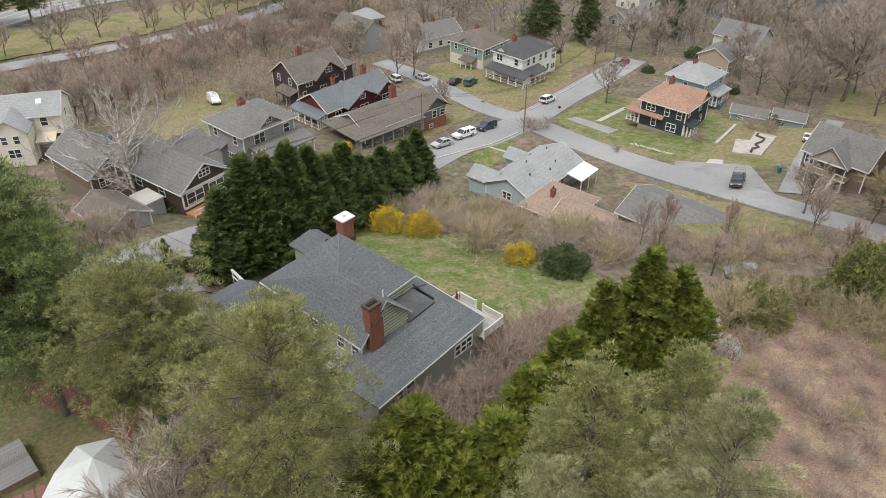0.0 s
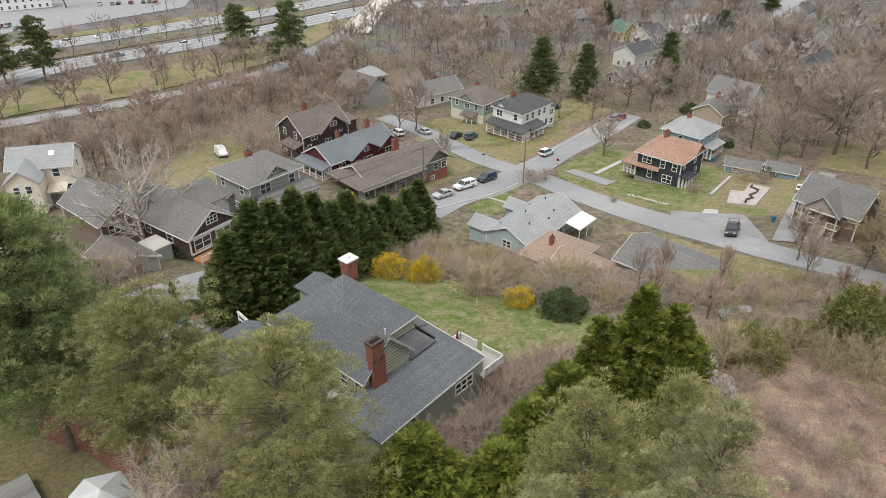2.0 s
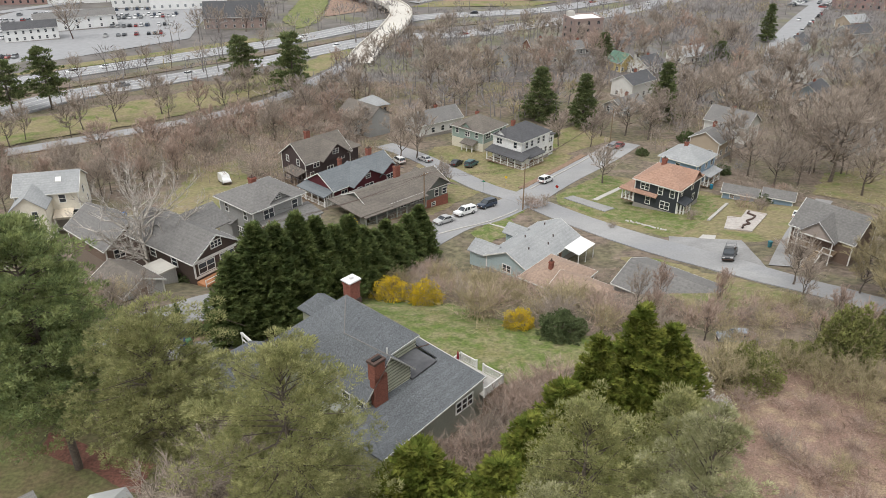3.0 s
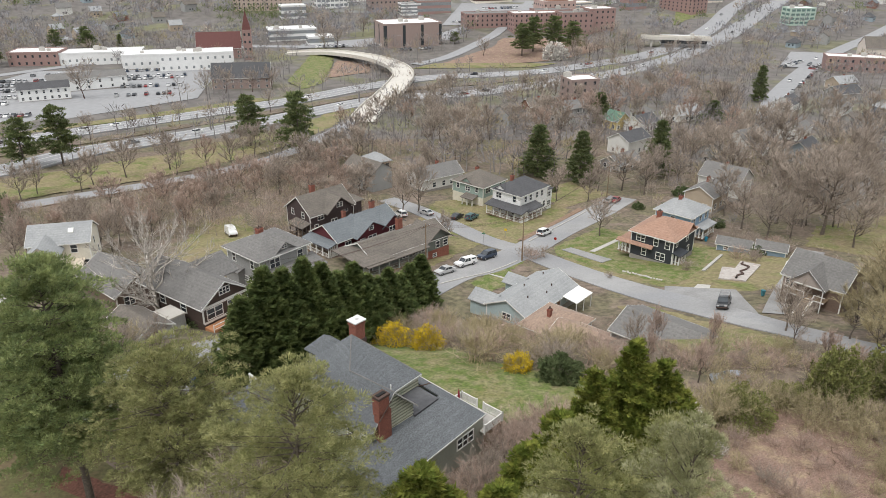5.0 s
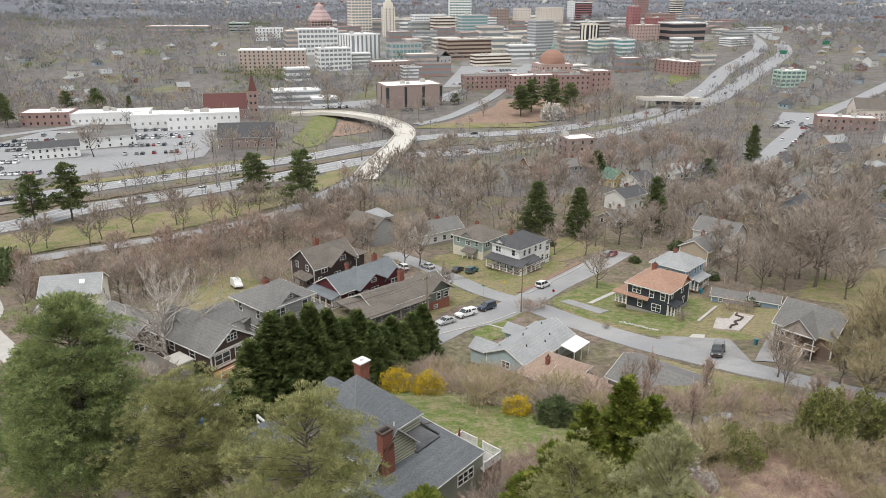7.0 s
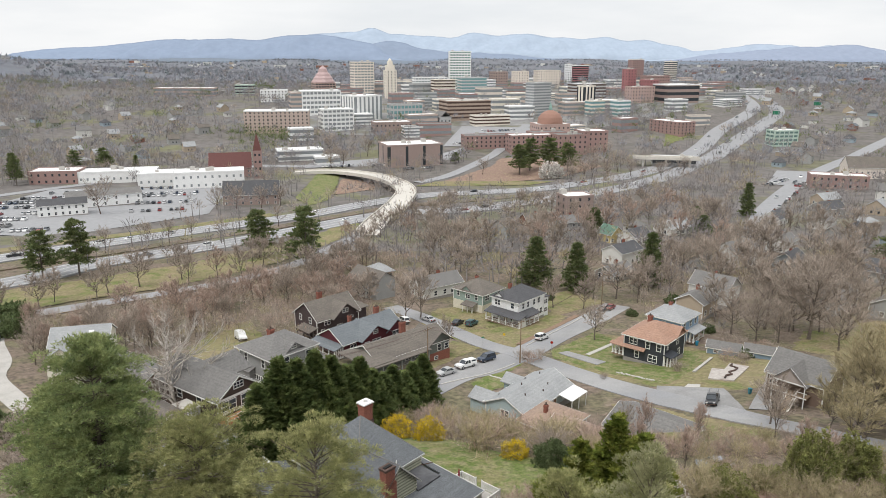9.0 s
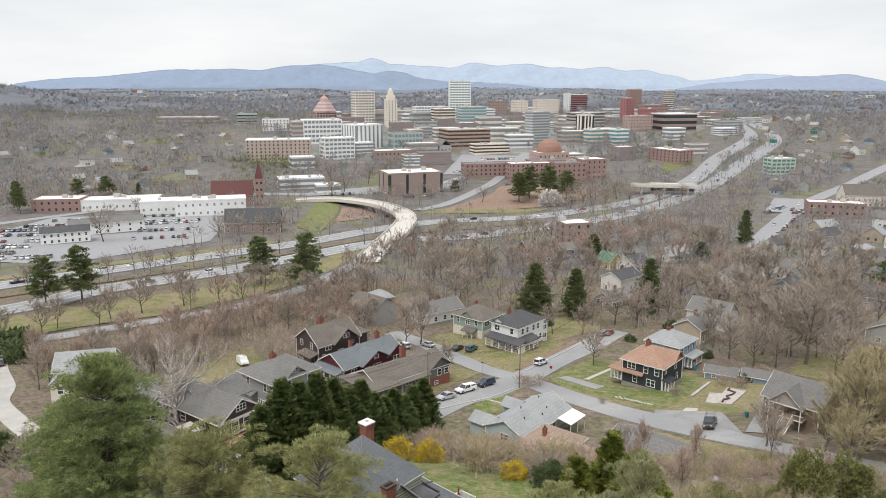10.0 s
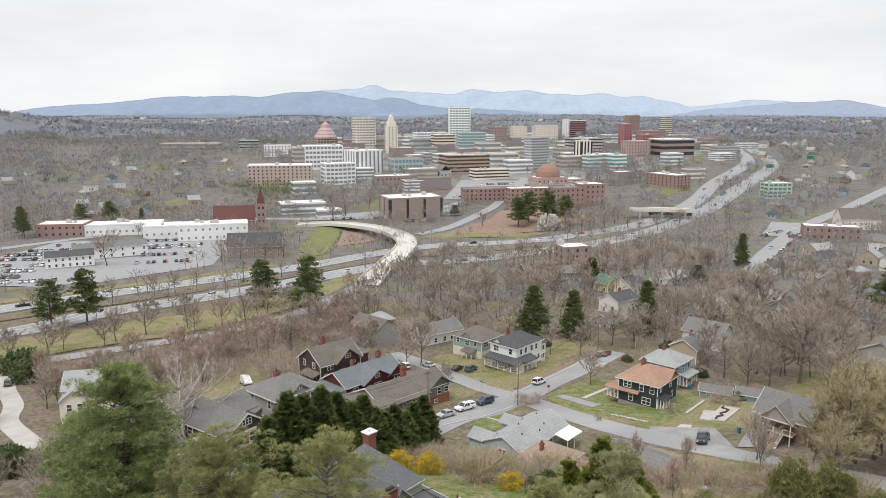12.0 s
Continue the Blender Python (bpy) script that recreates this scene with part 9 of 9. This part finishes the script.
def small_things():
    poles = [(17.3, 160.6, 10.5), (47.8, 217, 10.5), (-3.4, 157.0, 9.5), (-24, 112, 10.5), (82, 262, 11)]
    made = [power_pole(x, y, h, "weathered wooden utility pole with crossarm and wires", 1, i == 1) for i, (x, y, h) in enumerate(poles)]
    k = radians(47)
    for a, b in ((3, 2), (2, 0), (0, 1), (1, 4)):
        for off in (-1.05, -0.4, 0.4, 1.05):
            pa, pb = [(poles[i][0] + math.cos(k) * off, poles[i][1] + math.sin(k) * off, ground_z(poles[i][0], poles[i][1]) + poles[i][2] - 0.4) for i in (a, b)]
            wire(pa, pb, 0.9, "thin black overhead power cable")
    for tgt in ((-14, 152, 9.5), (22, 196, 4.2), (-32, 131, 15.5)):
        wire((-3.4, 157.0, ground_z(-3.4, 157) + 9.0), tgt, 0.6, "thin black cable to a house")
    wire((-36, 96, 23.5), (-20.5, 84.0, 25.2), 0.5, "thin black cable to a house")
    street_sign(25.9, 170.6, 2.6, TAIL, "stop", "red octagonal stop sign on a post")
    street_sign(15.2, 178.4, 2.6, paint("sign_yellow", (0.6, 0.4, 0.03)), "plate", "yellow warning sign on a post")
    street_sign(9.6, 172.6, 3.0, paint("sign_green", (0.03, 0.18, 0.1)), "blade", "green street-name blades on a post")
    for x, y, yaw in ((-62, 352, 200), (-96, 296, 200), (-40, 490, 150), (85, 540, 170), (136, 570, 170), (-10, 585, 200), (-30, 580, 200), (180, 640, 170), (118, 520, 0), (-128, 262, 200)):
        street_lamp(x, y, 11, yaw)
    for x, y, c in ((450, 905, 0), (372, 838, 0)):
        ob = thing("road_sign", pose(x, y, ground_z(x, y)), "green overhead highway sign without legible text", "sign", "highway signs")
        part("post", Shape().tube((-2, 0, -1), (-2, 0, 9), 0.2, 0.2, 6).tube((2, 0, -1), (2, 0, 9), 0.2, 0.2, 6), RIM, ob)
        part("board", Shape().box(-4, 4, -0.15, 0.0, 5, 9), paint("sign_green", (0.03, 0.18, 0.1)), ob)
    # guard rail of the slip road
    g = thing("guard_rail", Matrix.Identity(4), "brown weathered guard rail along the slip road", "guard rail")
    rail = [(-122, 192.5), (-108, 206.5), (-86, 227.5), (-66, 251), (-52, 276), (-40, 319), (-31, 364)]
    for (ax, ay), (bx, by) in zip(rail, rail[1:]):
        a, b = Vector((ax, ay, ground_z(ax, ay) + 0.9)), Vector((bx, by, ground_z(bx, by) + 0.9))
        part("rail", Shape().tube(a, b, 0.17, 0.17, 4), M["wood"], g)
        n = max(2, int((b - a).length / 4))
        for i in range(n):
            p = a.lerp(b, i / n)
            part("post", Shape().box(p.x - 0.08, p.x + 0.08, p.y - 0.08, p.y + 0.08, p.z - 1.6, p.z + 0.1), M["wood"], g)
    # picket fence beside the cypress screen
    f = thing("picket_fence", Matrix.Identity(4), "brown wooden picket fence beside the drive", "fence")
    run = [(-31.4, 87.4), (-28.4, 90.2), (-25.6, 90.6), (-23.2, 90.2)]
    pk = Shape().box(-0.05, 0.05, -0.015, 0.015, -0.1, 1.3).face((-0.05, -0.015, 1.3), (0.05, -0.015, 1.3), (0, -0.015, 1.42)).mesh("picket", M["wood"])
    for (ax, ay), (bx, by) in zip(run, run[1:]):
        L = math.hypot(bx - ax, by - ay)
        yaw = math.atan2(by - ay, bx - ax)
        for h in (0.35, 1.05):
            part("rail", Shape().tube((ax, ay, ground_z(ax, ay) + h), (bx, by, ground_z(bx, by) + h), 0.05, 0.05, 4), M["wood"], f)
        for i in range(int(L / 0.16)):
            u = i * 0.16 / L
            x, y = ax + (bx - ax) * u, ay + (by - ay) * u
            part("picket", pk, None, f).matrix_basis = Matrix.LocRotScale((x, y, ground_z(x, y)), Euler((0, 0, yaw)), None)
    # white rail at the near house
    w = thing("ramp_rail", Matrix.Identity(4), "white wooden railing beside the near house", "railing")
    part("rail", Shape().tube((-21.6, 85.6, 23.2), (-17.6, 80.6, 23.6), 0.16, 0.16, 4), M["trim"], w)
    part("rail", Shape().tube((-21.6, 85.6, 22.4), (-17.6, 80.6, 22.8), 0.08, 0.08, 4), M["trim"], w)
    for i in range(5):
        u = i / 4
        part("post", Shape().box(-21.65 + 4 * u, -21.55 + 4 * u, 85.55 - 5 * u, 85.65 - 5 * u, 20, 23.2 + 0.4 * u), M["trim"], w)
    for i, (x, y, c, lab) in enumerate(((-27.6, 86.0, (0.05, 0.16, 0.08), "green wheeled bin beside the drive"), (-28.4, 86.6, (0.05, 0.10, 0.25), "blue wheeled bin beside the drive"), (56.4, 131.0, (0.05, 0.17, 0.20), "teal wheeled bin by the pad"), (-18, 188, (0.05, 0.14, 0.35), "blue bin behind a house"), (-62, 150, (0.05, 0.14, 0.35), "blue bin by the cream house"), (62.5, 176, (0.03, 0.2, 0.3), "blue bin by the shed"))):
        b = thing("wheeled_bin", pose(x, y, ground_z(x, y) + 0.1, 0, 0, 30 * i), lab, "bin", "wheeled bins")
        m = paint("bin_plastic_%s" % "abcdef"[i], c)
        part("body", Shape().lathe([(0.3, 0), (0.4, 1.0)], 4), m, b)
        part("lid", Shape().lathe([(0.44, 1.0), (0.42, 1.1), (0.2, 1.15)], 4), m, b)
    # walls, walks and slabs of the gardens
    def slabs(name, label, poly, mat, h=0.16):
        s = Shape()
        s.slab([(x, y, ground_z(x, y) + h) for x, y in poly], 0.35)
        return single(name, s, mat, label, name.replace("_", " "), kind="structure")
    slabs("footpath", "pale concrete path to the mint house", [(9.4, 152.6), (10.0, 151.7), (14.6, 147.8), (14.9, 148.6)], M["concrete"])
    slabs("footpath", "pale concrete walk to the dark house", [(33.4, 167.6), (34.3, 166.8), (42.4, 176.8), (41.6, 177.6)], M["concrete"])
    slabs("driveway", "old asphalt drive stub on the lawn", [(27.2, 168.6), (29.6, 170.4), (36.8, 160.8), (34.2, 158.6)], M["old_asphalt"], 0.2)
    slabs("footpath", "long low concrete kerb in the lawn", [(52.6, 150.4), (53.1, 150.0), (61.8, 163.2), (61.3, 163.6)], M["concrete"], 0.35)
    slabs("foundation_slab", "broken concrete foundation slab with rust stains", [(53.4, 143.6), (57.4, 140.6), (66.4, 154.6), (63.6, 158.0), (59.8, 151.6), (57.6, 152.8)], material("stained_concrete", (0.42, 0.38, 0.35), 0.9, grain=(2.0, 0.15), stain=(0.5, 0.35), dark=(0.2, 0.13, 0.1), third=((0.55, 0.53, 0.5), 0.5, 0.4)), 0.3)
    hose = Shape()
    hp = [(56.4, 142.6), (57.4, 144.6), (59.0, 145.6), (59.4, 148.0), (61.2, 149.6), (62.8, 152.0), (62.2, 154.4), (63.2, 156.0)]
    hose.pipe([(x, y, ground_z(x, y) + 0.5) for x, y in hp], 0.2, 6)
    single("drain_hose", hose, M["soot"], "black corrugated hose lying on the slab", "hose")
    slabs("patch", "white cement spill on the asphalt", [(47.0, 138.6), (49.4, 137.2), (50.4, 139.4), (48.4, 140.6)], M["concrete"], 0.2)
    c1 = [(-0.5, 146.0), (4.2, 149.6), (10.2, 153.6), (16.2, 160.2)]
    c2 = [(-4.6, 151.6), (0.2, 156.0), (7.6, 163.4), (14.4, 172.8)]
    c3 = [(21.4, 160.0), (28.4, 151.6), (36.6, 139.6)]
    c4 = [(20.6, 175.6), (27.4, 186.2), (40.4, 205.4)]
    for c in (c1, c4):
        road("kerb", "pale concrete kerb along the street", c, 0.3, "concrete", 0.26, "kerb")
    road("pavement", "brick-edged pavement along the white house", [(18.6, 176.4), (25.4, 187.2), (38.4, 206.4)], 1.6, "bare_earth", 0.2, "pavement")
    # low stone edging on the lawn
    st = thing("stone_edging", Matrix.Identity(4), "crumbling low stone edging in the lawn", "wall")
    rng = random.Random(4)
    stone = Shape().lathe([(0.16, -0.1), (0.24, 0.02), (0.2, 0.16), (0.06, 0.22)], 6).mesh("stone", M["concrete"])
    for i in range(22):
        u = i / 21
        x, y = 37.4 + 5.6 * u + rng.uniform(-0.2, 0.2), 152.6 - 7.4 * u + rng.uniform(-0.2, 0.2)
        part("stone", stone, None, st).matrix_basis = Matrix.LocRotScale((x, y, ground_z(x, y) + 0.1), Euler((0, 0, i)), (1.2, 1.0, rng.uniform(0.7, 1.2)))
    # white-roofed house and timber deck under the pines
    h = thing("cottage", pose(-22.6, 55.6, 0, 0, 0, 0), "cottage with a pale grey metal roof under bare branches", "house", "houses of the neighbourhood")
    part("wall", Shape().box(-3.6, 2.0, -7.5, 1.0, 20, 26.8), paint("pale_grey_board", (0.5, 0.49, 0.47), 2.2), h)
    pale = material("pale_metal_roof", (0.62, 0.63, 0.63), 0.6, grain=(2.0, 0.05), stain=(0.5, 0.2), dark=(0.45, 0.46, 0.46))
    r = Shape()
    BL, BR, R1, R2, L1, L2 = (-3.6, 3.9, 26.8), (-1.2, 4.7, 26.8), (2.4, 0.8, 26.8), (5.2, -8, 26.8), (-4.2, 1.5, 26.8), (-4.0, -8, 26.8)
    t0, t1 = (-1.0, 1.4, 28.6), (0.4, -8, 28.6)
    for q in ([BR, BL, t0], [BL, L1, t0], [L1, L2, t1, t0], [R1, BR, t0], [R2, R1, t0, t1]):
        r.slab(q, 0.16)
    part("roof", r, pale, h)
    for i in range(4):
        u = i * 0.62
        part("porch_panel", Shape().slab([(-6.4 + u, -1.6 + u * 0.62, 26.3), (-5.9 + u, -1.3 + u * 0.62, 26.3), (-6.5 + u, -0.3 + u * 0.62, 26.5), (-7.0 + u, -0.6 + u * 0.62, 26.5)], 0.1), paint("rust_panel", (0.22, 0.10, 0.09)), h)
    d = thing("timber_deck", pose(-35.2, 60.8, ground_z(-33.2, 60.8) + 0.9, 0, 0, -47), "grey weathered timber deck with gaps between planks", "deck")
    plank = Shape().box(0, 4.2, 0, 0.17, -0.06, 0).mesh("plank", material("silvered_timber", (0.25, 0.24, 0.23), 0.9, grain=(5.0, 0.25), stain=(0.8, 0.35), dark=(0.09, 0.085, 0.08)))
    for i in range(34):
        part("plank", plank, None, d).location = (0, -3 + 0.18 * i, 0)
    part("frame", Shape().box(0, 4.2, -3, -2.9, -1.2, -0.07).box(0, 0.1, -3, 3.1, -1.2, -0.07).box(4.1, 4.2, -3, 3.1, -1.2, -0.07), M["wood"], d)


lane_lines()
ramp_bridge()
small_things()
